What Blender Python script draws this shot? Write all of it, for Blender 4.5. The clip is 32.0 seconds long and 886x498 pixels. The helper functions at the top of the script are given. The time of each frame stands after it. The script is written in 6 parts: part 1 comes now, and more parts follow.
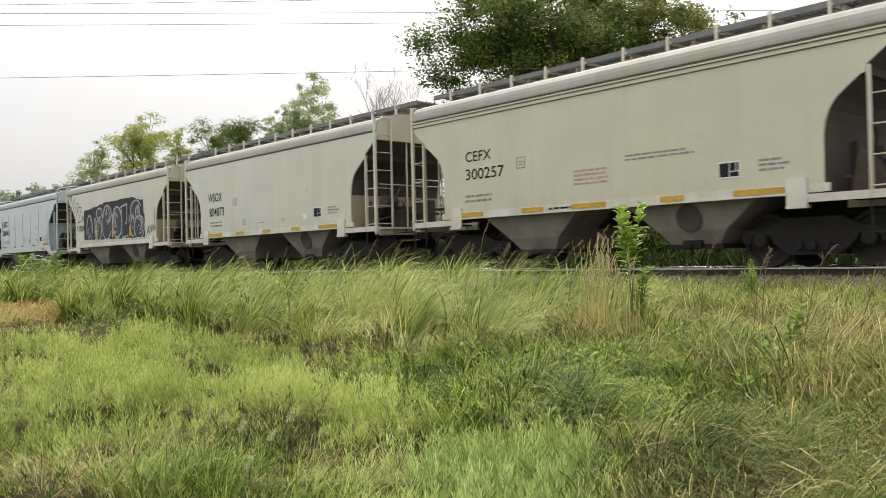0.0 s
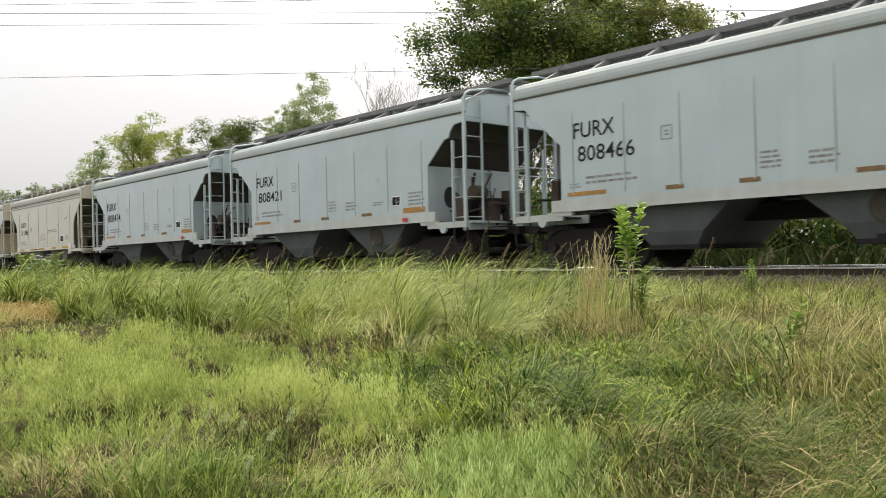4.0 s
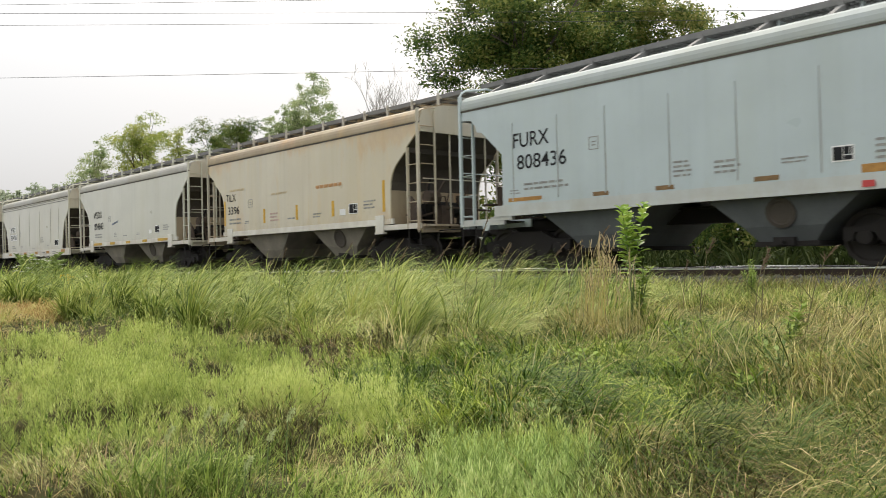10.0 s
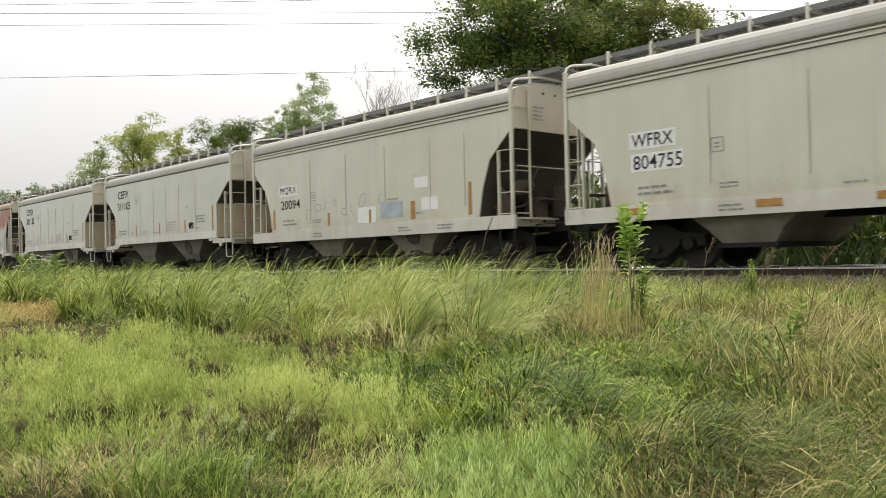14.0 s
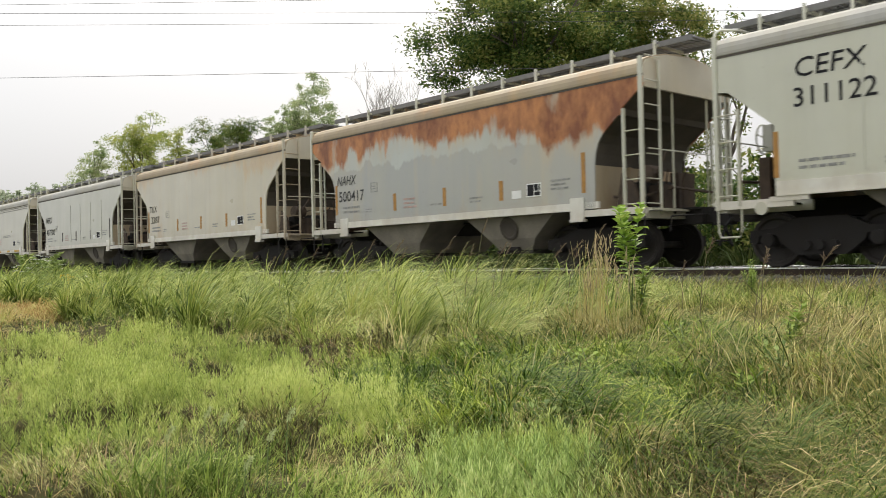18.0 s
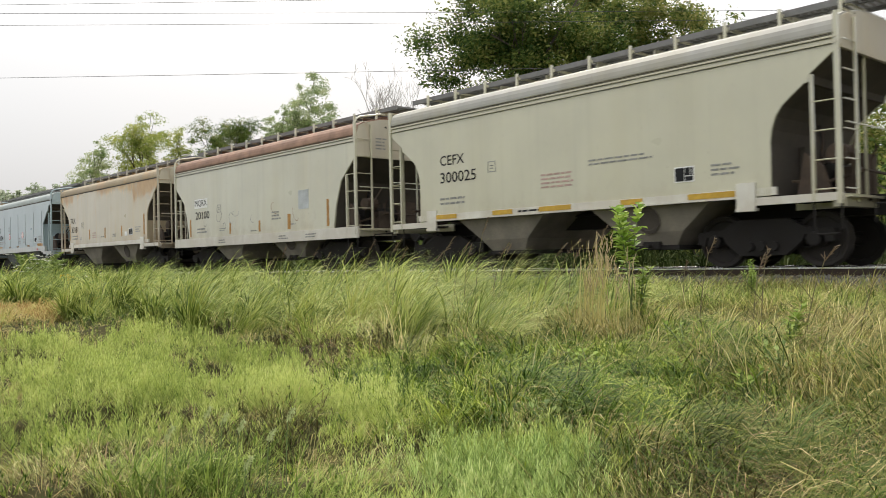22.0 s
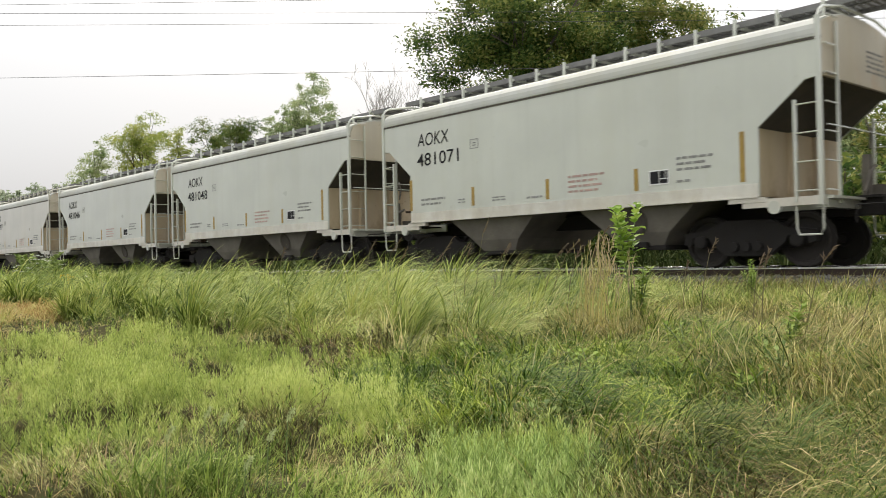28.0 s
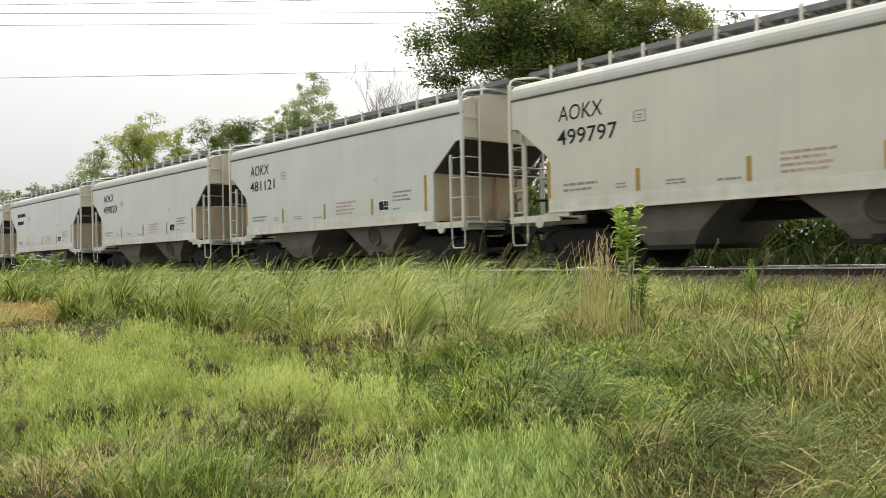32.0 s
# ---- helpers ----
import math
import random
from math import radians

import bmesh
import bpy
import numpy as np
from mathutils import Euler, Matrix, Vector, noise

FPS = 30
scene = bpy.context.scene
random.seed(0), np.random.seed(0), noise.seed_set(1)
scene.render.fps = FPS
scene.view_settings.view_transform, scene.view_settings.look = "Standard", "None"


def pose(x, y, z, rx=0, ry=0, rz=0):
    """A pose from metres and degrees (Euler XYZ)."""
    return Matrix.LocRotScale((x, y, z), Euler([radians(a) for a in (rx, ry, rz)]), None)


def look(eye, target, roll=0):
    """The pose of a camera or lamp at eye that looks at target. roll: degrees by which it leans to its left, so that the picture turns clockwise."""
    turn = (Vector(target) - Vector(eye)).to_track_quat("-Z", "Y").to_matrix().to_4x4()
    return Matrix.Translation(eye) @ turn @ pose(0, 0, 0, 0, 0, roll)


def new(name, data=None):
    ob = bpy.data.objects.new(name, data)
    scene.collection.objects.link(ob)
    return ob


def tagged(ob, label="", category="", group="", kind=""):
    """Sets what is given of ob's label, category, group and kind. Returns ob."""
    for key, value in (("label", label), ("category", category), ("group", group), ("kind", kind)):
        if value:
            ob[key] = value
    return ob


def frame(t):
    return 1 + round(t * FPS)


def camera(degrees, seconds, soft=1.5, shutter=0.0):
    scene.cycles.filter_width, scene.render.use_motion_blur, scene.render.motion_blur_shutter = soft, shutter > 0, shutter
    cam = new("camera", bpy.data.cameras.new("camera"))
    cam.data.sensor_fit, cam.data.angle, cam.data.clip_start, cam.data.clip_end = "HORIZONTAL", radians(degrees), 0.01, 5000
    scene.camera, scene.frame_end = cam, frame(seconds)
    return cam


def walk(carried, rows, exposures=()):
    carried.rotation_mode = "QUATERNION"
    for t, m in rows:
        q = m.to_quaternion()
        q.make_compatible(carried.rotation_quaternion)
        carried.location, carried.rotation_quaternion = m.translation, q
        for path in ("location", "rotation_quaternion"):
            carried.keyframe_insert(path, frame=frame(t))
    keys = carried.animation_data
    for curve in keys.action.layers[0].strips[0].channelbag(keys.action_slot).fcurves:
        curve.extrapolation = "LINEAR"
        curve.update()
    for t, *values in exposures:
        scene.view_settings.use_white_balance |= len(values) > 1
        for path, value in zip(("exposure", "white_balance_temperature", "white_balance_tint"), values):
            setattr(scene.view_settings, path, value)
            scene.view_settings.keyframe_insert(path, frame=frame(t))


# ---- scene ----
# Plan: x runs along the railway, the train goes towards +x; y points across it, away from the camera.
# The camera stands at the origin, one metre over the grass; the rail head lies at z = RAIL.
EYE = 1.0
RAIL = 0.75
LIFT = 0.06               # of the car bodies over their trucks
TRACK_Y = 14.746          # centre line of the track
PITCH = 12.58             # from car to car over the couplers
FWD, RIGHT = Vector((-0.7442, 0.668, 0.0)), Vector((0.668, 0.7442, 0.0))

cam = camera(55.6, 32.0, soft=0.85, shutter=0.16)
eye = Vector((0.0, 0.0, EYE))
aim = look(eye, eye + FWD * 10 + Vector((0, 0, 0.1293)), -1.3)
walk(cam, [(0.0, aim), (32.0, aim)], exposures=[(0.0, 0.0), (32.0, 0.0)])


# ---------------------------------------------------------------- light
def make_world():
    world = bpy.data.worlds.new("overcast_sky")
    scene.world = world
    world.use_nodes = True
    nt = world.node_tree
    nt.nodes.clear()
    out = nt.nodes.new("ShaderNodeOutputWorld")
    bg = nt.nodes.new("ShaderNodeBackground")
    sky = nt.nodes.new("ShaderNodeTexSky")
    sky.sky_type = "NISHITA"
    sky.sun_disc = False
    sky.sun_elevation = radians(44)
    sky.sun_rotation = radians(308)
    sky.dust_density = 6.0
    dim = nt.nodes.new("ShaderNodeVectorMath")
    dim.operation = "SCALE"
    dim.inputs["Scale"].default_value = 0.1
    tc = nt.nodes.new("ShaderNodeTexCoord")
    sep = nt.nodes.new("ShaderNodeSeparateXYZ")
    ramp = nt.nodes.new("ShaderNodeValToRGB")
    e = ramp.color_ramp.elements
    e[0].position, e[0].color = 0.0, (0.28, 0.284, 0.298, 1)
    e[1].position, e[1].color = 1.0, (1.1, 1.09, 1.06, 1)
    mid = e.new(0.33)
    mid.color = (0.535, 0.535, 0.533, 1)
    mix = nt.nodes.new("ShaderNodeMix")
    mix.data_type = "RGBA"
    mix.inputs[0].default_value = 0.9
    nt.links.new(tc.outputs["Generated"], sep.inputs[0])
    nt.links.new(sep.outputs["Z"], ramp.inputs[0])
    nt.links.new(sky.outputs[0], dim.inputs[0])
    nt.links.new(dim.outputs[0], mix.inputs[6])
    nt.links.new(ramp.outputs[0], mix.inputs[7])
    nt.links.new(mix.outputs[2], bg.inputs[0])
    bg.inputs[1].default_value = 2.0
    nt.links.new(bg.outputs[0], out.inputs[0])


make_world()
sun_data = bpy.data.lights.new("sun", "SUN")
sun_data.energy = 2.2
sun_data.angle = radians(12)
sun_data.color = (1.0, 0.91, 0.76)
sun = new("sun", sun_data)
sun.matrix_world = look((-45, 35, 55), (0.0, 0.0, 0.0))


# ---------------------------------------------------------------- materials
def nodes_of(mat):
    mat.use_nodes = True
    nt = mat.node_tree
    nt.nodes.clear()
    out = nt.nodes.new("ShaderNodeOutputMaterial")
    bsdf = nt.nodes.new("ShaderNodeBsdfPrincipled")
    nt.links.new(bsdf.outputs[0], out.inputs[0])
    return nt, bsdf


def noise_node(nt, scale, detail=4.0, stretch=None, coord="Object", rough=0.55):
    tc = nt.nodes.new("ShaderNodeTexCoord")
    n = nt.nodes.new("ShaderNodeTexNoise")
    n.inputs["Scale"].default_value = scale
    n.inputs["Detail"].default_value = detail
    n.inputs["Roughness"].default_value = rough
    src = tc.outputs[coord]
    if stretch:
        mp = nt.nodes.new("ShaderNodeMapping")
        mp.inputs["Scale"].default_value = stretch
        nt.links.new(src, mp.inputs[0])
        src = mp.outputs[0]
    nt.links.new(src, n.inputs["Vector"])
    return n.outputs["Fac"]


def remap(nt, src, a, b, c=0.0, d=1.0):
    m = nt.nodes.new("ShaderNodeMapRange")
    m.inputs[1].default_value, m.inputs[2].default_value = a, b
    m.inputs[3].default_value, m.inputs[4].default_value = c, d
    nt.links.new(src, m.inputs[0])
    return m.outputs[0]


def mixed(nt, fac, a, b, blend="MIX"):
    m = nt.nodes.new("ShaderNodeMix")
    m.data_type = "RGBA"
    m.blend_type = blend
    for sock, v in ((m.inputs[0], fac), (m.inputs[6], a), (m.inputs[7], b)):
        if isinstance(v, (int, float)):
            sock.default_value = v
        elif isinstance(v, tuple):
            sock.default_value = (*v, 1.0)
        else:
            nt.links.new(v, sock)
    return m.outputs[2]


def math_node(nt, op, a, b):
    m = nt.nodes.new("ShaderNodeMath")
    m.operation = op
    for sock, v in zip(m.inputs, (a, b)):
        if isinstance(v, (int, float)):
            sock.default_value = v
        else:
            nt.links.new(v, sock)
    return m.outputs[0]


def bumped(nt, bsdf, src, strength, dist):
    b = nt.nodes.new("ShaderNodeBump")
    b.inputs["Strength"].default_value = strength
    b.inputs["Distance"].default_value = dist
    nt.links.new(src, b.inputs["Height"])
    nt.links.new(b.outputs[0], bsdf.inputs["Normal"])


def plain(name, colour, rough=0.6, metal=0.0, spread=0.25, scale=3.0, grit=0.2):
    mat = bpy.data.materials.new(name)
    nt, bsdf = nodes_of(mat)
    big = noise_node(nt, scale, 5.0)
    fine = noise_node(nt, scale * 14, 3.0)
    dark = tuple(c * (1 - spread) for c in colour)
    light = tuple(min(1.0, c * (1 + spread * 0.7)) for c in colour)
    col = mixed(nt, remap(nt, big, 0.3, 0.7), dark, light)
    col = mixed(nt, remap(nt, fine, 0.45, 0.75, 0.0, 0.35), col, dark)
    nt.links.new(col, bsdf.inputs["Base Color"])
    nt.links.new(remap(nt, big, 0.3, 0.7, rough - 0.08, rough + 0.12), bsdf.inputs["Roughness"])
    bsdf.inputs["Metallic"].default_value = metal
    if grit:
        bumped(nt, bsdf, fine, grit, 0.01)
    return mat


def car_paint(name, colour, grime=0.35, rust=0.0, rust_top=0.0, overspray=None, tint=(0.42, 0.30, 0.17), stain=0.0, rust_from=2.74, gloss=1.0, rust_tones=((0.21, 0.062, 0.018), (0.52, 0.21, 0.065))):
    """Weathered railcar paint: run-off streaks, dust and rust in shapes of their own."""
    mat = bpy.data.materials.new(name)
    nt, bsdf = nodes_of(mat)
    tc = nt.nodes.new("ShaderNodeTexCoord")
    sep = nt.nodes.new("ShaderNodeSeparateXYZ")
    nt.links.new(tc.outputs["Object"], sep.inputs[0])
    z = sep.outputs["Z"]
    col = mixed(nt, remap(nt, noise_node(nt, 0.55, 4.0), 0.3, 0.72), tuple(c * 0.9 for c in colour), tuple(min(1, c * 1.06) for c in colour))
    if overspray:
        wob = math_node(nt, "ADD", z, remap(nt, noise_node(nt, 1.6, 5.0, (1, 0, 0.2)), 0.3, 0.7, -0.22, 0.22))
        col = mixed(nt, remap(nt, wob, 2.62, 2.68, 1.0, 0.0), col, overspray)
    streak = noise_node(nt, 1.7, 5.0, (2.6, 1.0, 0.09))
    col = mixed(nt, remap(nt, streak, 0.5, 0.82, 0.0, grime * 0.9), col, tuple(c * 0.68 for c in colour))
    wide = noise_node(nt, 0.8, 3.0, (1.4, 1.0, 0.16))
    col = mixed(nt, remap(nt, wide, 0.46, 0.74, 0.0, grime * 0.9), col, (colour[0] * 0.86, colour[1] * 0.81, colour[2] * 0.64))
    if stain:
        veil = noise_node(nt, 0.42, 4.0, (1.3, 1.0, 0.42), rough=0.6)
        col = mixed(nt, remap(nt, veil, 0.4, 0.66, 0.0, stain), col, (0.6, 0.49, 0.27))
        thin = noise_node(nt, 1.5, 4.0, (1.8, 1.0, 0.22), rough=0.5)
        col = mixed(nt, remap(nt, thin, 0.56, 0.74, 0.0, stain), col, (0.62, 0.45, 0.2))
    spots = noise_node(nt, 9.0, 6.0, (1, 1, 0.6), rough=0.7)
    col = mixed(nt, remap(nt, spots, 0.64, 0.74, 0.0, grime), col, tuple(c * 0.45 for c in tint))
    splash = math_node(nt, "ADD", z, remap(nt, noise_node(nt, 2.2, 6.0, (1.0, 1.0, 0.6), rough=0.7), 0.3, 0.7, -0.5, 0.5))
    col = mixed(nt, remap(nt, splash, 0.95, 1.5, grime * 0.7, 0.0), col, tuple(c * 0.75 for c in tint))
    if rust > 0:
        runs = noise_node(nt, 0.8, 5.0, (1.0, 1.0, 0.6), rough=0.55)
        col = mixed(nt, remap(nt, runs, 0.6 - rust * 0.2, 0.86 - rust * 0.2, 0.0, 0.8), col, (0.52, 0.29, 0.12))
    if rust_top > 0:
        drop = remap(nt, noise_node(nt, 0.45, 2.0, (1.0, 1.0, 0.3)), 0.36, 0.64, -0.35, 0.35)
        ragged = remap(nt, noise_node(nt, 2.0, 6.0, (1.3, 1.0, 0.3), rough=0.7), 0.3, 0.7, -0.3, 0.3)
        band = math_node(nt, "ADD", math_node(nt, "ADD", z, drop), ragged)
        patch = remap(nt, noise_node(nt, 0.75, 5.0, (1.0, 1, 0.35), rough=0.6), 0.36, 0.45)
        tone = mixed(nt, remap(nt, noise_node(nt, 1.6, 6.0, (1, 1, 0.5), rough=0.7), 0.4, 0.62), *rust_tones)
        mask = math_node(nt, "MULTIPLY", remap(nt, band, rust_from, rust_from + 0.22, 0.0, rust_top), patch)
        halo = math_node(nt, "MULTIPLY", remap(nt, band, rust_from - 0.35, rust_from + 0.1, 0.0, rust_top * 0.55), remap(nt, noise_node(nt, 1.1, 4.0, (1, 1, 0.4)), 0.4, 0.6))
        col = mixed(nt, halo, col, (0.55, 0.4, 0.2))
        col = mixed(nt, mask, col, tone)
        nt.links.new(remap(nt, mask, 0.0, 0.8, gloss, 0.0), bsdf.inputs["Coat Weight"])
    nt.links.new(col, bsdf.inputs["Base Color"])
    nt.links.new(remap(nt, noise_node(nt, 0.7, 3.0), 0.3, 0.7, 0.27 if gloss else 0.65, 0.36 if gloss else 0.8), bsdf.inputs["Roughness"])
    bsdf.inputs["Coat Weight"].default_value = gloss
    bsdf.inputs["Coat Roughness"].default_value = 0.2
    bsdf.inputs["Coat IOR"].default_value = 1.8
    sheet = noise_node(nt, 0.9, 2.0, (1.0, 1.0, 0.5))
    bumped(nt, bsdf, sheet, 0.18, 0.03)
    return mat


def blade_mat(name, cols, patch_scale=0.6, rough=0.55, through_light=0.24):
    """Grass and leaves: each blade its own tone, over drifts of a metre or two."""
    mat = bpy.data.materials.new(name)
    nt, bsdf = nodes_of(mat)
    geo = nt.nodes.new("ShaderNodeNewGeometry")
    ramp = nt.nodes.new("ShaderNodeValToRGB")
    els = ramp.color_ramp.elements
    els[0].position, els[0].color = 0.0, (*cols[0], 1)
    els[1].position, els[1].color = 1.0, (*cols[-1], 1)
    for k in range(1, len(cols) - 1):
        q = els.new(k / (len(cols) - 1))
        q.color = (*cols[k], 1)
    drift = remap(nt, noise_node(nt, patch_scale, 3.0), 0.32, 0.68, -0.3, 0.3)
    wide = remap(nt, noise_node(nt, patch_scale * 0.27, 2.0), 0.35, 0.65, -0.16, 0.16)
    clump = remap(nt, noise_node(nt, patch_scale * 2.6, 2.0), 0.36, 0.64, -0.2, 0.2)
    own = remap(nt, geo.outputs["Random Per Island"], 0.0, 1.0, 0.0, 1.0)
    val = math_node(nt, "ADD", math_node(nt, "ADD", own, drift), math_node(nt, "ADD", wide, clump))
    nt.links.new(val, ramp.inputs[0])
    nt.links.new(ramp.outputs[0], bsdf.inputs["Base Color"])
    bsdf.inputs["Roughness"].default_value = rough
    bsdf.inputs["Specular IOR Level"].default_value = 0.1
    tr = nt.nodes.new("ShaderNodeBsdfTranslucent")
    nt.links.new(ramp.outputs[0], tr.inputs[0])
    mx = nt.nodes.new("ShaderNodeMixShader")
    mx.inputs[0].default_value = through_light
    out = [n for n in nt.nodes if n.type == "OUTPUT_MATERIAL"][0]
    nt.links.new(bsdf.outputs[0], mx.inputs[1])
    nt.links.new(tr.outputs[0], mx.inputs[2])
    nt.links.new(mx.outputs[0], out.inputs[0])
    return mat


M_UNDER = plain("underframe_grime", (0.015, 0.0125, 0.011), 0.85, spread=0.4, scale=2.5)
M_BRAKE = plain("rust_brown_brake_gear", (0.075, 0.054, 0.04), 0.9, spread=0.4, scale=4)
M_WHEEL = plain("wheel_steel", (0.03, 0.025, 0.022), 0.7, 0.0, 0.3)
M_TREAD = plain("polished_rail_head", (0.8, 0.79, 0.77), 0.22, 1.0, 0.06)
M_RAILSIDE = plain("rusty_rail_web", (0.045, 0.03, 0.022), 0.9)
M_TIE = plain("creosoted_timber", (0.06, 0.05, 0.042), 0.85, spread=0.4)
M_BALLAST = plain("crushed_stone", (0.13, 0.122, 0.112), 0.9, spread=0.4, scale=9, grit=0.5)
M_SOIL = plain("soil_and_thatch", (0.06, 0.056, 0.024), 0.95, spread=0.5, scale=1.4, grit=0.5)
M_SOIL.node_tree.nodes["Principled BSDF"].inputs["Specular IOR Level"].default_value = 0.05
M_BLACK = plain("black_lettering", (0.025, 0.025, 0.028), 0.6, spread=0.3, grit=0.0)
M_FADED = plain("faded_lettering", (0.3, 0.3, 0.285), 0.7, spread=0.4, scale=12, grit=0.0)
M_WORN = plain("worn_lettering", (0.075, 0.075, 0.075), 0.7, spread=0.4, scale=12, grit=0.0)
for letter_paint in (M_BLACK, M_WORN, M_FADED):
    letter_paint.node_tree.nodes["Principled BSDF"].inputs["Specular IOR Level"].default_value = 0.12
M_REDTEXT = plain("faded_red_lettering", (0.47, 0.33, 0.29), 0.7, spread=0.3, grit=0.0)
M_WHITE = plain("white_patch", (0.8, 0.8, 0.78), 0.6, spread=0.08, grit=0.0)
M_YELLOW = plain("yellow_reflector", (0.56, 0.345, 0.04), 0.45, spread=0.2, scale=8, grit=0.0)
M_ORANGE = plain("orange_reflector", (0.42, 0.215, 0.05), 0.5, spread=0.3, scale=8, grit=0.0)
M_BROWNREF = plain("dirty_reflector", (0.20, 0.12, 0.05), 0.6, spread=0.3, scale=8, grit=0.0)
M_RUSTTEXT = plain("rusted_old_lettering", (0.5, 0.27, 0.12), 0.8, spread=0.3, scale=9, grit=0.0)
M_PALETEXT = plain("pale_rust_old_lettering", (0.52, 0.42, 0.27), 0.8, spread=0.2, scale=9, grit=0.0)
M_OCHRE = plain("ochre_reflector", (0.38, 0.25, 0.055), 0.5, spread=0.25, scale=8, grit=0.0)
M_BRIGHTREF = plain("bright_amber_reflector", (0.62, 0.36, 0.03), 0.45, spread=0.15, scale=8, grit=0.0)
M_SCRAWL = plain("brown_scrawl", (0.33, 0.22, 0.15), 0.8, spread=0.3, grit=0.0)
M_RED = plain("red_mark", (0.55, 0.06, 0.06), 0.5, spread=0.2, grit=0.0)
M_GRATE = plain("galvanised_grating", (0.2, 0.2, 0.195), 0.7, 0.2, 0.25)
# One dark colour for the eave's grime and the roof edge's shadow.
M_GUTTER = plain("eave_grime_and_shadow", (0.11, 0.098, 0.084), 0.85, spread=0.3)
M_HOSE = plain("rubber_hose", (0.02, 0.02, 0.02), 0.7)
M_HOPPER = plain("dusty_hopper_steel", (0.235, 0.212, 0.172), 0.85, spread=0.35, scale=1.6)
M_HOPPER_DARK = plain("dull_brown_hopper_steel", (0.17, 0.155, 0.13), 0.85, spread=0.35, scale=1.6)
M_DARKREF = plain("blackened_reflector", (0.07, 0.06, 0.05), 0.6, spread=0.3, scale=8, grit=0.0)
# Dark brown holds the shade on the slope sheets' undersides as well as grime.
M_SLOPE = plain("grimy_shaded_slope_sheet", (0.075, 0.064, 0.052), 0.85, spread=0.35, scale=1.5)
M_BARK = plain("bark", (0.12, 0.10, 0.08), 0.9, spread=0.4, scale=6, grit=0.6)
M_TWIG = plain("bare_twigs", (0.42, 0.39, 0.36), 0.9, spread=0.3, scale=6)
M_WIRE = plain("weathered_cable", (0.10, 0.10, 0.11), 0.7)


# ---------------------------------------------------------------- mesh helpers
def mesh_from(name, verts, faces):
    me = bpy.data.meshes.new(name)
    me.from_pydata([tuple(v) for v in verts], [], faces)
    me.update()
    return me


class Form:
    """Collects closed pieces of one mesh."""

    def __init__(self):
        self.v, self.f = [], []

    def box(self, x0, x1, y0, y1, z0, z1):
        n = len(self.v)
        self.v += [(x, y, z) for x in (x0, x1) for y in (y0, y1) for z in (z0, z1)]
        self.f += [tuple(n + i for i in q) for q in ((0, 1, 3, 2), (4, 6, 7, 5), (0, 4, 5, 1), (2, 3, 7, 6), (0, 2, 6, 4), (1, 5, 7, 3))]
        return self

    def prism(self, pts, a, b, axis="y"):
        """A flat outline, given in the two other axes, drawn out from a to b."""
        n, k = len(self.v), len(pts)
        for w in (a, b):
            for p, q in pts:
                self.v.append({"x": (w, p, q), "y": (p, w, q), "z": (p, q, w)}[axis])
        self.f.append(tuple(range(n, n + k)))
        self.f.append(tuple(range(n + 2 * k - 1, n + k - 1, -1)))
        for i in range(k):
            j = (i + 1) % k
            self.f.append((n + i, n + k + i, n + k + j, n + j))
        return self

    def strip(self, pts, a, b, thick, axis="y"):
        """A bent sheet that follows a line, drawn out from a to b."""
        off = []
        for i, p in enumerate(pts):
            q0, q1 = pts[max(0, i - 1)], pts[min(len(pts) - 1, i + 1)]
            dx, dy = q1[0] - q0[0], q1[1] - q0[1]
            l = math.hypot(dx, dy) or 1.0
            off.append((p[0] - dy / l * thick, p[1] + dx / l * thick))
        self.prism(list(pts) + off[::-1], a, b, axis)
        return self

    def tube(self, pts, r, sides=6, taper=1.0):
        pts = [Vector(p) for p in pts]
        n = len(self.v)
        for i, p in enumerate(pts):
            d = (pts[min(i + 1, len(pts) - 1)] - pts[max(i - 1, 0)]).normalized()
            s = d.cross(Vector((0.31, 0.17, 0.93)))
            if s.length < 0.05:
                s = d.cross(Vector((1, 0, 0)))
            s.normalize()
            u = d.cross(s)
            rr = r * (1 + (taper - 1) * i / max(1, len(pts) - 1))
            for k in range(sides):
                a = 2 * math.pi * k / sides
                self.v.append(tuple(p + s * (rr * math.cos(a)) + u * (rr * math.sin(a))))
        for i in range(len(pts) - 1):
            for k in range(sides):
                k2 = (k + 1) % sides
                self.f.append((n + i * sides + k, n + i * sides + k2, n + (i + 1) * sides + k2, n + (i + 1) * sides + k))
        self.f.append(tuple(n + k for k in range(sides - 1, -1, -1)))
        m = n + (len(pts) - 1) * sides
        self.f.append(tuple(m + k for k in range(sides)))
        return self

    def lathe(self, prof, cx, cy, cz, sides=20):
        """Turned about an axle along y; prof holds (radius, y)."""
        n, k = len(self.v), len(prof)
        for s in range(sides):
            a = 2 * math.pi * s / sides
            for r, y in prof:
                self.v.append((cx + r * math.cos(a), cy + y, cz + r * math.sin(a)))
        for s in range(sides):
            s2 = (s + 1) % sides
            for i in range(k - 1):
                self.f.append((n + s * k + i, n + s2 * k + i, n + s2 * k + i + 1, n + s * k + i + 1))
        self.f.append(tuple(n + s * k for s in range(sides)))
        self.f.append(tuple(n + s * k + k - 1 for s in range(sides - 1, -1, -1)))
        return self

    def mesh(self, name, smooth=False):
        me = mesh_from(name, self.v, self.f)
        bm = bmesh.new()
        bm.from_mesh(me)
        bmesh.ops.recalc_face_normals(bm, faces=bm.faces)
        bm.to_mesh(me)
        bm.free()
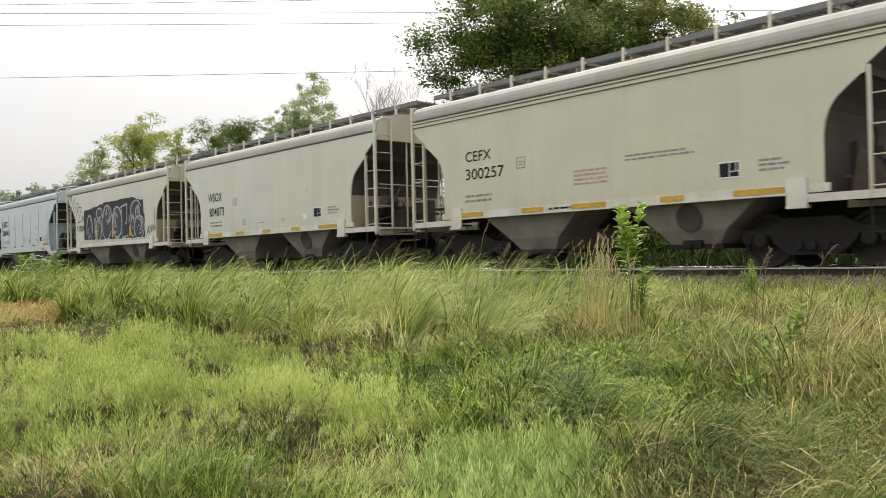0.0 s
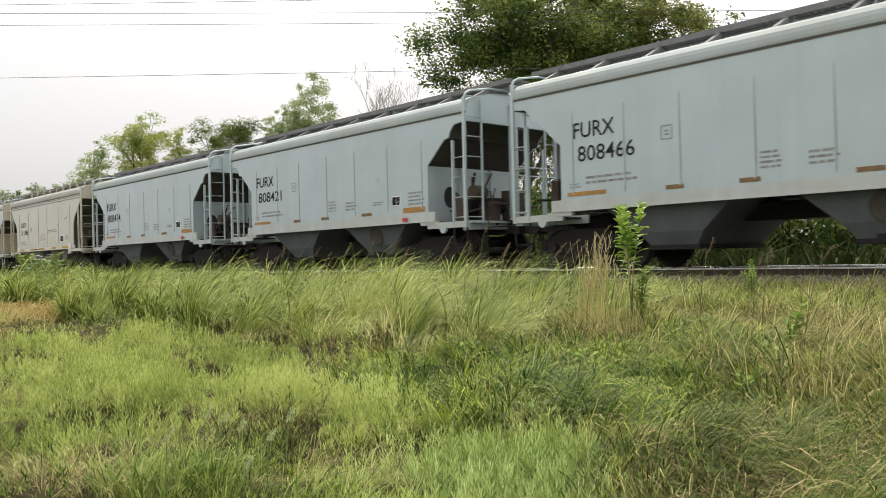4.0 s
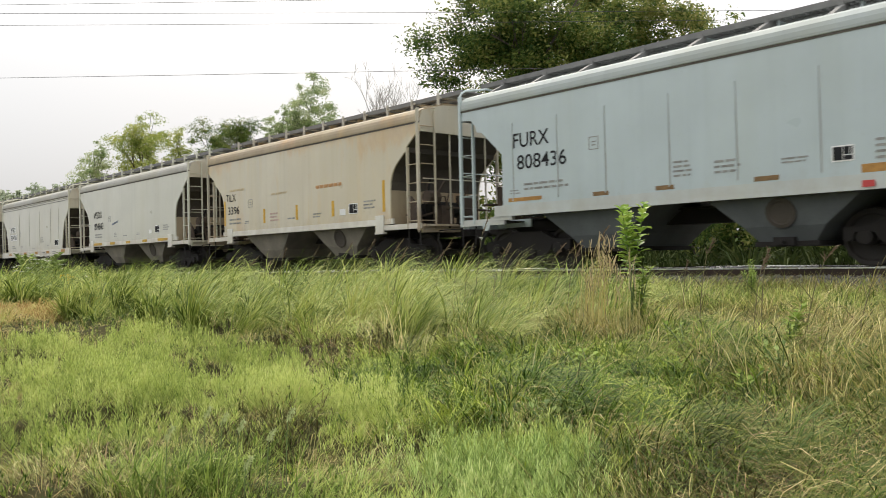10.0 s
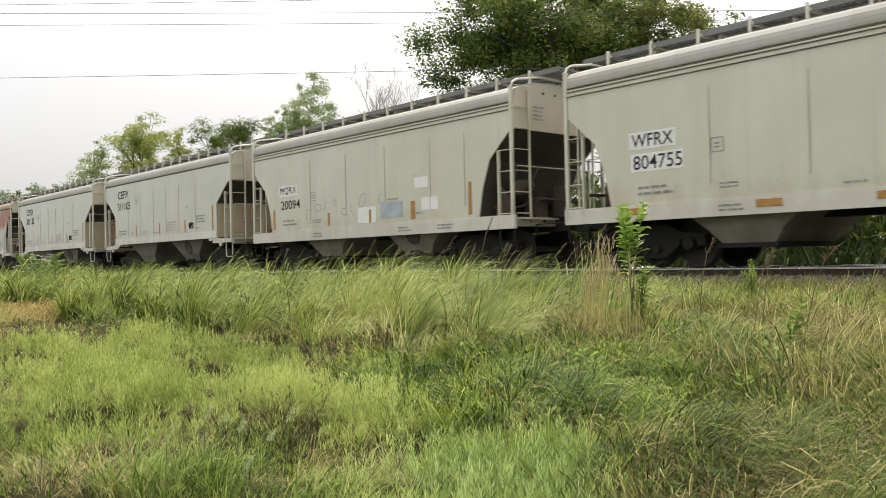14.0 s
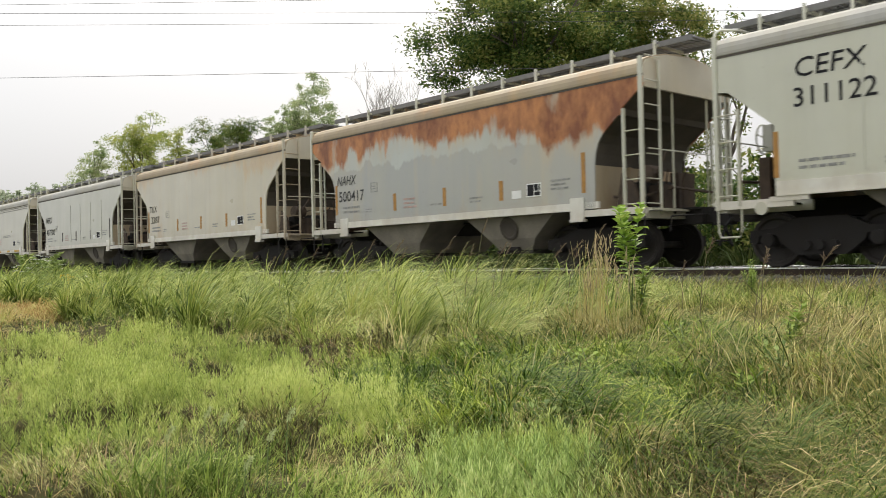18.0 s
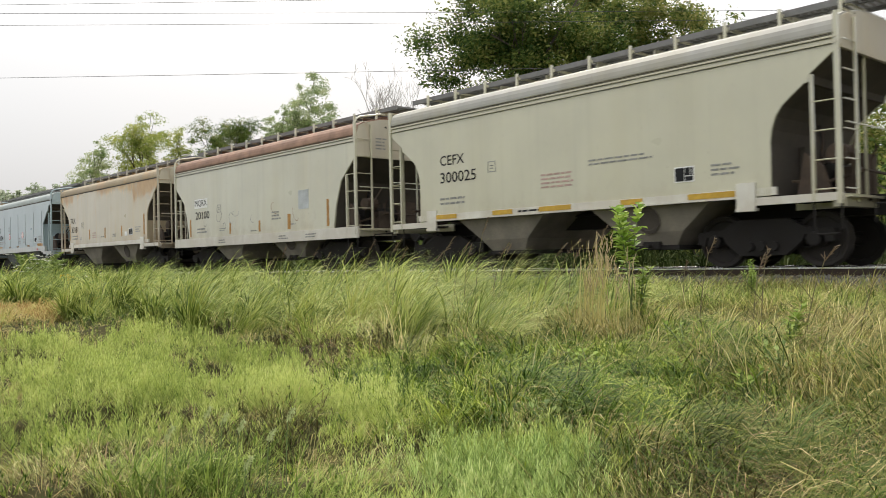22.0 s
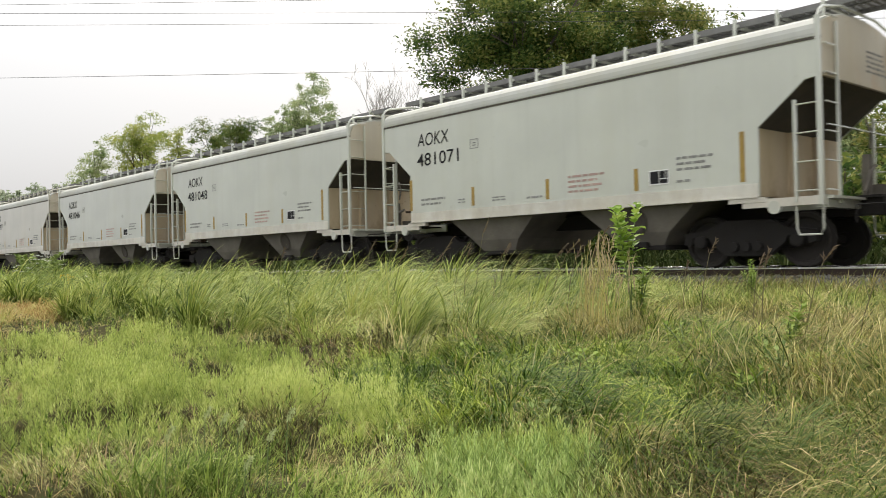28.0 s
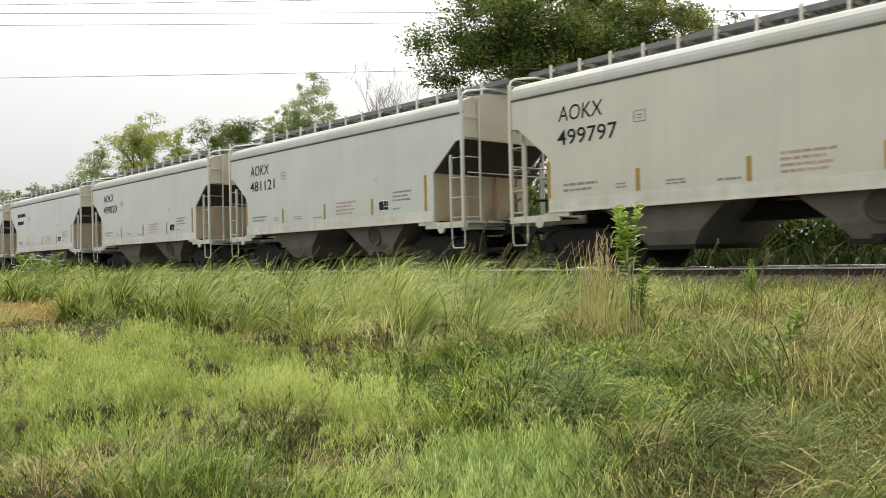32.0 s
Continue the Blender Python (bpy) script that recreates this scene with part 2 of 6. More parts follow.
        if smooth:
            me.shade_smooth()
        return me


def part(name, me, mat, parent=None, label="", at=None):
    ob = new(name, me)
    if not me.materials:
        me.materials.append(None)
    ob.material_slots[0].link = "OBJECT"
    ob.material_slots[0].material = mat
    if parent is not None:
        ob.parent = parent
    if at is not None:
        ob.matrix_basis = at
    if label:
        tagged(ob, label)
    return ob


MESHES = {}


def shared(key, maker):
    if key not in MESHES:
        MESHES[key] = maker()
    return MESHES[key]


# ---------------------------------------------------------------- lettering
LETTERS = {}


def prepare_letters(words):
    made = []
    for w in sorted(set(words)):
        cu = bpy.data.curves.new("letters", "FONT")
        cu.body = w
        cu.size = 1.0
        cu.resolution_u = 3
        cu.offset = 0.0 if w in ("AOKX", "MQRX", "TILX") else 0.006
        ob = new("letters", cu)
        made.append((w, ob, cu))
    dg = bpy.context.evaluated_depsgraph_get()
    for w, ob, cu in made:
        me = bpy.data.meshes.new_from_object(ob.evaluated_get(dg))
        xs = [v.co.x for v in me.vertices]
        ys = [v.co.y for v in me.vertices]
        LETTERS[w] = (me, min(xs), max(xs), min(ys), max(ys))
    for w, ob, cu in made:
        bpy.data.objects.remove(ob)
        bpy.data.curves.remove(cu)


def pieces_of(me):
    """The separate outlines of a text mesh, as lists of faces."""
    root = list(range(len(me.vertices)))

    def find(a):
        while root[a] != a:
            root[a] = root[root[a]]
            a = root[a]
        return a

    for p in me.polygons:
        for v in p.vertices[1:]:
            root[find(v)] = find(p.vertices[0])
    out = {}
    for p in me.polygons:
        out.setdefault(find(p.vertices[0]), []).append(tuple(p.vertices))
    return list(out.values())


def lettering(word, x, z, w, h, parent, mat, slant=0.0):
    """Painted letters, each a part of its own, that fill w by h from the corner x, z."""
    me, x0, x1, y0, y1 = LETTERS[word]
    for faces in pieces_of(me):
        used = sorted({v for f in faces for v in f})
        at = {v: i for i, v in enumerate(used)}
        pts = []
        for v in used:
            co = me.vertices[v].co
            a, b = (co.x - x0) / (x1 - x0), (co.y - y0) / (y1 - y0)
            pts.append((x + a * w + slant * b * h, FACE - 0.0045, z + b * h))
        part("letter", mesh_from("letter", pts, [tuple(at[v] for v in f) for f in faces]), mat, parent)


# ---------------------------------------------------------------- the hopper cars
HALF = 5.565              # half the length of the body, over the corner posts
NEAR, FAR = -1.55, 1.55
CUT = {
    "angular": [(4.5, 1.12), (4.5, 2.26), (5.3, 2.92), (5.53, 2.95)],
    "round": [(4.42, 1.12), (4.42, 1.98), (4.45, 2.2), (4.52, 2.4), (4.63, 2.56), (4.8, 2.7), (5.0, 2.86), (5.07, 2.87), (5.09, 2.99), (5.53, 3.33)],
    "stepped": [(4.23, 1.12), (4.23, 2.45), (4.84, 3.0), (4.99, 3.03), (5.05, 3.18), (5.18, 3.31), (5.53, 3.35)],
    "deep": [(4.47, 1.1), (4.6, 1.75), (4.84, 2.38), (5.5, 2.98)],
}


def side_mesh(cut):
    right = CUT[cut]
    top = [(HALF, right[-1][1]), (HALF, 3.53), (-HALF, 3.53), (-HALF, right[-1][1])]
    left = [(-x, z) for x, z in reversed(right)]
    return Form().prism(right + top + left, -0.02, 0.02).mesh("side")


def roof_mesh(ridged):
    prof = [(-1.59, 3.575), (-1.59, 3.62), (-1.575, 3.7), (-1.54, 3.78), (-1.44, 3.87), (-1.2, 3.96), (-0.75, 4.06), (-0.3, 4.11)]
    full = prof + [(-y, z) for y, z in reversed(prof)]
    under = [(1.5, 3.5), (-1.5, 3.5)]
    return Form().prism(full + under, 0.035 - HALF, HALF - 0.035, "x").mesh("roof")


def end_sheet_mesh(cut):
    z0 = CUT[cut][-1][1]
    prof = [(-1.53, z0), (-1.53, 3.6), (-1.44, 3.84), (-1.2, 3.93), (-0.75, 4.03), (0, 4.08), (0.75, 4.03), (1.2, 3.93), (1.44, 3.84), (1.53, 3.6), (1.53, z0)]
    f = Form().prism(prof, HALF - 0.03, HALF, "x")
    f.box(HALF, HALF + 0.03, -1.52, 1.52, z0, z0 + 0.07)
    return f.mesh("end_sheet")


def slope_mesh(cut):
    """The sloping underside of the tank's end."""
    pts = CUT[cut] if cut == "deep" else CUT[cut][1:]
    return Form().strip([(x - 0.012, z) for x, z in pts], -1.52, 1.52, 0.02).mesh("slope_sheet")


def bulkhead_mesh(cut):
    x, z = CUT[cut][1]
    f = Form().box(x - 0.03, x - 0.01, -1.52, 1.52, 1.12, z)
    return f.mesh("bulkhead")


def stiffener_mesh(cut):
    x, z = CUT[cut][1]
    return Form().box(x - 0.01, x + 0.1, -0.02, 0.02, 1.12, z).mesh("stiffener")


def hole_mesh(cut):
    x, z = CUT[cut][1]
    f = Form()
    f.prism([(-0.85 + 0.2 * math.cos(a), 1.72 + 0.26 * math.sin(a)) for a in [i * math.pi / 9 for i in range(18)]], x - 0.012, x - 0.004, "x")
    return f.mesh("access_hole")


def hopper_mesh():
    f = Form()
    n = len(f.v)
    ring = []
    for z, x0, x1, y in ((1.2, 0.5, 3.35, 1.46), (0.62, 1.2, 2.6, 1.3), (0.36, 1.42, 2.38, 1.16)):
        ring.append([(x0, -y, z), (x1, -y, z), (x1, y, z), (x0, y, z)])
    for r in ring:
        f.v += r
    for k in range(2):
        for i in range(4):
            j = (i + 1) % 4
            a = n + 4 * k
            f.f.append((a + i, a + j, a + 4 + j, a + 4 + i))
    f.f.append((n, n + 1, n + 2, n + 3))
    f.f.append((n + 8, n + 11, n + 10, n + 9))
    return f.mesh("hopper")


def gate_mesh():
    f = Form().box(1.35, 2.45, -1.2, 1.2, 0.29, 0.37)
    f.box(1.72, 2.08, -1.3, -1.15, 0.3, 0.44)
    f.tube([(1.9, -1.42, 0.36), (1.9, -1.2, 0.36)], 0.04, 8)
    return f.mesh("gate")


def stamp_mesh():
    """Round cast boss on the hopper side."""
    f = Form()
    f.lathe([(0.26, 0.0), (0.26, -0.02), (0.2, -0.03), (0.18, -0.015), (0.0, -0.015)], 0, 0, 0, 16)
    return f.mesh("boss")


def running_board_mesh(open_grid):
    f = Form()
    for y, z in ((-0.47, 4.29), (-0.03, 4.34), (0.41, 4.29)):
        f.box(-5.95, 5.95, y, y + 0.05, z, 4.40)
    for i in range(96):
        x = -5.9 + i * 11.8 / 95
        f.box(x - 0.04, x + 0.04, -0.44, 0.44, 4.355, 4.39)
    return f.mesh("running_board")


def bracket_mesh(wedge):
    f = Form()
    if wedge:
        f.prism([(-0.5, 4.34), (-0.5, 4.26), (-1.0, 4.0), (-0.55, 4.05), (-0.3, 4.1), (-0.3, 4.34)], -0.05, 0.05, "x")
    else:
        f.box(-0.024, 0.024, -0.6, -0.55, 4.04, 4.42)
        f.box(-0.024, 0.024, -0.6, 0.6, 4.29, 4.34)
        f.box(-0.024, 0.024, 0.55, 0.6, 4.04, 4.42)
    return f.mesh("bracket")


def hatch_mesh():
    f = Form()
    f.prism([(-0.3, 4.08), (-0.3, 4.2), (-0.2, 4.25), (0.2, 4.25), (0.3, 4.2), (0.3, 4.08)], 0.0, 1.36, "x")
    f.box(0.66, 0.7, -0.36, 0.36, 4.1, 4.29)
    return f.mesh("hatch_cover")


def side_ladder_mesh(zt):
    """Two stiles at the corner of the car, on the side."""
    f = Form()
    f.box(HALF - 0.075, HALF, -0.03, 0.03, 0.92, 3.9)
    f.box(HALF - 0.46, HALF - 0.42, -0.03, 0.04, 0.98, zt)
    return f.mesh("ladder")


def rung_mesh():
    return Form().tube([(-0.22, 0, 0), (0.22, 0, 0)], 0.013, 6).mesh("rung")


def end_ladder_mesh():
    f = Form()
    f.box(HALF + 0.03, HALF + 0.07, 0.43, 0.47, 0.95, 3.86)
    return f.mesh("end_ladder")


def end_rung_mesh():
    return Form().tube([(0, -0.24, 0), (0, 0.24, 0)], 0.013, 6).mesh("rung")


def stirrup_mesh():
    f = Form()
    f.tube([(-0.22, 0, 0.98), (-0.21, 0, 0.55), (-0.17, 0, 0.46), (0.17, 0, 0.46), (0.21, 0, 0.55), (0.22, 0, 0.98)], 0.018, 6)
    return f.mesh("stirrup_step")


def end_handrail_mesh():
    """A bent pipe that runs from corner to corner over the end of the roof."""
    half = [(1.56, 3.75), (1.56, 3.9), (1.51, 4.0), (1.38, 4.07), (0.7, 4.19)]
    f = Form()
    f.tube([(HALF - 0.03, -y, z) for y, z in half] + [(HALF - 0.03, y, z) for y, z in reversed(half)], 0.026, 6)
    return f.mesh("end_handrail")


def end_column_mesh():
    return Form().box(HALF - 0.02, HALF + 0.05, -0.13, 0.13, 1.05, 3.86).mesh("end_column")


def vent_hole_mesh():
    return Form().box(HALF - 0.01, HALF + 0.004, -0.035, 0.035, -0.025, 0.025).mesh("vent_hole")


def end_sill_mesh(drop):
    f = Form()
    f.box(HALF - 0.18, HALF + 0.02, -1.5, 1.5, 0.88, 1.08)
    f.box(HALF + 0.02, HALF + 0.12, -1.5, 1.5, 1.02, 1.06)
    f.box(4.35, HALF - 0.18, -0.55, -0.5, 0.9, 1.08)
    f.box(4.35, HALF - 0.18, 0.5, 0.55, 0.9, 1.08)
    return f.mesh("end_sill")


def deck_mesh():
    f = Form()
    for i in range(9):
        f.box(4.55 + 0.09 * i, 4.6 + 0.09 * i, -1.45, 1.45, 1.0, 1.03)
    return f.mesh("end_deck")


def sill_mesh(kind):
    f = Form()
    if kind == "deep":
        f.prism([(-HALF - 0.03, 0.83), (HALF + 0.03, 0.83), (HALF + 0.03, 1.13), (-HALF - 0.03, 1.13)], -0.05, 0.02)
        return f.mesh("side_sill")
    if kind == "round":
        f.box(-3.86, 3.86, -0.04, 0.06, 1.1, 1.26)
        f.box(-3.86, 3.86, -0.07, -0.04, 1.1, 1.13)
        for s in (-1, 1):
            f.box(min(s * 3.86, s * 4.5), max(s * 3.86, s * 4.5), -0.02, 0.04, 1.13, 1.26)
            a, b = sorted((s * 3.82, s * 4.16))
            f.prism([(a, 0.9), (b, 0.9), (b, 1.36), (a, 1.36)], -0.06, -0.025)
            f.box(a, b, -0.08, 0.05, 0.88, 0.93)
            a, b = sorted((s * 4.16, s * HALF))
            f.box(a, b, -0.04, 0.04, 0.97, 1.1)
        return f.mesh("side_sill")
    f.box(-4.48, 4.48, -0.035, 0.06, 1.1, 1.34)
    f.box(-4.48, 4.48, -0.06, -0.035, 1.1, 1.125)
    for s in (-1, 1):
        a, b = sorted((s * 4.2, s * HALF))
        f.box(a, b, -0.03, 0.04, 0.93, 1.07)
        a, b = sorted((s * 3.95, s * 4.6))
        f.box(a, b, -0.04, 0.05, 1.02, 1.1)
    return f.mesh("side_sill")


def jacking_eye_mesh():
    f = Form()
    f.lathe([(0.05, -0.03), (0.11, -0.03), (0.11, 0.03), (0.05, 0.03)], 0, 0, 0, 14)
    return f.mesh("towing_eye")


def centre_sill_mesh():
    f = Form().box(-5.95, 5.95, -0.26, 0.26, 0.78, 1.1)
    f.box(-5.95, 5.95, -0.34, 0.34, 1.06, 1.1)
    return f.mesh("centre_sill")


def coupler_mesh():
    f = Form().box(5.9, 6.16, -0.09, 0.09, 0.8, 0.98)
    f.prism([(6.12, -0.16), (6.29, -0.15), (6.31, -0.02), (6.22, 0.02), (6.22, 0.1), (6.3, 0.13), (6.28, 0.19), (6.12, 0.17)], 0.74, 1.03, "z")
    f.tube([(6.0, -0.1, 0.95), (6.0, -0.75, 0.93), (5.95, -1.3, 0.9), (5.95, -1.34, 0.62)], 0.016, 5)
    return f.mesh("coupler")


def hose_mesh():
    return Form().tube([(6.0, 0.25, 0.86), (6.14, 0.28, 0.7), (6.22, 0.27, 0.46), (6.3, 0.22, 0.35)], 0.03, 6).mesh("air_hose")


def reservoir_mesh():
    f = Form()
    f.lathe([(0.02, -0.62), (0.15, -0.58), (0.2, -0.5), (0.2, 0.5), (0.15, 0.58), (0.02, 0.62)], 4.95, 0.1, 1.48, 14)
    f.box(4.72, 5.18, -0.3, -0.24, 1.06, 1.35)
    f.box(4.72, 5.18, 0.44, 0.5, 1.06, 1.35)
    return f.mesh("air_reservoir")


def brake_box_mesh():
    f = Form()
    f.box(4.75, 5.05, -0.95, -0.62, 1.12, 1.62)
    f.tube([(4.9, -0.78, 1.62), (4.9, -0.7, 2.0), (4.75, -0.5, 2.3)], 0.03, 6)
    f.lathe([(0.12, -1.1), (0.15, -1.06), (0.15, -0.98), (0.05, -0.95)], 4.88, 0, 1.36, 12)
    f.tube([(4.6, -1.0, 1.12), (5.4, -0.9, 1.1), (5.6, -0.6, 1.0)], 0.03, 6)
    return f.mesh("brake_valve")


def brake_rigging(car, m, seed, levers=7, rise=0.0):
    """Levers, rods and pipes of the brake gear on the end platform."""
    rnd = random.Random(seed)

    def piece(name, key, make):
        part(name, shared((name, seed, levers, key), lambda: make(Form()).mesh(name)), M_BRAKE, car, "", m)

    for k in range(levers):
        x, y = rnd.uniform(4.75, 5.5), rnd.uniform(-1.25 if rise else -1.1, -0.55 if rise else 0.9)
        pts = [(x, y, 1.03), (x + rnd.uniform(-0.15, 0.15), y + rnd.uniform(-0.2, 0.2), rnd.uniform(1.4, 1.9)), (x + rnd.uniform(-0.3, 0.1), y + rnd.uniform(-0.3, 0.3), rnd.uniform(1.8, 2.3) + rise)]
        r = rnd.uniform(0.015, 0.035) * (1 + rise)
        piece("brake_lever", k, lambda f: f.tube(pts, r, 5))
    piece("valve_box", 0, lambda f: f.box(5.1, 5.45, -0.75, -0.35, 1.05, 1.55))
    piece("valve_box", 1, lambda f: f.box(5.0, 5.2, 0.15, 0.75, 1.05, 1.85))
    piece("lever_guide", 0, lambda f: f.prism([(4.7, 1.05), (5.3, 1.05), (5.15, 1.55), (4.85, 1.8)], -1.28, -1.22))
    piece("brake_pipe", 0, lambda f: f.tube([(4.6, -1.2, 1.35), (5.1, -1.1, 1.3), (5.5, -0.5, 1.5), (5.5, 0.9, 1.45)], 0.03, 6))
    piece("brake_cylinder", 0, lambda f: f.lathe([(0.02, -0.2), (0.17, -0.18), (0.17, 0.18), (0.02, 0.2)], 5.3, -0.95, 1.75, 12))


def air_tank_mesh():
    """A short upright tank with domed ends on the end platform."""
    f = Form()
    f.tube([(5.3, -0.85, 1.08), (5.3, -0.85, 1.86)], 0.2, 14)
    f.tube([(5.3, -0.85, 1.86), (5.3, -0.85, 1.93)], 0.19, 14, 0.4)
    f.tube([(5.3, -0.85, 1.88), (5.3, -0.85, 2.1), (4.95, -0.8, 2.45)], 0.025, 6)
    return f.mesh("air_tank")


def brake_tower_mesh():
    """Gear case, bell crank and chain guide of the hand brake, over the coupler."""
    f = Form()
    f.prism([(-0.07, 1.0), (0.06, 1.0), (0.1, 1.5), (0.04, 1.8), (-0.05, 1.8), (-0.1, 1.5)], HALF - 0.02, HALF + 0.1, "x")
    f.tube([(HALF + 0.1, -0.3, 1.15), (HALF + 0.12, -0.05, 1.5), (HALF + 0.1, 0.2, 1.62)], 0.035, 6)
    f.tube([(HALF + 0.08, 0.05, 1.9), (HALF + 0.08, 0.1, 2.15), (HALF, 0.1, 2.4)], 0.025, 6)
    f.box(HALF + 0.0, HALF + 0.2, 0.2, 0.42, 0.98, 1.3)
    return f.mesh("brake_tower")


def brake_wheel_mesh():
    f = Form()
    pts = [(HALF + 0.2, -0.55 + 0.28 * math.cos(a), 2.35 + 0.28 * math.sin(a)) for a in [i * math.pi / 9 for i in range(19)]]
    f.tube(pts, 0.018, 6)
    for a in (0.3, 1.87, 3.44, 5.01):
        f.tube([(HALF + 0.14, -0.55, 2.35), (HALF + 0.2, -0.55 + 0.27 * math.cos(a), 2.35 + 0.27 * math.sin(a))], 0.014, 5)
    f.box(HALF - 0.05, HALF + 0.14, -0.7, -0.4, 2.1, 2.6)
    return f.mesh("hand_brake")


def strut_mesh(z1):
    f = Form()
    f.tube([(HALF - 0.06, 0, 1.05), (HALF - 0.06, 0, z1)], 0.024, 6)
    return f.mesh("end_post")


def cross_rail_mesh():
    f = Form()
    f.tube([(HALF + 0.06, -1.5, 2.18), (HALF + 0.08, 1.5, 2.18)], 0.014, 6)
    return f.mesh("grab_rail")


# trucks: wheels of 0.457 m radius, 1.78 m apart
WHEEL_R = 0.457
AXLES = (-0.89, 0.89)


def sideframe_mesh():
    f = Form()
    f.prism([(-1.22, 0.42), (-1.22, 0.62), (-0.75, 0.66), (-0.42, 0.82), (0.42, 0.82), (0.75, 0.66), (1.22, 0.62), (1.22, 0.42),
             (1.08, 0.4), (1.04, 0.54), (0.74, 0.54), (0.68, 0.42), (0.4, 0.2), (-0.4, 0.2), (-0.68, 0.42), (-0.74, 0.54), (-1.04, 0.54), (-1.08, 0.4)], -0.08, 0.08)
    for s in AXLES:
        f.lathe([(0.09, -0.13), (0.12, -0.12), (0.12, 0.05)], s, 0, WHEEL_R, 12)
    for x in (-0.22, 0.0, 0.22):
        f.lathe([(0.0, -0.15), (0.085, -0.15), (0.085, -0.03)], x, 0.0, 0.36, 8)
    return f.mesh("sideframe")


def bolster_mesh():
    f = Form().box(-0.22, 0.22, -1.0, 1.0, 0.5, 0.74)
    f.box(-0.4, 0.4, -0.3, 0.3, 0.7, 0.82)
    f.tube([(-0.75, -0.9, 0.34), (0.75, -0.9, 0.34)], 0.03, 6)
    f.box(-0.52, -0.46, -0.95, 0.95, 0.35, 0.47)
    f.box(0.46, 0.52, -0.95, 0.95, 0.35, 0.47)
    return f.mesh("truck")


def wheelset_mesh():
    f = Form()
    for s in (-1, 1):
        y = s * 0.75
        f.lathe([(0.06, y - s * 0.08), (0.12, y - s * 0.08), (0.14, y - s * 0.03), (0.36, y - s * 0.02), (0.39, y - s * 0.075), (0.485, y - s * 0.075),
                 (0.485, y - s * 0.045), (0.46, y - s * 0.03), (0.455, y + s * 0.065), (0.39, y + s * 0.065), (0.36, y + s * 0.025), (0.14, y + s * 0.02), (0.13, y + s * 0.07), (0.06, y + s * 0.07)], 0, 0, 0, 16)
        for k in range(5):
            a = k * 2 * math.pi / 5
            f.lathe([(0.02, y + s * 0.02), (0.02, y + s * 0.034)], 0.25 * math.cos(a), 0, 0.25 * math.sin(a), 4)
    f.lathe([(0.07, -1.0), (0.07, 1.0)], 0, 0, 0, 12)
    return f.mesh("wheelset")


def bars_mesh(w, h, rows, key):
    rnd = random.Random(key)
    f = Form()
    step = h / rows
    for r in range(rows):
        x, z0 = 0.0, h - (r + 1) * step + 0.25 * step
        end = w * rnd.uniform(0.75, 1.0)
        while x < end - 0.03:
            l = min(rnd.uniform(0.08, 0.24), end - x)
            f.box(x, x + l, -0.0012, 0.0012, z0, z0 + step * 0.45)
            x += l + 0.03
    return f.mesh("small_print")


def rect_mesh(w, h, d=0.004):
    return Form().box(0, w, -d, d, 0, h).mesh("plate")


def frame_mesh(w, h, t=0.018):
    f = Form().box(0, w, -0.0015, 0.0015, 0, t).box(0, w, -0.0015, 0.0015, h - t, h)
    f.box(0, t, -0.0015, 0.0015, t, h - t).box(w - t, w, -0.0015, 0.0015, t, h - t)
    f.box(w * 0.3, w * 0.7, -0.0015, 0.0015, h * 0.55, h * 0.65).box(w * 0.3, w * 0.7, -0.0015, 0.0015, h * 0.3, h * 0.4)
    return f.mesh("inspection_box")


FACE = NEAR - 0.0225


def plate(parent, name, x, z, w, h, mat, label="", out=0.0):
    return part(name, shared(("rect", w, h), lambda: rect_mesh(w, h)), mat, parent, label, pose(x, FACE - out, z))


def print_block(parent, x, z, w, h, rows, mat=None):
    key = f"{w}{h}{rows}{x}"
    return part("small_print", shared(("bars", w, h, rows, x), lambda: bars_mesh(w, h, rows, key)), mat or M_FADED, parent, "", pose(x, FACE - 0.0015, z))


def placard(parent, x, z, w, h):
    p = plate(parent, "placard", x, z, w, h, M_WHITE, "black stencil panel with a white border")
    t = 0.022
    d = shared(("placard_in", w, h), lambda: Form().box(t, w * 0.5, -0.007, 0, t, h - t).box(w * 0.54, w * 0.8, -0.007, 0, h * 0.42, h - t).box(w * 0.84, w - t, -0.007, 0, h * 0.42, h - t).box(w * 0.54, w - t, -0.007, 0, t, h * 0.36).mesh("panel"))
    part("panel", d, M_BLACK, p)
    return p


def stencil_box(parent, x, z, w, h):
    return part("inspection_box", shared(("frame", w, h), lambda: frame_mesh(w, h)), M_FADED, parent, "", pose(x, FACE - 0.001, z))


def strip_mark(parent, x, z, w, h, mat=None):
    return plate(parent, "reflector", x, z, w, h, mat or M_ORANGE)


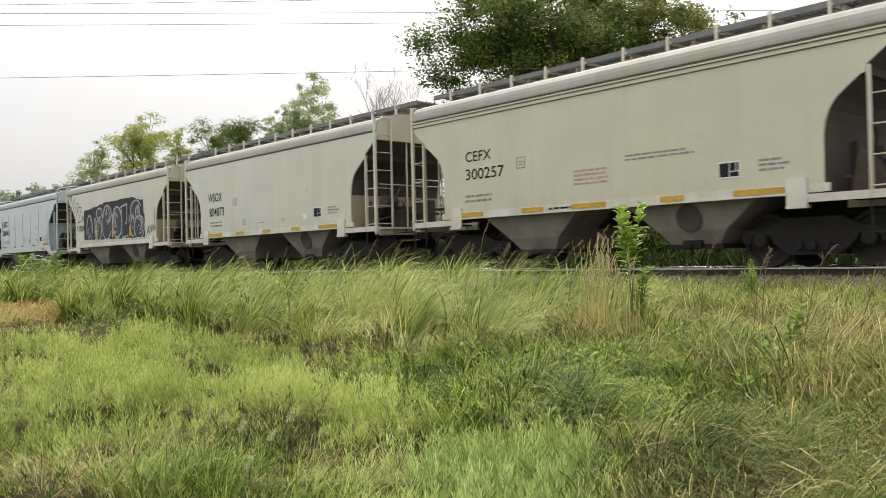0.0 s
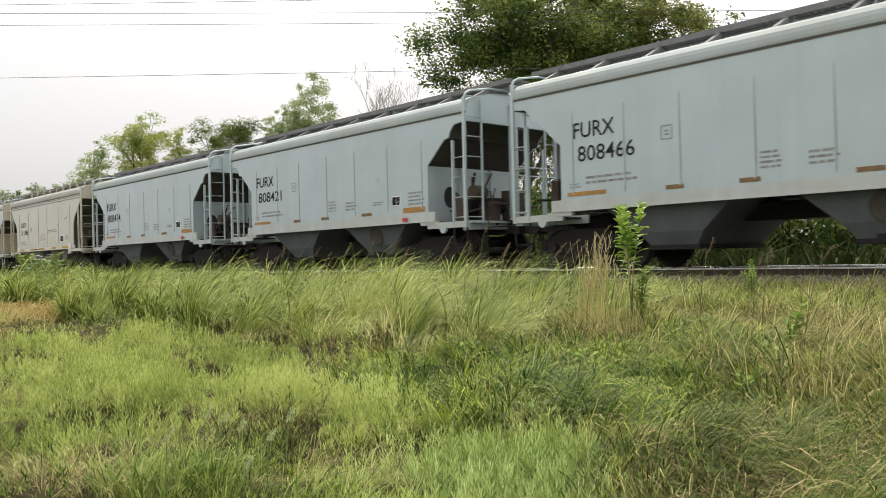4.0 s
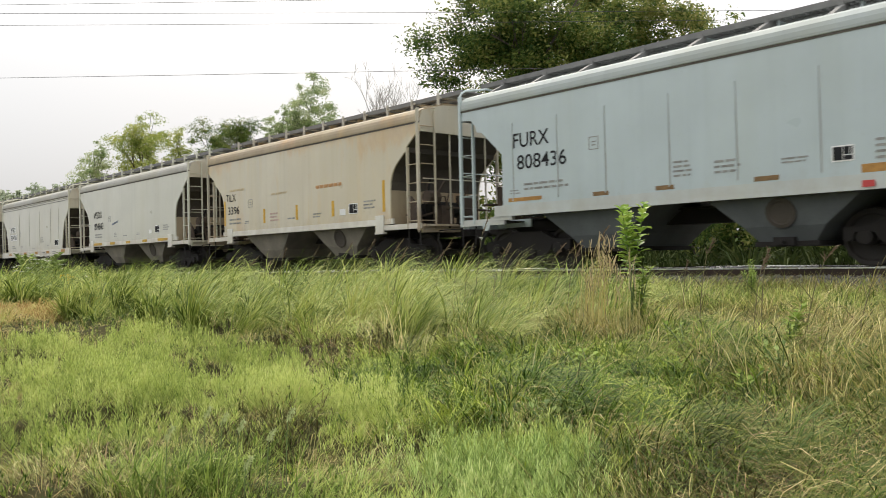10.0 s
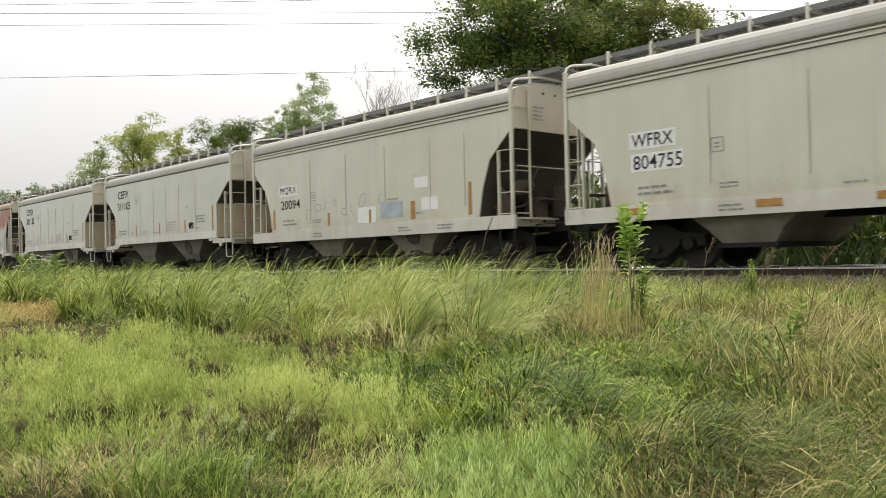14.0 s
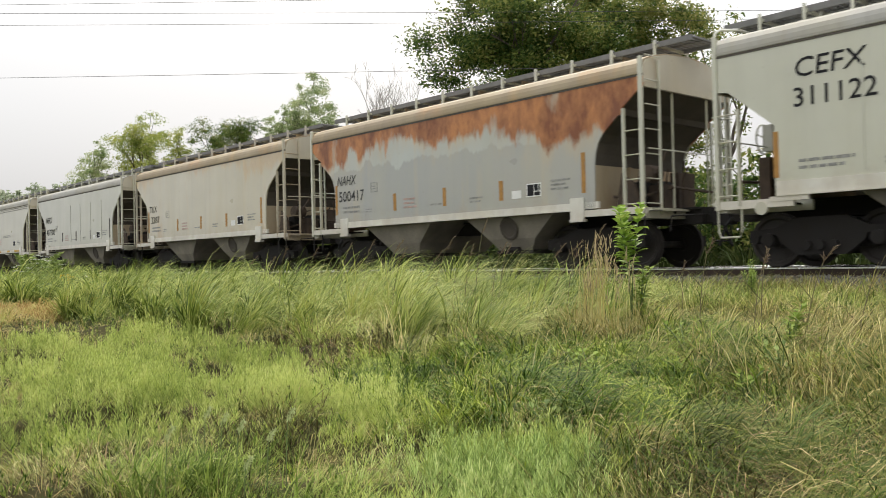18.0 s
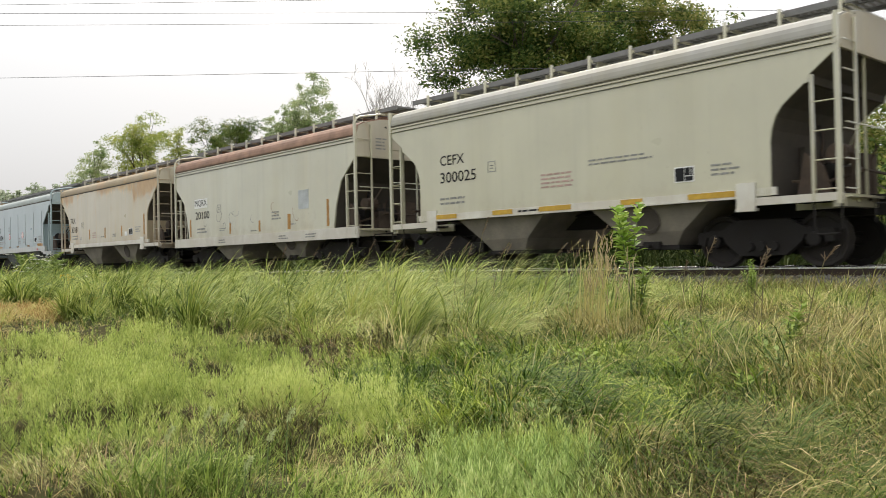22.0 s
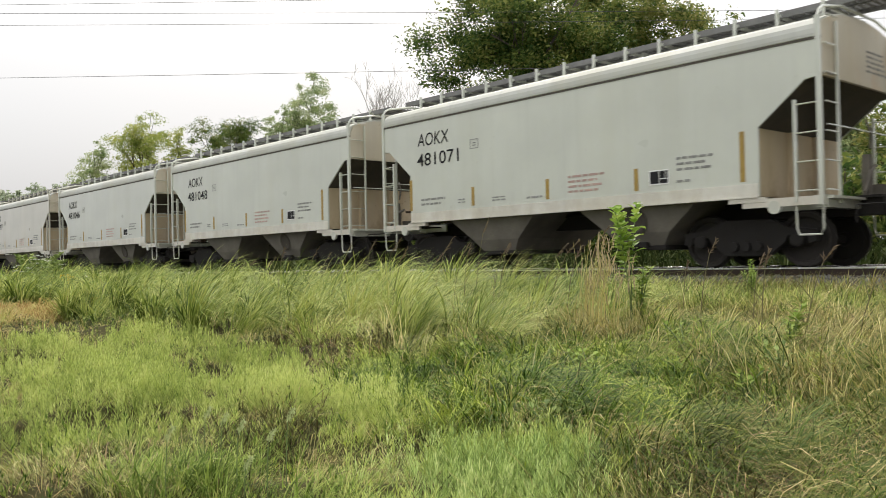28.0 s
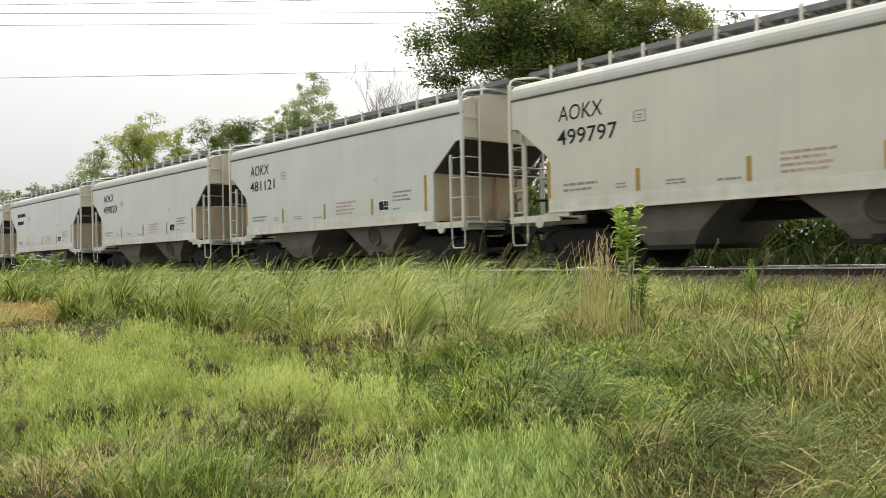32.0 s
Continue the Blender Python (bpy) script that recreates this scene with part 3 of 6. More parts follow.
def markings(car, kind, sill_marks=True, strip=None):
    if kind == "angular":
        for x, z, h in ((-4.52, 1.4, 0.75), (-2.35, 1.4, 0.42), (-0.14, 1.39, 0.42), (2.04, 1.39, 0.42), (4.17, 1.38, 0.85)):
            strip_mark(car, x, z, 0.09, h, strip)
        placard(car, 2.37, 1.47, 0.42, 0.27)
        stencil_box(car, -2.37, 2.68, 0.27, 0.22)
        for x, z, w, h, r in ((-4.1, 1.48, 0.88, 0.22, 2), (-2.8, 1.47, 0.27, 0.13, 2), (-1.7, 1.45, 0.45, 0.12, 2), (-0.68, 1.42, 0.45, 0.09, 1), (2.95, 1.66, 0.74, 0.3, 3), (2.95, 1.45, 0.3, 0.1, 1)):
            print_block(car, x, z, w, h, r)
        print_block(car, 0.45, 1.45, 0.92, 0.4, 4, M_REDTEXT)
        print_block(car, -1.0, 1.2, 1.5, 0.06, 1)
        print_block(car, 3.4, 1.17, 0.3, 0.1, 1, M_BLACK)
    elif kind == "stepped":
        for x, z, w, h in ((-4.06, 1.4, 0.95, 0.08), (-1.78, 1.37, 0.37, 0.08), (-0.35, 1.37, 0.38, 0.08), (1.56, 1.37, 0.43, 0.08), (3.28, 1.36, 0.83, 0.13)):
            strip_mark(car, x, z, w, h, M_BROWNREF if w < 0.6 else M_ORANGE)
        placard(car, 2.84, 1.56, 0.34, 0.25)
        stencil_box(car, -1.86, 2.28, 0.24, 0.26)
        for x, z, w, h, r in ((0.03, 1.56, 0.4, 0.33, 4), (0.84, 1.55, 0.57, 0.27, 3), (2.04, 1.61, 0.5, 0.12, 2), (3.49, 1.53, 0.59, 0.36, 4), (-3.6, 1.6, 1.4, 0.2, 2), (-4.0, 1.55, 0.3, 0.12, 2)):
            print_block(car, x, z, w, h, r)
        plate(car, "red_mark", 3.3, 1.14, 0.18, 0.1, M_RED, "", 0.045)
    elif kind in ("round", "ridged"):
        for x, w in (((-3.81, 0.97), (-1.91, 0.53), (-0.18, 0.42), (1.47, 0.43), (2.91, 0.9)) if kind == "round" else ((-4.02, 0.9), (-1.96, 0.6), (-0.6, 0.85), (1.46, 0.49), (2.9, 0.9))):
            plate(car, "reflector", x, 1.145, w, 0.1, M_YELLOW, "", 0.03)
        placard(car, 2.62, 1.47, 0.4, 0.28)
        stencil_box(car, -2.1, 2.1, 0.25, 0.24)
        for x, z, w, h, r in ((-3.7, 1.45, 0.85, 0.22, 2), (3.35, 1.52, 0.56, 0.24, 3)):
            print_block(car, x, z, w, h, r)
        if kind == "round":
            plate(car, "white_label", 2.06, 1.46, 0.23, 0.14, M_WHITE)
            for x, z, w, h, r in ((0.86, 1.44, 0.33, 0.11, 2), (-0.52, 1.43, 0.46, 0.09, 1), (-1.5, 1.44, 0.3, 0.2, 3)):
                print_block(car, x, z, w, h, r)
        else:
            print_block(car, -0.55, 1.6, 1.0, 0.34, 4, M_REDTEXT)
            print_block(car, 0.7, 1.96, 1.65, 0.15, 2)
            print_block(car, -1.2, 1.15, 1.2, 0.08, 1, M_BLACK).location.y -= 0.025
    elif kind == "tall_strips":
        for x, z, w, h in ((-4.4, 1.47, 0.09, 0.8), (-1.88, 1.45, 0.11, 0.43), (-0.02, 1.45, 0.11, 0.43), (1.82, 1.45, 0.12, 0.43), (4.1, 1.45, 0.1, 0.8)):
            strip_mark(car, x, z, w, h, strip)
        placard(car, 2.63, 1.47, 0.4, 0.28)
        stencil_box(car, -2.81, 1.98, 0.28, 0.25)
        plate(car, "white_label", 2.2, 1.46, 0.27, 0.17, M_WHITE)
        for x, z, w, h, r in ((-0.47, 1.47, 0.43, 0.09, 1), (0.89, 1.45, 0.44, 0.16, 2), (-4.05, 1.47, 0.8, 0.24, 2), (-3.04, 1.46, 0.27, 0.12, 2), (3.3, 1.55, 0.55, 0.26, 3)):
            print_block(car, x, z, w, h, r)
        print_block(car, -1.48, 1.46, 0.57, 0.3, 3, M_REDTEXT)
        print_block(car, 2.2, 1.16, 0.25, 0.09, 1, M_BLACK)
    elif kind == "deep":
        if sill_marks:
            for x, w in ((-4.19, 0.45), (-1.52, 0.45), (0.38, 0.45), (2.25, 0.41)):
                plate(car, "reflector", x, 0.95, w, 0.12, M_ORANGE, "", 0.035)
            plate(car, "reflector", 4.45, 0.93, 0.5, 0.17, M_ORANGE, "", 0.035)
        stencil_box(car, -2.34, 1.94, 0.25, 0.26)
        for x, z, w, h, r in ((-3.85, 1.28, 0.8, 0.22, 2), (-2.19, 1.3, 0.37, 0.13, 2), (1.19, 1.5, 0.54, 0.3, 3), (-0.11, 1.2, 0.37, 0.08, 1), (2.3, 1.3, 0.24, 0.09, 1)):
            print_block(car, x, z, w, h, r)
        for x, w in ((1.63, 0.5), (-2.2, 0.5), (3.1, 0.6)):
            p = print_block(car, x, 0.9, w, 0.15, 2)
            p.location.y -= 0.033


def hopper_car(kind, paint, label, mark="", number="", mark_at=None, number_at=None, letters=None, italic=0.0, boards=None, strips=None,
               roof_paint=None, ladder_paint=None, marks=None, under=None, strip=None):
    cut = {"angular": "angular", "stepped": "stepped", "round": "round", "ridged": "round", "tall_strips": "round", "deep": "deep"}[kind]
    sill_kind = {"angular": "angular", "stepped": "angular", "deep": "deep"}.get(kind, "round")
    ridged = kind in ("ridged", "deep")
    car = new("hopper_car")
    tagged(car, label, "railcar", "train of hopper cars")
    letters = letters or M_BLACK
    lp = ladder_paint or (P_END if "TILX" in mark else paint)
    under = under or M_UNDER
    flip = pose(0, 0, 0, 0, 0, 180)
    part("side", shared(("side", cut), lambda: side_mesh(cut)), paint, car, "", pose(0, NEAR, 0))
    part("side", shared(("side", cut), lambda: side_mesh(cut)), paint, car, "", pose(0, FAR, 0))
    part("roof", shared(("roof", ridged), lambda: roof_mesh(ridged)), roof_paint or (P_TANROOF if "TILX" in mark else P_ROOF_BLUE if kind == "stepped" else P_ROOF), car)
    gut = shared("gutter", lambda: Form().box(-HALF, HALF, -0.03, 0.02, 3.53, 3.58).mesh("eave_seam"))
    if ridged:
        ridge = shared("ridge", lambda: Form().box(-HALF, HALF, -0.055, -0.02, 0, 0.022).mesh("side_ridge"))
        # Dark strips under the ridges stand in for the shadows they cast.
        line = shared("ridge_shadow", lambda: Form().box(-HALF, HALF, -0.026, -0.02, 0, 0.014).mesh("ridge_shadow"))
        for z in (3.4, 3.49):
            part("side_ridge", ridge, paint, car, "", pose(0, NEAR, z))
            part("ridge_shadow", line, M_SEAM, car, "", pose(0, NEAR, z - 0.016))
        part("ridge_shadow", line, M_GUTTER, car, "", pose(0, NEAR, 3.55))
    else:
        part("eave_seam", gut, M_GUTTER, car, "dark seam under the roof edge, coloured for grime and shadow", pose(0, NEAR, 0))
        part("eave_seam", gut, M_GUTTER, car, "", pose(0, FAR, 0))
    for m in (Matrix(), flip):
        part("end_sheet", shared(("end", cut), lambda: end_sheet_mesh(cut)), paint if kind == "stepped" else P_END, car, "", m)
        part("slope_sheet", shared(("slope", cut), lambda: slope_mesh(cut)), M_SLOPE, car, "slope sheet under the end, grime and shade in its colour", m)
        if cut != "deep":
            part("bulkhead", shared(("bulk", cut), lambda: bulkhead_mesh(cut)), {"stepped": paint, "ridged": M_SLOPE, "angular": BULK_PAINT}.get(kind, BULK_DARK), car, "dust-stained bulkhead, on most cars toned for light and shade", m)
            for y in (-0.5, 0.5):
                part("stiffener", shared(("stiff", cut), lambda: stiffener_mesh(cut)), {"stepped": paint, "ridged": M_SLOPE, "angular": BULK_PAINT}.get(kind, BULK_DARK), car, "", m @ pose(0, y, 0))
        if kind == "stepped":
            part("access_hole", shared("hole", lambda: hole_mesh(cut)), M_HOSE, car, "oval dark access hole", m)
        part("end_sill", shared("end_sill", lambda: end_sill_mesh(0)), lp, car, "", m)
        tagged(part("end_deck", shared("deck", deck_mesh), under, car, "dark open grating deck", m), kind="stuff")
        part("coupler", shared("coupler", coupler_mesh), under, car, "", m)
        part("air_hose", shared("hose", hose_mesh), M_HOSE, car, "", m)
        if cut == "round":
            for y in (-0.5, 0.75):
                part("end_post", shared(("strut", cut), lambda: strut_mesh(CUT[cut][-1][1] + 0.05)), lp, car, "", m @ pose(0, y, 0))
        if cut != "angular" or m == flip:
            if cut == "angular":
                brake_rigging(car, m, 11, 16, 0.5)
                part("air_tank", shared("air_tank", air_tank_mesh), M_BRAKE, car, "dusty brown upright air tank", m)
            else:
                brake_rigging(car, m, 5 if m == flip else 8)
        part("grab_rail", shared("cross", cross_rail_mesh), lp, car, "", m)
        if cut != "round":
            part("end_handrail", shared("end_handrail", end_handrail_mesh), lp, car, "", m)
        if cut == "stepped":
            part("end_column", shared("end_column", end_column_mesh), paint, car, "", m)
        if cut == "deep":
            for y in (-0.55, -0.15, 0.25):
                part("vent_hole", shared("vent_hole", vent_hole_mesh), M_HOSE, car, "", m @ pose(0, y, 3.84))
        for k, (y, z, w, h, rows) in enumerate({"angular": ((0.2, 3.2, 0.9, 0.42, 5),), "stepped": ((0.35, 3.62, 0.5, 0.22, 2),), "deep": ((-0.9, 3.2, 0.4, 0.36, 4), (0.75, 3.42, 0.45, 0.1, 1))}.get(cut, ())):
            part("small_print", shared(("end_bars", cut, k), lambda: bars_mesh(w, h, rows, f"{cut}{k}")), M_FADED, car, "", m @ pose(HALF + 0.004, y, z, 0, 0, 90))
    if cut == "angular":
        part("brake_tower", shared("brake_tower", brake_tower_mesh), M_HOPPER_DARK, car, "dusty brown hand brake gear")
    part("hand_brake", shared("brake_wheel", brake_wheel_mesh), lp, car, "", flip)
    gear_end = flip if cut == "angular" else Matrix()
    part("air_reservoir", shared("res", reservoir_mesh), under, car, "", gear_end)
    part("brake_valve", shared("valve", brake_box_mesh), under, car, "", gear_end)
    part("side_sill", shared(("sill", sill_kind), lambda: sill_mesh(sill_kind)), boards or P_SILL, car, "dirty side sill, on most cars paled for the light", pose(0, NEAR, 0))
    part("side_sill", shared(("sill", sill_kind), lambda: sill_mesh(sill_kind)), boards or P_SILL, car, "", pose(0, FAR, 0, 0, 0, 180))
    part("centre_sill", shared("centre_sill", centre_sill_mesh), under, car)
    for m in (Matrix(), flip):
        h = part("hopper", shared("hopper", hopper_mesh), {"stepped": M_HOPPER_GREY, "angular": M_HOPPER_DARK}.get(kind, M_HOPPER), car, "dusty sloped discharge hopper", m)
        part("gate", shared("gate", gate_mesh), under, h, "")
        part("boss", shared("boss", stamp_mesh), M_SLOPE, h, "", pose(1.9, -1.366, 0.84, 14.5))
    board = part("running_board", shared("board", lambda: running_board_mesh(True)), M_GRATE, car, "weathered steel roof walkway")
    wedge = kind == "stepped"
    n = 9 if wedge else (14 if kind == "angular" else 11)
    bm = shared(("bracket", wedge), lambda: bracket_mesh(wedge))
    for i in range(n):
        part("bracket", bm, M_GRATE if wedge else lp, board, "", pose(-5.2 + 10.4 * i / (n - 1), 0, 0))
    for i in range(7):
        part("hatch_cover", shared("hatch", hatch_mesh), roof_paint or paint, car, "", pose(-4.9 + 1.42 * i, 0, 0))
    zt = {"round": 2.98, "angular": 2.62, "stepped": 2.95, "deep": 2.55}[cut]
    lad = shared(("ladder", zt), lambda: side_ladder_mesh(zt))
    rung, erung = shared("rung", rung_mesh), shared("erung", end_rung_mesh)
    for s, far in ((1, 0), (-1, 0), (1, 1), (-1, 1)):
        m = Matrix.Diagonal((s, -1 if far else 1, 1, 1)) @ Matrix.Translation((0, NEAR - 0.02, 0))
        ob = part("ladder", shared(("ladder", zt, s, far), lambda: mirrored(lad, m)), lp, car)
        y = (NEAR - 0.02) * (-1 if far else 1)
        for k in range(4):
            part("rung", rung, lp, ob, "", pose(s * (HALF - 0.24), y, 1.16 + 0.46 * k))
        me = shared(("endladder", s, far), lambda: mirrored(shared("end_ladder", end_ladder_mesh), Matrix.Diagonal((s, -1 if far else 1, 1, 1)) @ Matrix.Translation((0, NEAR, 0))))
        ob = part("end_ladder", me, lp, car)
        for k in range(7):
            part("rung", erung, lp, ob, "", pose(s * (HALF + 0.05), (NEAR + 0.24) * (-1 if far else 1), 1.16 + 0.46 * k))
        part("stirrup_step", shared("stirrup", stirrup_mesh), under if kind != "angular" else lp, car, "", pose(s * (HALF - 0.24), y + (0.02 if not far else -0.02), 0))
        if kind in ("angular", "stepped"):
            part("towing_eye", shared("eye", jacking_eye_mesh), lp, car, "", pose(s * 4.75, y * 0.99, 0.92))
    for s in (-1, 1):
        tr = part("truck", shared("bolster", bolster_mesh), M_UNDER, car, "dark grimy four-wheel truck", pose(s * 4.0, 0, -LIFT))
        for y, q in ((-1.02, 0), (1.02, 180)):
            part("sideframe", shared("sideframe", sideframe_mesh), M_UNDER, tr, "", pose(0, y, 0, 0, 0, q))
        for x in AXLES:
            w = part("wheelset", shared("wheelset", wheelset_mesh), M_WHEEL, tr, "", pose(x, 0, WHEEL_R))
            WHEELSETS.append((w, x))
    if strips:
        rib = shared("rib", lambda: Form().box(-0.012, 0.012, -0.012, 0.0, 1.42, 3.1).mesh("seam"))
        # Dark edge beside each rib: its shadow and streaked grime in one colour.
        dark_edge = shared("seam_grime_edge_and_shade", lambda: Form().prism([(0.012, 1.42), (0.03, 1.42), (0.036, 1.9), (0.024, 2.6), (0.02, 3.1), (0.012, 3.1)], -0.003, 0.0).mesh("seam_grime_edge_and_shade"))
        for x in strips:
            part("seam", rib, paint, car, "", pose(x, FACE + 0.003, 0))
            if kind != "angular":
                part("seam_grime_edge_and_shade", dark_edge, M_SEAM, car, "", pose(x, FACE + 0.002, 0))
    if mark:
        lettering(mark, *mark_at, car, letters, italic)
    if number:
        lettering(number, *number_at, car, letters, 0.0)
    markings(car, marks or kind, mark != "MQRX", strip)
    CARS.append(car)
    return car


def mirrored(me, m):
    me = me.copy()
    me.transform(m)
    if m.determinant() < 0:
        me.flip_normals()
    return me


CARS, WHEELSETS = [], []
P_GREY = car_paint("pale_grey_paint", (0.555, 0.554, 0.444), 0.28)
P_CREAM = car_paint("cream_grey_paint", (0.581, 0.56, 0.412), 0.26)
P_TAN = car_paint("dusty_tan_paint", (0.597, 0.539, 0.392), 0.4, rust=0.1, rust_top=0.4, rust_from=3.32, stain=0.38, rust_tones=((0.46, 0.24, 0.09), (0.6, 0.4, 0.18)))
P_TAN_RUST = car_paint("rust_streaked_tan_paint", (0.597, 0.539, 0.392), 0.4, rust=0.2, rust_top=0.75, rust_from=3.22, stain=0.38, rust_tones=((0.46, 0.24, 0.09), (0.6, 0.4, 0.18)))
P_TAN_CLEAN = car_paint("dusty_beige_paint", (0.586, 0.545, 0.417), 0.35, rust=0.08, rust_top=0.4, rust_from=3.32, stain=0.2, rust_tones=((0.46, 0.24, 0.09), (0.6, 0.4, 0.18)))
P_BLUE = car_paint("pale_blue_grey_paint", (0.441, 0.524, 0.539), 0.22)
P_WSOX = car_paint("beige_grey_paint", (0.605, 0.598, 0.485), 0.28)
P_NEW_WARM = car_paint("warm_pale_grey_paint", (0.597, 0.576, 0.473), 0.24)
P_SKY = car_paint("light_blue_paint", (0.358, 0.465, 0.492), 0.2)
P_STAIN = car_paint("rust_stained_grey_paint", (0.471, 0.551, 0.572), 0.28, stain=0.55)
P_RUSTY = car_paint("heavily_rusted_paint", (0.45, 0.48, 0.445), 0.3, rust_top=0.97, overspray=(0.35, 0.36, 0.335), rust_from=2.78, stain=0.2)
P_DEEP = car_paint("weathered_grey_paint", (0.595, 0.586, 0.46), 0.4, stain=0.12)
P_RUSTROOF = plain("faded_rust_red_roof", (0.33, 0.205, 0.15), 0.8, spread=0.35, scale=2)
# Paler than the sides: light on the projecting sill is put into the colour.
P_SILL = car_paint("dirty_lit_sill_paint", (0.696, 0.679, 0.61), 0.35, gloss=0.2)
P_SILL_BLUE = car_paint("dirty_blue_grey_sill_paint", (0.48, 0.52, 0.5), 0.3)
P_TANROOF = car_paint("rusty_tan_roof_paint", (0.335, 0.275, 0.2), 0.6, rust=0.3, stain=0.2, gloss=0.0)
P_NEW = car_paint("clean_pale_grey_paint", (0.589, 0.61, 0.535), 0.2)
M_BLUESMEAR = plain("blue_grey_smear", (0.22, 0.25, 0.31), 0.7, spread=0.3, grit=0.0)
M_SEAM = plain("seam_grime_and_shadow", (0.35, 0.345, 0.315), 0.8, spread=0.3, grit=0.0)
P_ROOF = car_paint("dull_roof_paint", (0.39, 0.385, 0.36), 0.7, stain=0.05, gloss=0.0)
P_ROOF_NEW = car_paint("pale_grey_roof_paint", (0.50, 0.51, 0.475), 0.5, gloss=0.0)
P_ROOF_BLUE = car_paint("dull_blue_roof_paint", (0.37, 0.41, 0.405), 0.4, gloss=0.0)
P_END = car_paint("dusty_end_paint", (0.5, 0.475, 0.41), 0.9, rust=0.06, stain=0.22, gloss=0.0)
# Dusty paints: recess shade is in the first colour, sunlight in the second.
BULK_DARK = car_paint("dusty_shaded_bulkhead_paint", (0.4, 0.325, 0.23), 0.9, rust=0.1, stain=0.2, gloss=0.0)
BULK_PAINT = car_paint("dusty_sunlit_bulkhead_paint", (0.58, 0.48, 0.345), 0.9, rust=0.1, stain=0.3, gloss=0.0)
M_HOPPER_GREY = plain("grey_hopper_steel", (0.11, 0.122, 0.124), 0.8, spread=0.3, scale=1.6)

ROUND_AT = dict(mark_at=(-3.82, 2.31, 0.98, 0.29), number_at=(-3.75, 1.82, 1.04, 0.29))
TALL_AT = dict(mark_at=(-4.26, 2.24, 0.66, 0.23), number_at=(-4.12, 1.81, 0.74, 0.26))
RIDGED_AT = dict(mark_at=(-3.67, 2.39, 0.82, 0.23), number_at=(-3.67, 1.98, 1.2, 0.25))
STEP_AT = dict(mark_at=(-3.88, 2.54, 1.0, 0.31), number_at=(-3.78, 2.07, 1.35, 0.31))
ANG_AT = dict(mark_at=(-4.19, 2.93, 1.1, 0.31), number_at=(-4.22, 2.45, 1.48, 0.31))
ANG1_AT = dict(mark_at=(-4.14, 2.97, 1.1, 0.31), number_at=(-4.16, 2.5, 1.28, 0.31))
DEEP_AT = dict(mark_at=(-3.97, 2.2, 0.89, 0.24), number_at=(-3.94, 1.78, 1.04, 0.26))
STEP_RIBS = (-3.92, -2.68, -1.48, -0.06, 1.25, 2.66, 4.0)
RIDGED_RIBS = (-4.0, -2.4, -0.73, 0.63, 2.33, 3.96)
ANG_RIBS = (-3.1, -1.89, -0.65, 0.48, 1.58, 2.92)
TALL_RIBS = (-0.67, 0.6, 1.92, 3.22)
DEEP_RIBS = (-2.37, -0.63, 1.08, 2.83, 4.03)


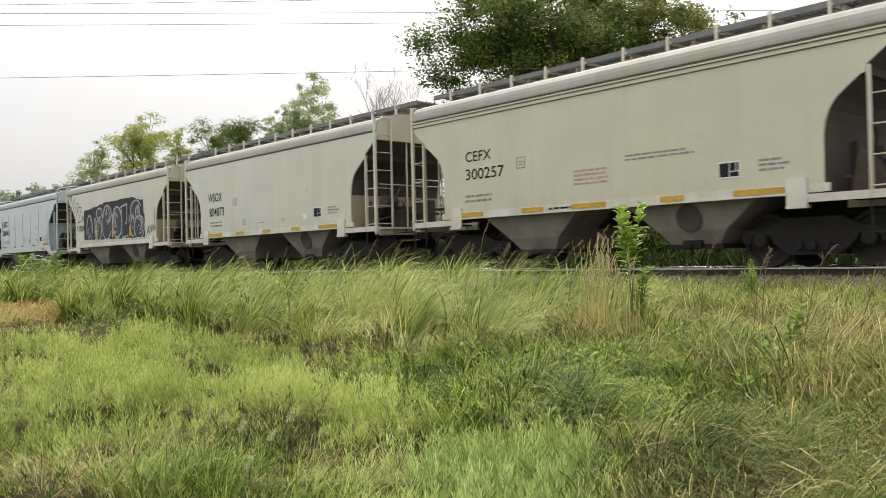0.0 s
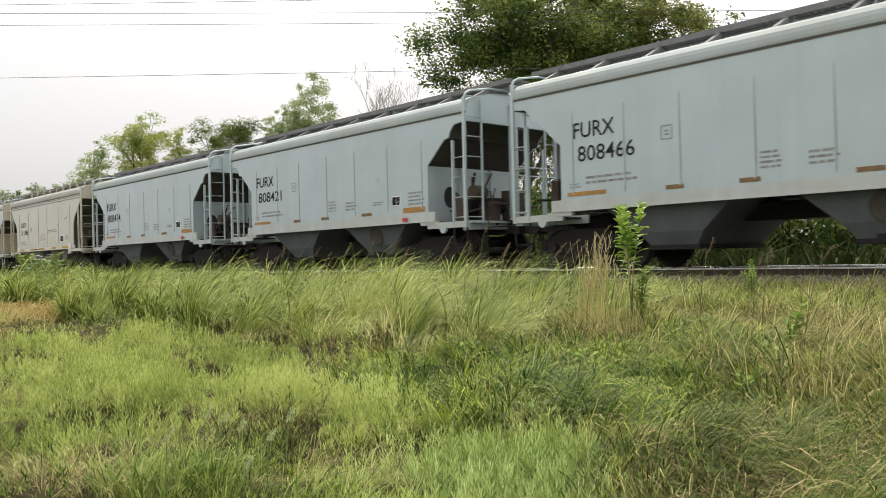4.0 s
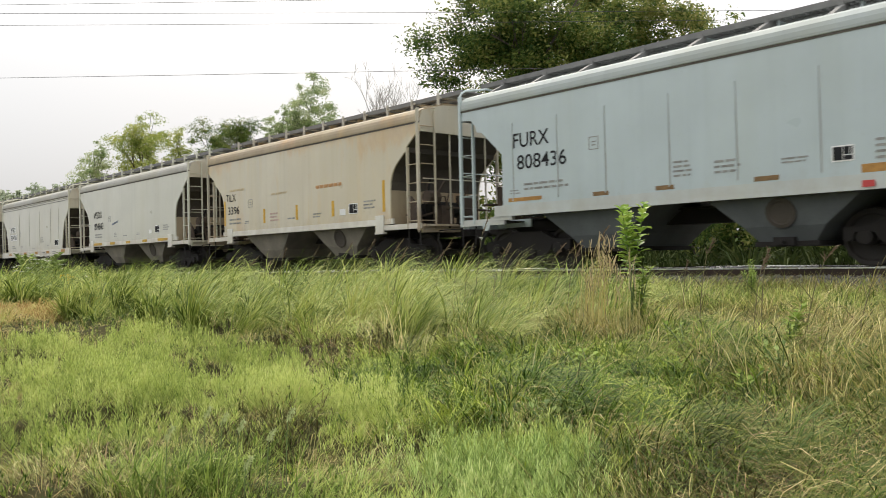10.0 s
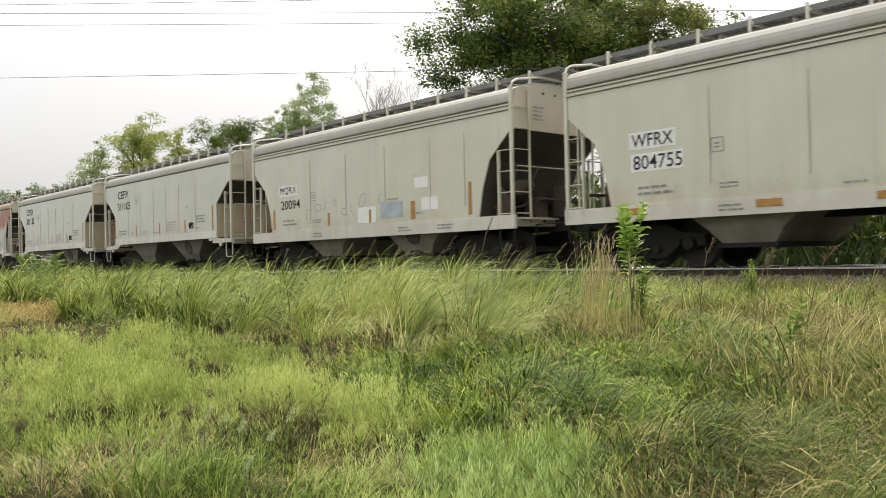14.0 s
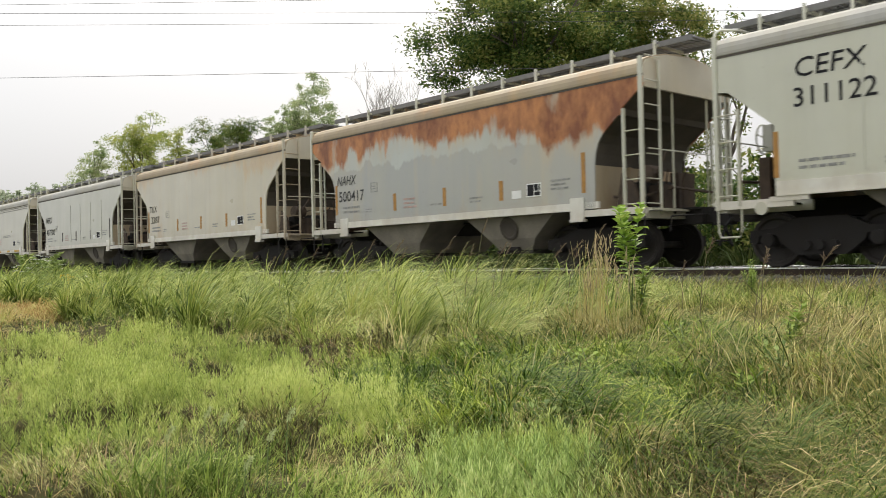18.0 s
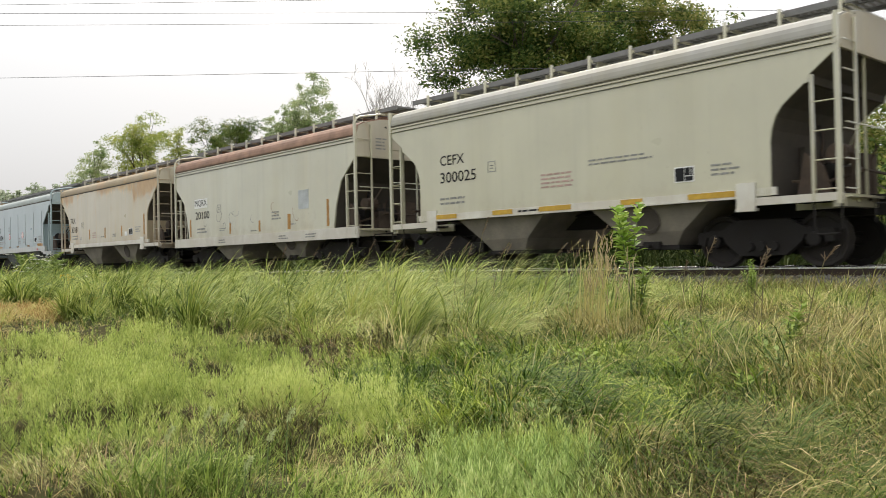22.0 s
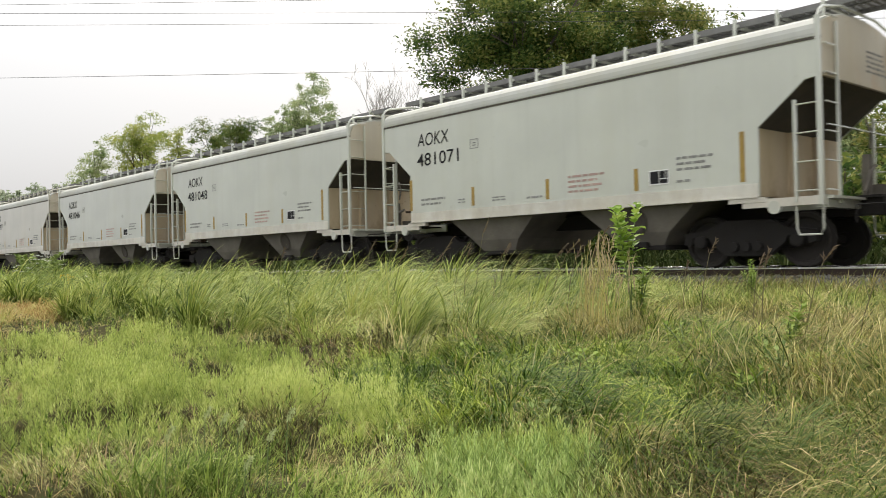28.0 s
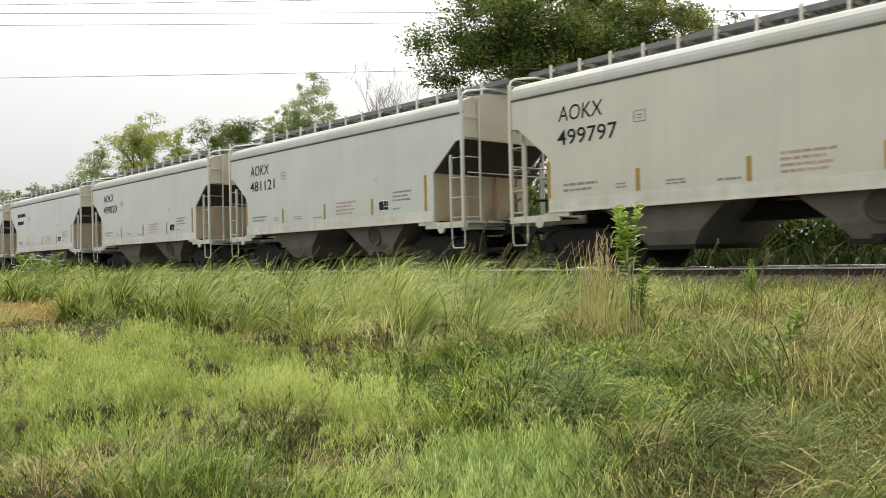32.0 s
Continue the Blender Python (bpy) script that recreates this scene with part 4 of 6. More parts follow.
def the_train():
    words = ("CEFX 300257 WSOX 804873 RX 110831 FURX 808466 808421 808474 311396 NAHX 503538 808436 TILX 3396 804843 WFRX 804755 MQRX 20094 "
             "311105 311122 500417 3387 407100 300025 20100 3318 NKLX 300104 3321 AOKX 481071 481048 481046 499797 481121 499820").split()
    prepare_letters(words)
    pale = "pale grey covered hopper railcar with black lettering"
    hopper_car("ridged", P_CREAM, "cream covered hopper railcar with yellow marks on its sill", "CEFX", "300257", **RIDGED_AT)
    hopper_car("round", P_WSOX, "beige-grey covered hopper railcar with yellow sill marks", "WSOX", "804873", **ROUND_AT)
    g = hopper_car("round", P_CREAM, "cream covered hopper railcar sprayed with dark graffiti", "RX", "110831", (-3.62, 2.3, 0.35, 0.24), (-4.16, 1.83, 0.89, 0.26), marks="bare")
    graffiti(g)
    for num in ("808466", "808421", "808474"):
        hopper_car("stepped", P_BLUE, "pale blue-grey covered hopper railcar with vertical seams", "FURX", num, **STEP_AT, strips=STEP_RIBS, boards=P_SILL_BLUE)
    c = hopper_car("ridged", P_CREAM, "cream covered hopper railcar with a scratched side", "CEFX", "311396", **RIDGED_AT, strips=RIDGED_RIBS)
    f = Form()
    ribbon(f, [(3.22, 2.47), (3.4, 2.55), (3.56, 2.6)], 0.03, FACE - 0.003)
    ribbon(f, [(3.45, 2.54), (3.75, 2.66)], 0.014, FACE - 0.003)
    part("scratch", f.mesh("scratch"), M_WORN, c, "dark scratch in the paint")
    hopper_car("angular", P_STAIN, "grey covered hopper railcar with yellowish rust stains", "NAHX", "503538", (-4.18, 2.97, 1.1, 0.33), (-4.2, 2.49, 1.62, 0.33), italic=0.2)
    hopper_car("stepped", P_BLUE, "pale blue-grey covered hopper railcar with vertical seams", "FURX", "808436", **STEP_AT, strips=STEP_RIBS, boards=P_SILL_BLUE)
    c = hopper_car("tall_strips", P_TAN, "dusty tan covered hopper railcar with rust stains", "TILX", "3396", **TALL_AT, strip=M_BRIGHTREF)
    print_block(c, 1.05, 2.22, 1.6, 0.2, 1, M_RUSTTEXT)
    print_block(c, -1.38, 2.24, 1.2, 0.12, 1, M_PALETEXT)
    print_block(c, -4.0, 2.52, 1.1, 0.14, 1, M_PALETEXT)
    hopper_car("round", P_WSOX, "beige-grey covered hopper railcar with yellow sill marks", "WSOX", "804843", **ROUND_AT)
    for k, pts in enumerate(([(-1.72, 1.98), (-1.4, 2.03), (-1.1, 2.08)], [(-4.55, 2.0), (-4.42, 2.06), (-4.25, 2.04)])):
        f = Form()
        sprayed(f, pts, 0.12 - 0.06 * k, FACE - 0.002, random.Random(k))
        part("paint_smear", f.mesh("paint_smear"), (M_BLUESMEAR, M_FADED)[k], CARS[-1], "small smear of blue-grey paint")
    c = hopper_car("deep", P_DEEP, "weathered grey hopper railcar with a deep straight sill", "WFRX", "804755", **DEEP_AT, strips=DEEP_RIBS)
    patches(c, True)
    c = hopper_car("deep", P_DEEP, "weathered grey hopper railcar with scrawled graffiti", "MQRX", "20094", **DEEP_AT, strips=DEEP_RIBS)
    patches(c, False)
    scrawl(c, 1)
    for num in ("311105", "311122"):
        hopper_car("angular", P_GREY, pale, "CEFX", num, **ANG1_AT, italic=0.12, strips=ANG_RIBS)
    hopper_car("round", P_RUSTY, "covered hopper railcar heavily rusted along its upper side", "NAHX", "500417", (-4.3, 2.25, 0.82, 0.25), (-4.23, 1.81, 1.13, 0.28), letters=M_WORN, italic=0.2, marks="tall_strips", ladder_paint=P_GREY, roof_paint=P_TANROOF)
    hopper_car("tall_strips", P_TAN_CLEAN, "beige covered hopper railcar with orange strips", "TILX", "3387", **TALL_AT)
    hopper_car("tall_strips", P_GREY, "light grey covered hopper railcar with dark strips", "WFRX", "407100", (-4.27, 2.4, 0.9, 0.29), (-4.18, 1.8, 1.24, 0.31), strip=M_DARKREF, strips=TALL_RIBS)
    hopper_car("ridged", P_CREAM, "cream covered hopper railcar with yellow marks on its sill", "CEFX", "300025", **RIDGED_AT)
    c = hopper_car("deep", P_DEEP, "weathered grey hopper railcar with a rust-red roof", "MQRX", "20100", **DEEP_AT, roof_paint=P_RUSTROOF)
    patches(c, False)
    scrawl(c, 2)
    hopper_car("tall_strips", P_TAN_RUST, "dusty tan covered hopper railcar with rust stains", "TILX", "3318", **TALL_AT)
    c = hopper_car("stepped", P_SKY, "light blue covered hopper railcar with round warning signs", "NKLX", "300104", (-4.27, 2.25, 0.86, 0.28), (-4.23, 1.83, 1.3, 0.28), strips=STEP_RIBS, boards=P_SILL_BLUE)
    ban_signs(c)
    hopper_car("tall_strips", P_TAN_CLEAN, "dusty beige covered hopper railcar with rust stains", "TILX", "3321", **TALL_AT)
    for num in ("481071", "481048", "481046", "499797", "481121", "499820", "", ""):
        if num:
            hopper_car("angular", P_NEW_WARM if num == "499797" else P_NEW, pale, "AOKX", num, **ANG_AT, italic=0.09, strip=M_OCHRE, roof_paint=P_ROOF_NEW)
        else:
            c = hopper_car("angular", P_NEW, pale, strip=M_OCHRE, roof_paint=P_ROOF_NEW)
            print_block(c, -4.19, 2.45, 1.4, 0.8, 2, M_BLACK)


def patches(car, wide):
    plate(car, "white_label", -4.03, 2.16, 1.0, 0.32, M_WHITE, "", -0.002)
    if wide:
        plate(car, "white_label", -4.0, 1.74, 1.12, 0.34, M_WHITE, "", -0.002)
        placard(car, 3.44, 1.31, 0.54, 0.28)


def ribbon(f, pts, w, y):
    """A flat stroke of paint along a line on the side."""
    for i in range(len(pts) - 1):
        (x0, z0), (x1, z1) = pts[i], pts[i + 1]
        dx, dz = x1 - x0, z1 - z0
        l = math.hypot(dx, dz) or 1.0
        nx, nz = -dz / l * w / 2, dx / l * w / 2
        n = len(f.v)
        f.v += [(x0 + nx, y, z0 + nz), (x0 - nx, y, z0 - nz), (x1 - nx, y, z1 - nz), (x1 + nx, y, z1 + nz)]
        f.f.append((n, n + 1, n + 2, n + 3))


def loop_points(cx, cz, rx, rz, a0, a1, n=22, lean=0.0):
    out = []
    for i in range(n + 1):
        a = radians(a0 + (a1 - a0) * i / n)
        out.append((cx + rx * math.cos(a) + lean * math.sin(a) * rz, cz + rz * math.sin(a)))
    return out


def sprayed(f, pts, w, y, rnd):
    """A soft-edged stroke: a broad line with thinner stray lines beside it."""
    ribbon(f, pts, w * 0.6, y)
    for k in range(3):
        o, q = rnd.uniform(-0.55, 0.55) * w, rnd.uniform(-0.5, 0.5) * w
        ribbon(f, [(x + o, z + q) for x, z in pts], w * rnd.uniform(0.12, 0.3), y - 0.0002 * (k + 1))


def graffiti(car):
    rnd = random.Random(11)
    y = FACE - 0.002
    top = []
    for i in range(45):
        x = -3.37 + i * 0.15
        top.append((x, 2.72 + 0.26 * min(1.0, (x + 3.37) / 3.0) - 0.16 * max(0.0, (x - 1.9) / 1.3) + rnd.uniform(-0.04, 0.03)))
    bottom = [(3.4 - i * 0.232, 1.33 + 0.1 * i / 29 + rnd.uniform(-0.015, 0.03)) for i in range(30)]
    f = Form()
    pts = top + [(3.27, 2.3), (3.36, 2.2)] + bottom
    f.v += [(x, y, z) for x, z in pts]
    f.f.append(tuple(range(len(pts))))
    part("graffiti_ground", f.mesh("graffiti_ground"), plain("dark_spray_paint", (0.03, 0.03, 0.037), 0.7, spread=0.4, scale=5, grit=0.0), car, "dark sprayed graffiti field")
    fills = plain("grey_spray_paint", (0.07, 0.072, 0.085), 0.7, spread=0.7, scale=3, grit=0.0)
    white = plain("white_spray_paint", (0.4, 0.41, 0.44), 0.7, spread=0.45, scale=5, grit=0.0)
    # centre, radii, arc, lean of each rounded letter, and how much scribble fills it
    letters = ((-2.63, 1.75, 0.36, 0.75, -5, 185, 0.0, 3), (-1.88, 1.92, 0.1, 0.42, 40, 400, -0.25, 0), (-1.57, 1.81, 0.4, 0.44, 150, 500, 0.0, 3), (-1.48, 2.52, 0.34, 0.21, 0, 350, 0.1, 0),
               (-0.61, 2.05, 0.55, 0.66, 110, 330, 0.0, 1), (-0.52, 2.45, 0.46, 0.36, -80, 200, 0.0, 6), (0.55, 2.07, 0.53, 0.63, 0, 355, 0.0, 1), (0.32, 2.06, 0.27, 0.42, 20, 300, 0.0, 4),
               (2.5, 2.46, 0.5, 0.36, 20, 330, 0.1, 0), (2.69, 2.36, 0.2, 0.24, -60, 240, 0.0, 4), (2.83, 1.76, 0.5, 0.44, -70, 230, 0.0, 5), (2.2, 1.81, 0.22, 0.42, 60, 330, 0.0, 3), (1.96, 2.03, 0.14, 0.25, 0, 190, 0.0, 0))
    for k, (cx, cz, rx, rz, a0, a1, lean, busy) in enumerate(letters):
        g = Form()
        ring = loop_points(cx, max(cz, 1.42 + rz) if k else cz, rx * 0.92, rz * 0.92 if k else 0.3, 0, 342, 18, lean)
        g.v += [(x, y - 0.001 - 0.0001 * k, z) for x, z in ring]
        g.f.append(tuple(range(len(ring))))
        strokes = [(loop_points(cx, cz, rx, rz, a0, a1, 24, lean), 0.1, y - 0.003 - 0.0001 * k)]
        for q in range(busy):
            a = rnd.uniform(0, 360)
            u = rnd.uniform(0.15, 0.75)
            strokes.append((loop_points(cx + rnd.uniform(-0.3, 0.3) * rx, cz + rnd.uniform(-0.2, 0.4) * rz, rx * u, rz * u, a, a + rnd.uniform(90, 220), 12, lean), 0.06, y - 0.004 - 0.0001 * k))
        body = part("graffiti_letter", g.mesh("graffiti_letter"), fills, car, "dark sprayed letter with white outlines")
        for pts, w, at in strokes:
            f = Form()
            sprayed(f, pts, w, at, rnd)
            part("stroke", f.mesh("stroke"), white, body)
    f = Form()
    for pts in ([(0.95, 2.66), (1.3, 2.71), (1.62, 2.75), (1.6, 2.01), (1.42, 1.96)], [(0.95, 2.66), (1.08, 2.46), (1.06, 1.9), (1.12, 1.4), (1.72, 1.46)]):
        sprayed(f, pts, 0.1, y - 0.003, rnd)
    part("graffiti_letter", f.mesh("graffiti_letter"), white, car, "white sprayed block letter")
    f = Form()
    for pts in ([(-5.4, 3.37), (-5.3, 3.01), (-5.01, 3.29), (-4.91, 3.5), (-5.2, 3.48), (-5.36, 3.27)], [(-5.07, 2.83), (-4.81, 3.18), (-4.53, 3.37), (-4.71, 2.93), (-4.91, 2.63), (-4.56, 2.76), (-4.25, 3.15), (-4.04, 3.14), (-4.16, 2.8), (-4.43, 2.5)],
                [(-4.43, 2.5), (-4.01, 2.95), (-3.66, 2.92), (-3.89, 2.57), (-4.07, 2.24), (-3.66, 2.29)], [(-4.9, 2.9), (-4.7, 2.6), (-4.4, 2.35), (-4.1, 1.9)],
                [(3.6, 1.45), (3.7, 1.75), (3.78, 1.45), (3.95, 1.8), (4.0, 1.5), (4.15, 1.8), (4.2, 1.55), (4.35, 1.75)], [(4.3, 2.4), (4.27, 1.9), (4.35, 1.6)]):
        f = Form()
        ribbon(f, pts, 0.035, y - 0.001)
        part("graffiti_line", f.mesh("graffiti_line"), M_BLACK, car, "thin black sprayed line")
    for x, h in ((-1.87, 0.43), (0.0, 0.43), (1.86, 0.42)):
        strip_mark(car, x, 1.43, 0.12, h, M_BRIGHTREF).location.y -= 0.012


def scrawl(car, seed):
    rnd = random.Random(seed)
    f = Form()
    y = FACE - 0.002
    for k in range(9):
        cx = (-2.4 + 0.42 * k) if seed == 1 else rnd.uniform(-3.4, 3.2)
        cz = 1.62 + rnd.uniform(-0.15, 0.25)
        f = Form()
        ribbon(f, loop_points(cx, cz, rnd.uniform(0.06, 0.2), rnd.uniform(0.08, 0.24), rnd.uniform(0, 180), rnd.uniform(200, 460), 12, rnd.uniform(-0.5, 0.5)), 0.018, y)
        part("graffiti_line", f.mesh("graffiti_line"), M_SCRAWL if seed == 2 and cx > 0.5 else M_FADED, car, "thin dark sprayed line")
    if seed == 1:
        for x, z, w, h in ((-0.1, 1.2, 0.8, 0.42), (0.9, 1.28, 0.9, 0.4), (2.5, 1.4, 0.6, 0.3), (2.25, 1.95, 0.5, 0.26)):
            plate(car, "buffed_patch", x, z, w, h, M_WHITE if x > 2 or x < 0 else plain("blue_grey_patch", (0.42, 0.46, 0.5), 0.7), "", -0.001)
    for x, h, w in ((-4.4, 0.6, 0.1), (-1.5, 0.36, 0.1), (0.4, 0.34, 0.1), (2.1, 0.45, 0.16), (4.15, 0.75, 0.11)):
        strip_mark(car, x, 1.2, w, h)
    if seed == 2:
        plate(car, "buffed_patch", 2.7, 1.75, 0.55, 0.55, plain("blue_grey_patch", (0.5, 0.53, 0.54), 0.7), "", -0.001)


def ban_signs(car):
    for x, z in ((-1.6, 1.98), (0.75, 2.0)):
        f = Form()
        f.lathe([(0.0, 0.0), (0.17, 0.0), (0.17, -0.003), (0.0, -0.003)], x, FACE, z, 20)
        disc = part("warning_sign", f.mesh("disc"), M_WHITE, car, "round white sign with a red bar")
        f = Form()
        ribbon(f, loop_points(x, z, 0.15, 0.15, 0, 360, 24), 0.035, FACE - 0.005)
        ribbon(f, [(x - 0.1, z + 0.1), (x + 0.1, z - 0.1)], 0.035, FACE - 0.0052)
        part("ring", f.mesh("ring"), M_RED, disc, "")


the_train()
# ---------------------------------------------------------------- ground and railway
def bank(y):
    """Height of the soil across the railway: a field that climbs to the foot of the ballast."""
    pts = ((-400.0, 0.0), (1.2, 0.0), (3.5, 0.06), (6.3, 0.16), (9.0, 0.27), (10.6, 0.33), (12.0, 0.4), (18.0, 0.4), (21.0, 0.2), (400.0, 0.2))
    for (a, ha), (b, hb) in zip(pts, pts[1:]):
        if y <= b:
            k = max(0.0, (y - a) / (b - a))
            return ha + (hb - ha) * k
    return pts[-1][1]


def mounds(x, y):
    """Grassy mounds of one to two metres."""
    m = np.sin(x * 2.3 + 1.2 * np.sin(y * 1.7)) * np.sin(y * 2.7 + 1.4 * np.sin(x * 1.2)) * 0.11 + np.sin(x * 5.3 - y * 3.9 + np.sin(x * 2.2)) * 0.035
    fade = np.interp(y, [-3.0, 0.5, 9.0, 10.8], [0.0, 1.0, 0.8, 0.0]) * np.interp(x, [-60.0, -45.0, 8.0, 14.0], [0.0, 1.0, 1.0, 0.0])
    return m * fade


def ground_height(x, y):
    return bank(y) + float(mounds(x, y))


def make_ground():
    xs = sorted({-3000, -1200, -500, -250, -150, -100, 40, 80, 150, 300, 900, 3000} | {round(-70 + i * 0.6, 3) for i in range(84)} | {round(-20 + i * 0.2, 3) for i in range(130)})
    ys = sorted({-3000, -900, -250, -60, -20, -10, -5, 60, 90, 150, 300, 900, 3000} | {round(-3 + i * 0.2, 3) for i in range(76)} | {round(12.5 + i * 0.8, 3) for i in range(36)})
    verts = [(x, y, ground_height(x, y)) for y in ys for x in xs]
    w = len(xs)
    faces = [(j * w + i, j * w + i + 1, (j + 1) * w + i + 1, (j + 1) * w + i) for j in range(len(ys) - 1) for i in range(w - 1)]
    me = mesh_from("ground", verts, faces)
    me.shade_smooth()
    tagged(part("ground", me, M_SOIL), "uneven soil of a grassy field beside a railway", "ground", kind="structure")


def make_track():
    f = Form()
    top = RAIL - 0.2
    prof = [(10.9, 0.26), (11.5, 0.42), (12.4, top - 0.04), (12.9, top + 0.02), (13.45, top + 0.03), (13.6, top + 0.03), (TRACK_Y + 1.9, top), (TRACK_Y + 2.4, top - 0.03), (TRACK_Y + 3.9, 0.3), (TRACK_Y + 3.9, 0.1), (10.9, 0.1)]
    f.prism(prof, -260.0, 90.0, "x")
    bed = part("ballast_bed", f.mesh("ballast_bed"), M_BALLAST)
    tagged(bed, "grey crushed stone bed of the railway", "ballast", kind="structure")
    rnd = np.random.RandomState(4)
    n = 9000
    sx, sy = rnd.uniform(-45, 8, n), rnd.uniform(11.0, 13.7, n)
    base = np.interp(sy, [10.9, 11.5, 12.4, 12.9, 13.45, 13.6, 14], [0.26, 0.42, top - 0.04, top + 0.02, top + 0.03, top + 0.03, top + 0.03])
    octa = np.array([(1, 0, 0), (-1, 0, 0), (0, 1, 0), (0, -1, 0), (0, 0, 1), (0, 0, -1)], float)
    size = rnd.uniform(0.018, 0.045, (n, 1, 1))
    v = octa[None] * size * rnd.uniform(0.6, 1.3, (n, 6, 1)) + rnd.uniform(-0.008, 0.008, (n, 6, 3))
    v += np.stack([sx, sy, base + 0.012], 1)[:, None]
    tri = np.array([(0, 2, 4), (2, 1, 4), (1, 3, 4), (3, 0, 4), (2, 0, 5), (1, 2, 5), (3, 1, 5), (0, 3, 5)])
    me = numpy_mesh("ballast_stones", v.reshape(-1, 3), (tri[None] + 6 * np.arange(n)[:, None, None]).reshape(-1, 3))
    tagged(part("ballast_stones", me, M_BALLAST), "loose grey ballast stones along the track", "ballast", kind="stuff")
    track = new("railway_track")
    tagged(track, "straight railway track of polished rails on timber ties", "railway", kind="structure")
    for s in (-0.75, 0.75):
        y = TRACK_Y + s
        f = Form().prism([(y - 0.075, RAIL - 0.18), (y + 0.075, RAIL - 0.18), (y + 0.02, RAIL - 0.15), (y + 0.012, RAIL - 0.04), (y - 0.012, RAIL - 0.04), (y - 0.02, RAIL - 0.15)], -260.0, 90.0, "x")
        rail = part("rail", f.mesh("rail"), M_RAILSIDE, track, "steel rail with rusty web")
        f = Form().prism([(y - 0.037, RAIL - 0.04), (y + 0.037, RAIL - 0.04), (y + 0.037, RAIL - 0.014), (y + 0.031, RAIL - 0.005), (y + 0.02, RAIL), (y - 0.02, RAIL), (y - 0.031, RAIL - 0.005), (y - 0.037, RAIL - 0.014)], -260.0, 90.0, "x")
        part("rail_head", f.mesh("rail_head"), M_TREAD, rail, "shiny worn rail head")
    tie = Form().box(-0.115, 0.115, -1.3, 1.3, -0.1, 0.02).mesh("tie")
    for i in range(150):
        part("tie", tie, M_TIE, track, "", pose(-68 + i * 0.53, TRACK_Y, RAIL - 0.2 + random.uniform(-0.005, 0.005), 0, 0, random.uniform(-0.6, 0.6)))


def numpy_mesh(name, v, faces):
    """faces: an array of triangles, or a list of arrays of faces of one size each."""
    groups = faces if isinstance(faces, list) else [faces]
    me = bpy.data.meshes.new(name)
    loops = np.concatenate([g.reshape(-1) for g in groups]).astype(np.int32)
    sizes = np.concatenate([np.full(len(g), g.shape[1]) for g in groups])
    starts = (np.cumsum(sizes) - sizes).astype(np.int32)
    me.vertices.add(len(v))
    me.vertices.foreach_set("co", v.astype(np.float32).reshape(-1))
    me.loops.add(len(loops))
    me.loops.foreach_set("vertex_index", loops)
    me.polygons.add(len(sizes))
    me.polygons.foreach_set("loop_start", starts)
    me.update(calc_edges=True)
    me.validate()
    return me


# ---------------------------------------------------------------- grass
BANK_Y = np.array([-400.0, 1.2, 3.5, 6.3, 9.0, 10.9, 11.5, 18.0, 21.0])
BANK_H = np.array([0.0, 0.0, 0.06, 0.16, 0.27, 0.34, 0.43, 0.4, 0.2])


def lumps(x, y):
    """Smooth drifts of height and colour over the field."""
    return (np.sin(x * 0.9 + 1.3) * np.sin(y * 1.1 + 0.4) + np.sin(x * 2.1 + y * 1.7) * 0.6 + np.sin(x * 0.37 - y * 0.8 + 2.0) * 0.8) / 2.4


def wedge_points(n, r0, r1, power, seed, lo=8.0, hi=82.0):
    """Points of the field before the railway, denser near the standpoint. Angles are counted from the -x direction."""
    r = np.random.RandomState(seed)
    u = r.uniform(0, 1, n)
    k = 2 - power
    rad = (r0 ** k + u * (r1 ** k - r0 ** k)) ** (1 / k)
    a = np.radians(r.uniform(lo, hi, n))
    x, y = -rad * np.cos(a), rad * np.sin(a)
    keep = y < 10.9
    return x[keep], y[keep]


def near_any(x, y, spots):
    """How strongly a point belongs to patches given as (x, y, half width, half length), set along the camera's axes to
    fit its view.
    """
    out = np.zeros_like(x)
    for sx, sy, across, along in spots:
        u, w = (x - sx) * RIGHT.x + (y - sy) * RIGHT.y, (x - sx) * FWD.x + (y - sy) * FWD.y
        d = (u / (across * 1.15)) ** 2 + (w / (along * 1.15)) ** 2
        out = np.maximum(out, np.exp(-d * 0.9))
    return out


G_MEADOW = blade_mat("meadow_grass", [(0.034, 0.047, 0.012), (0.102, 0.129, 0.029), (0.239, 0.267, 0.068), (0.419, 0.402, 0.124), (0.681, 0.556, 0.28)], 1.9)
G_BRIGHT = blade_mat("fresh_green_grass", [(0.221, 0.288, 0.069), (0.365, 0.444, 0.113), (0.51, 0.587, 0.171), (0.664, 0.711, 0.262)], 2.0, 0.55, 0.34)
G_PALE = blade_mat("pale_feathery_leaves", [(0.201, 0.291, 0.083), (0.372, 0.489, 0.15), (0.543, 0.666, 0.238), (0.705, 0.77, 0.35)], 2.0, 0.55, 0.3)
G_FRESH = blade_mat("coarse_green_grass", [(0.082, 0.13, 0.026), (0.195, 0.286, 0.056), (0.349, 0.447, 0.103), (0.555, 0.593, 0.196)], 2.0)
G_DARK = blade_mat("dark_green_grass", [(0.022, 0.052, 0.007), (0.072, 0.14, 0.017), (0.189, 0.286, 0.038), (0.467, 0.541, 0.101)], 2.6)
G_TALL = blade_mat("tall_arching_grass", [(0.057, 0.095, 0.017), (0.147, 0.214, 0.041), (0.282, 0.36, 0.078), (0.43, 0.483, 0.124), (0.51, 0.524, 0.181)], 1.1)
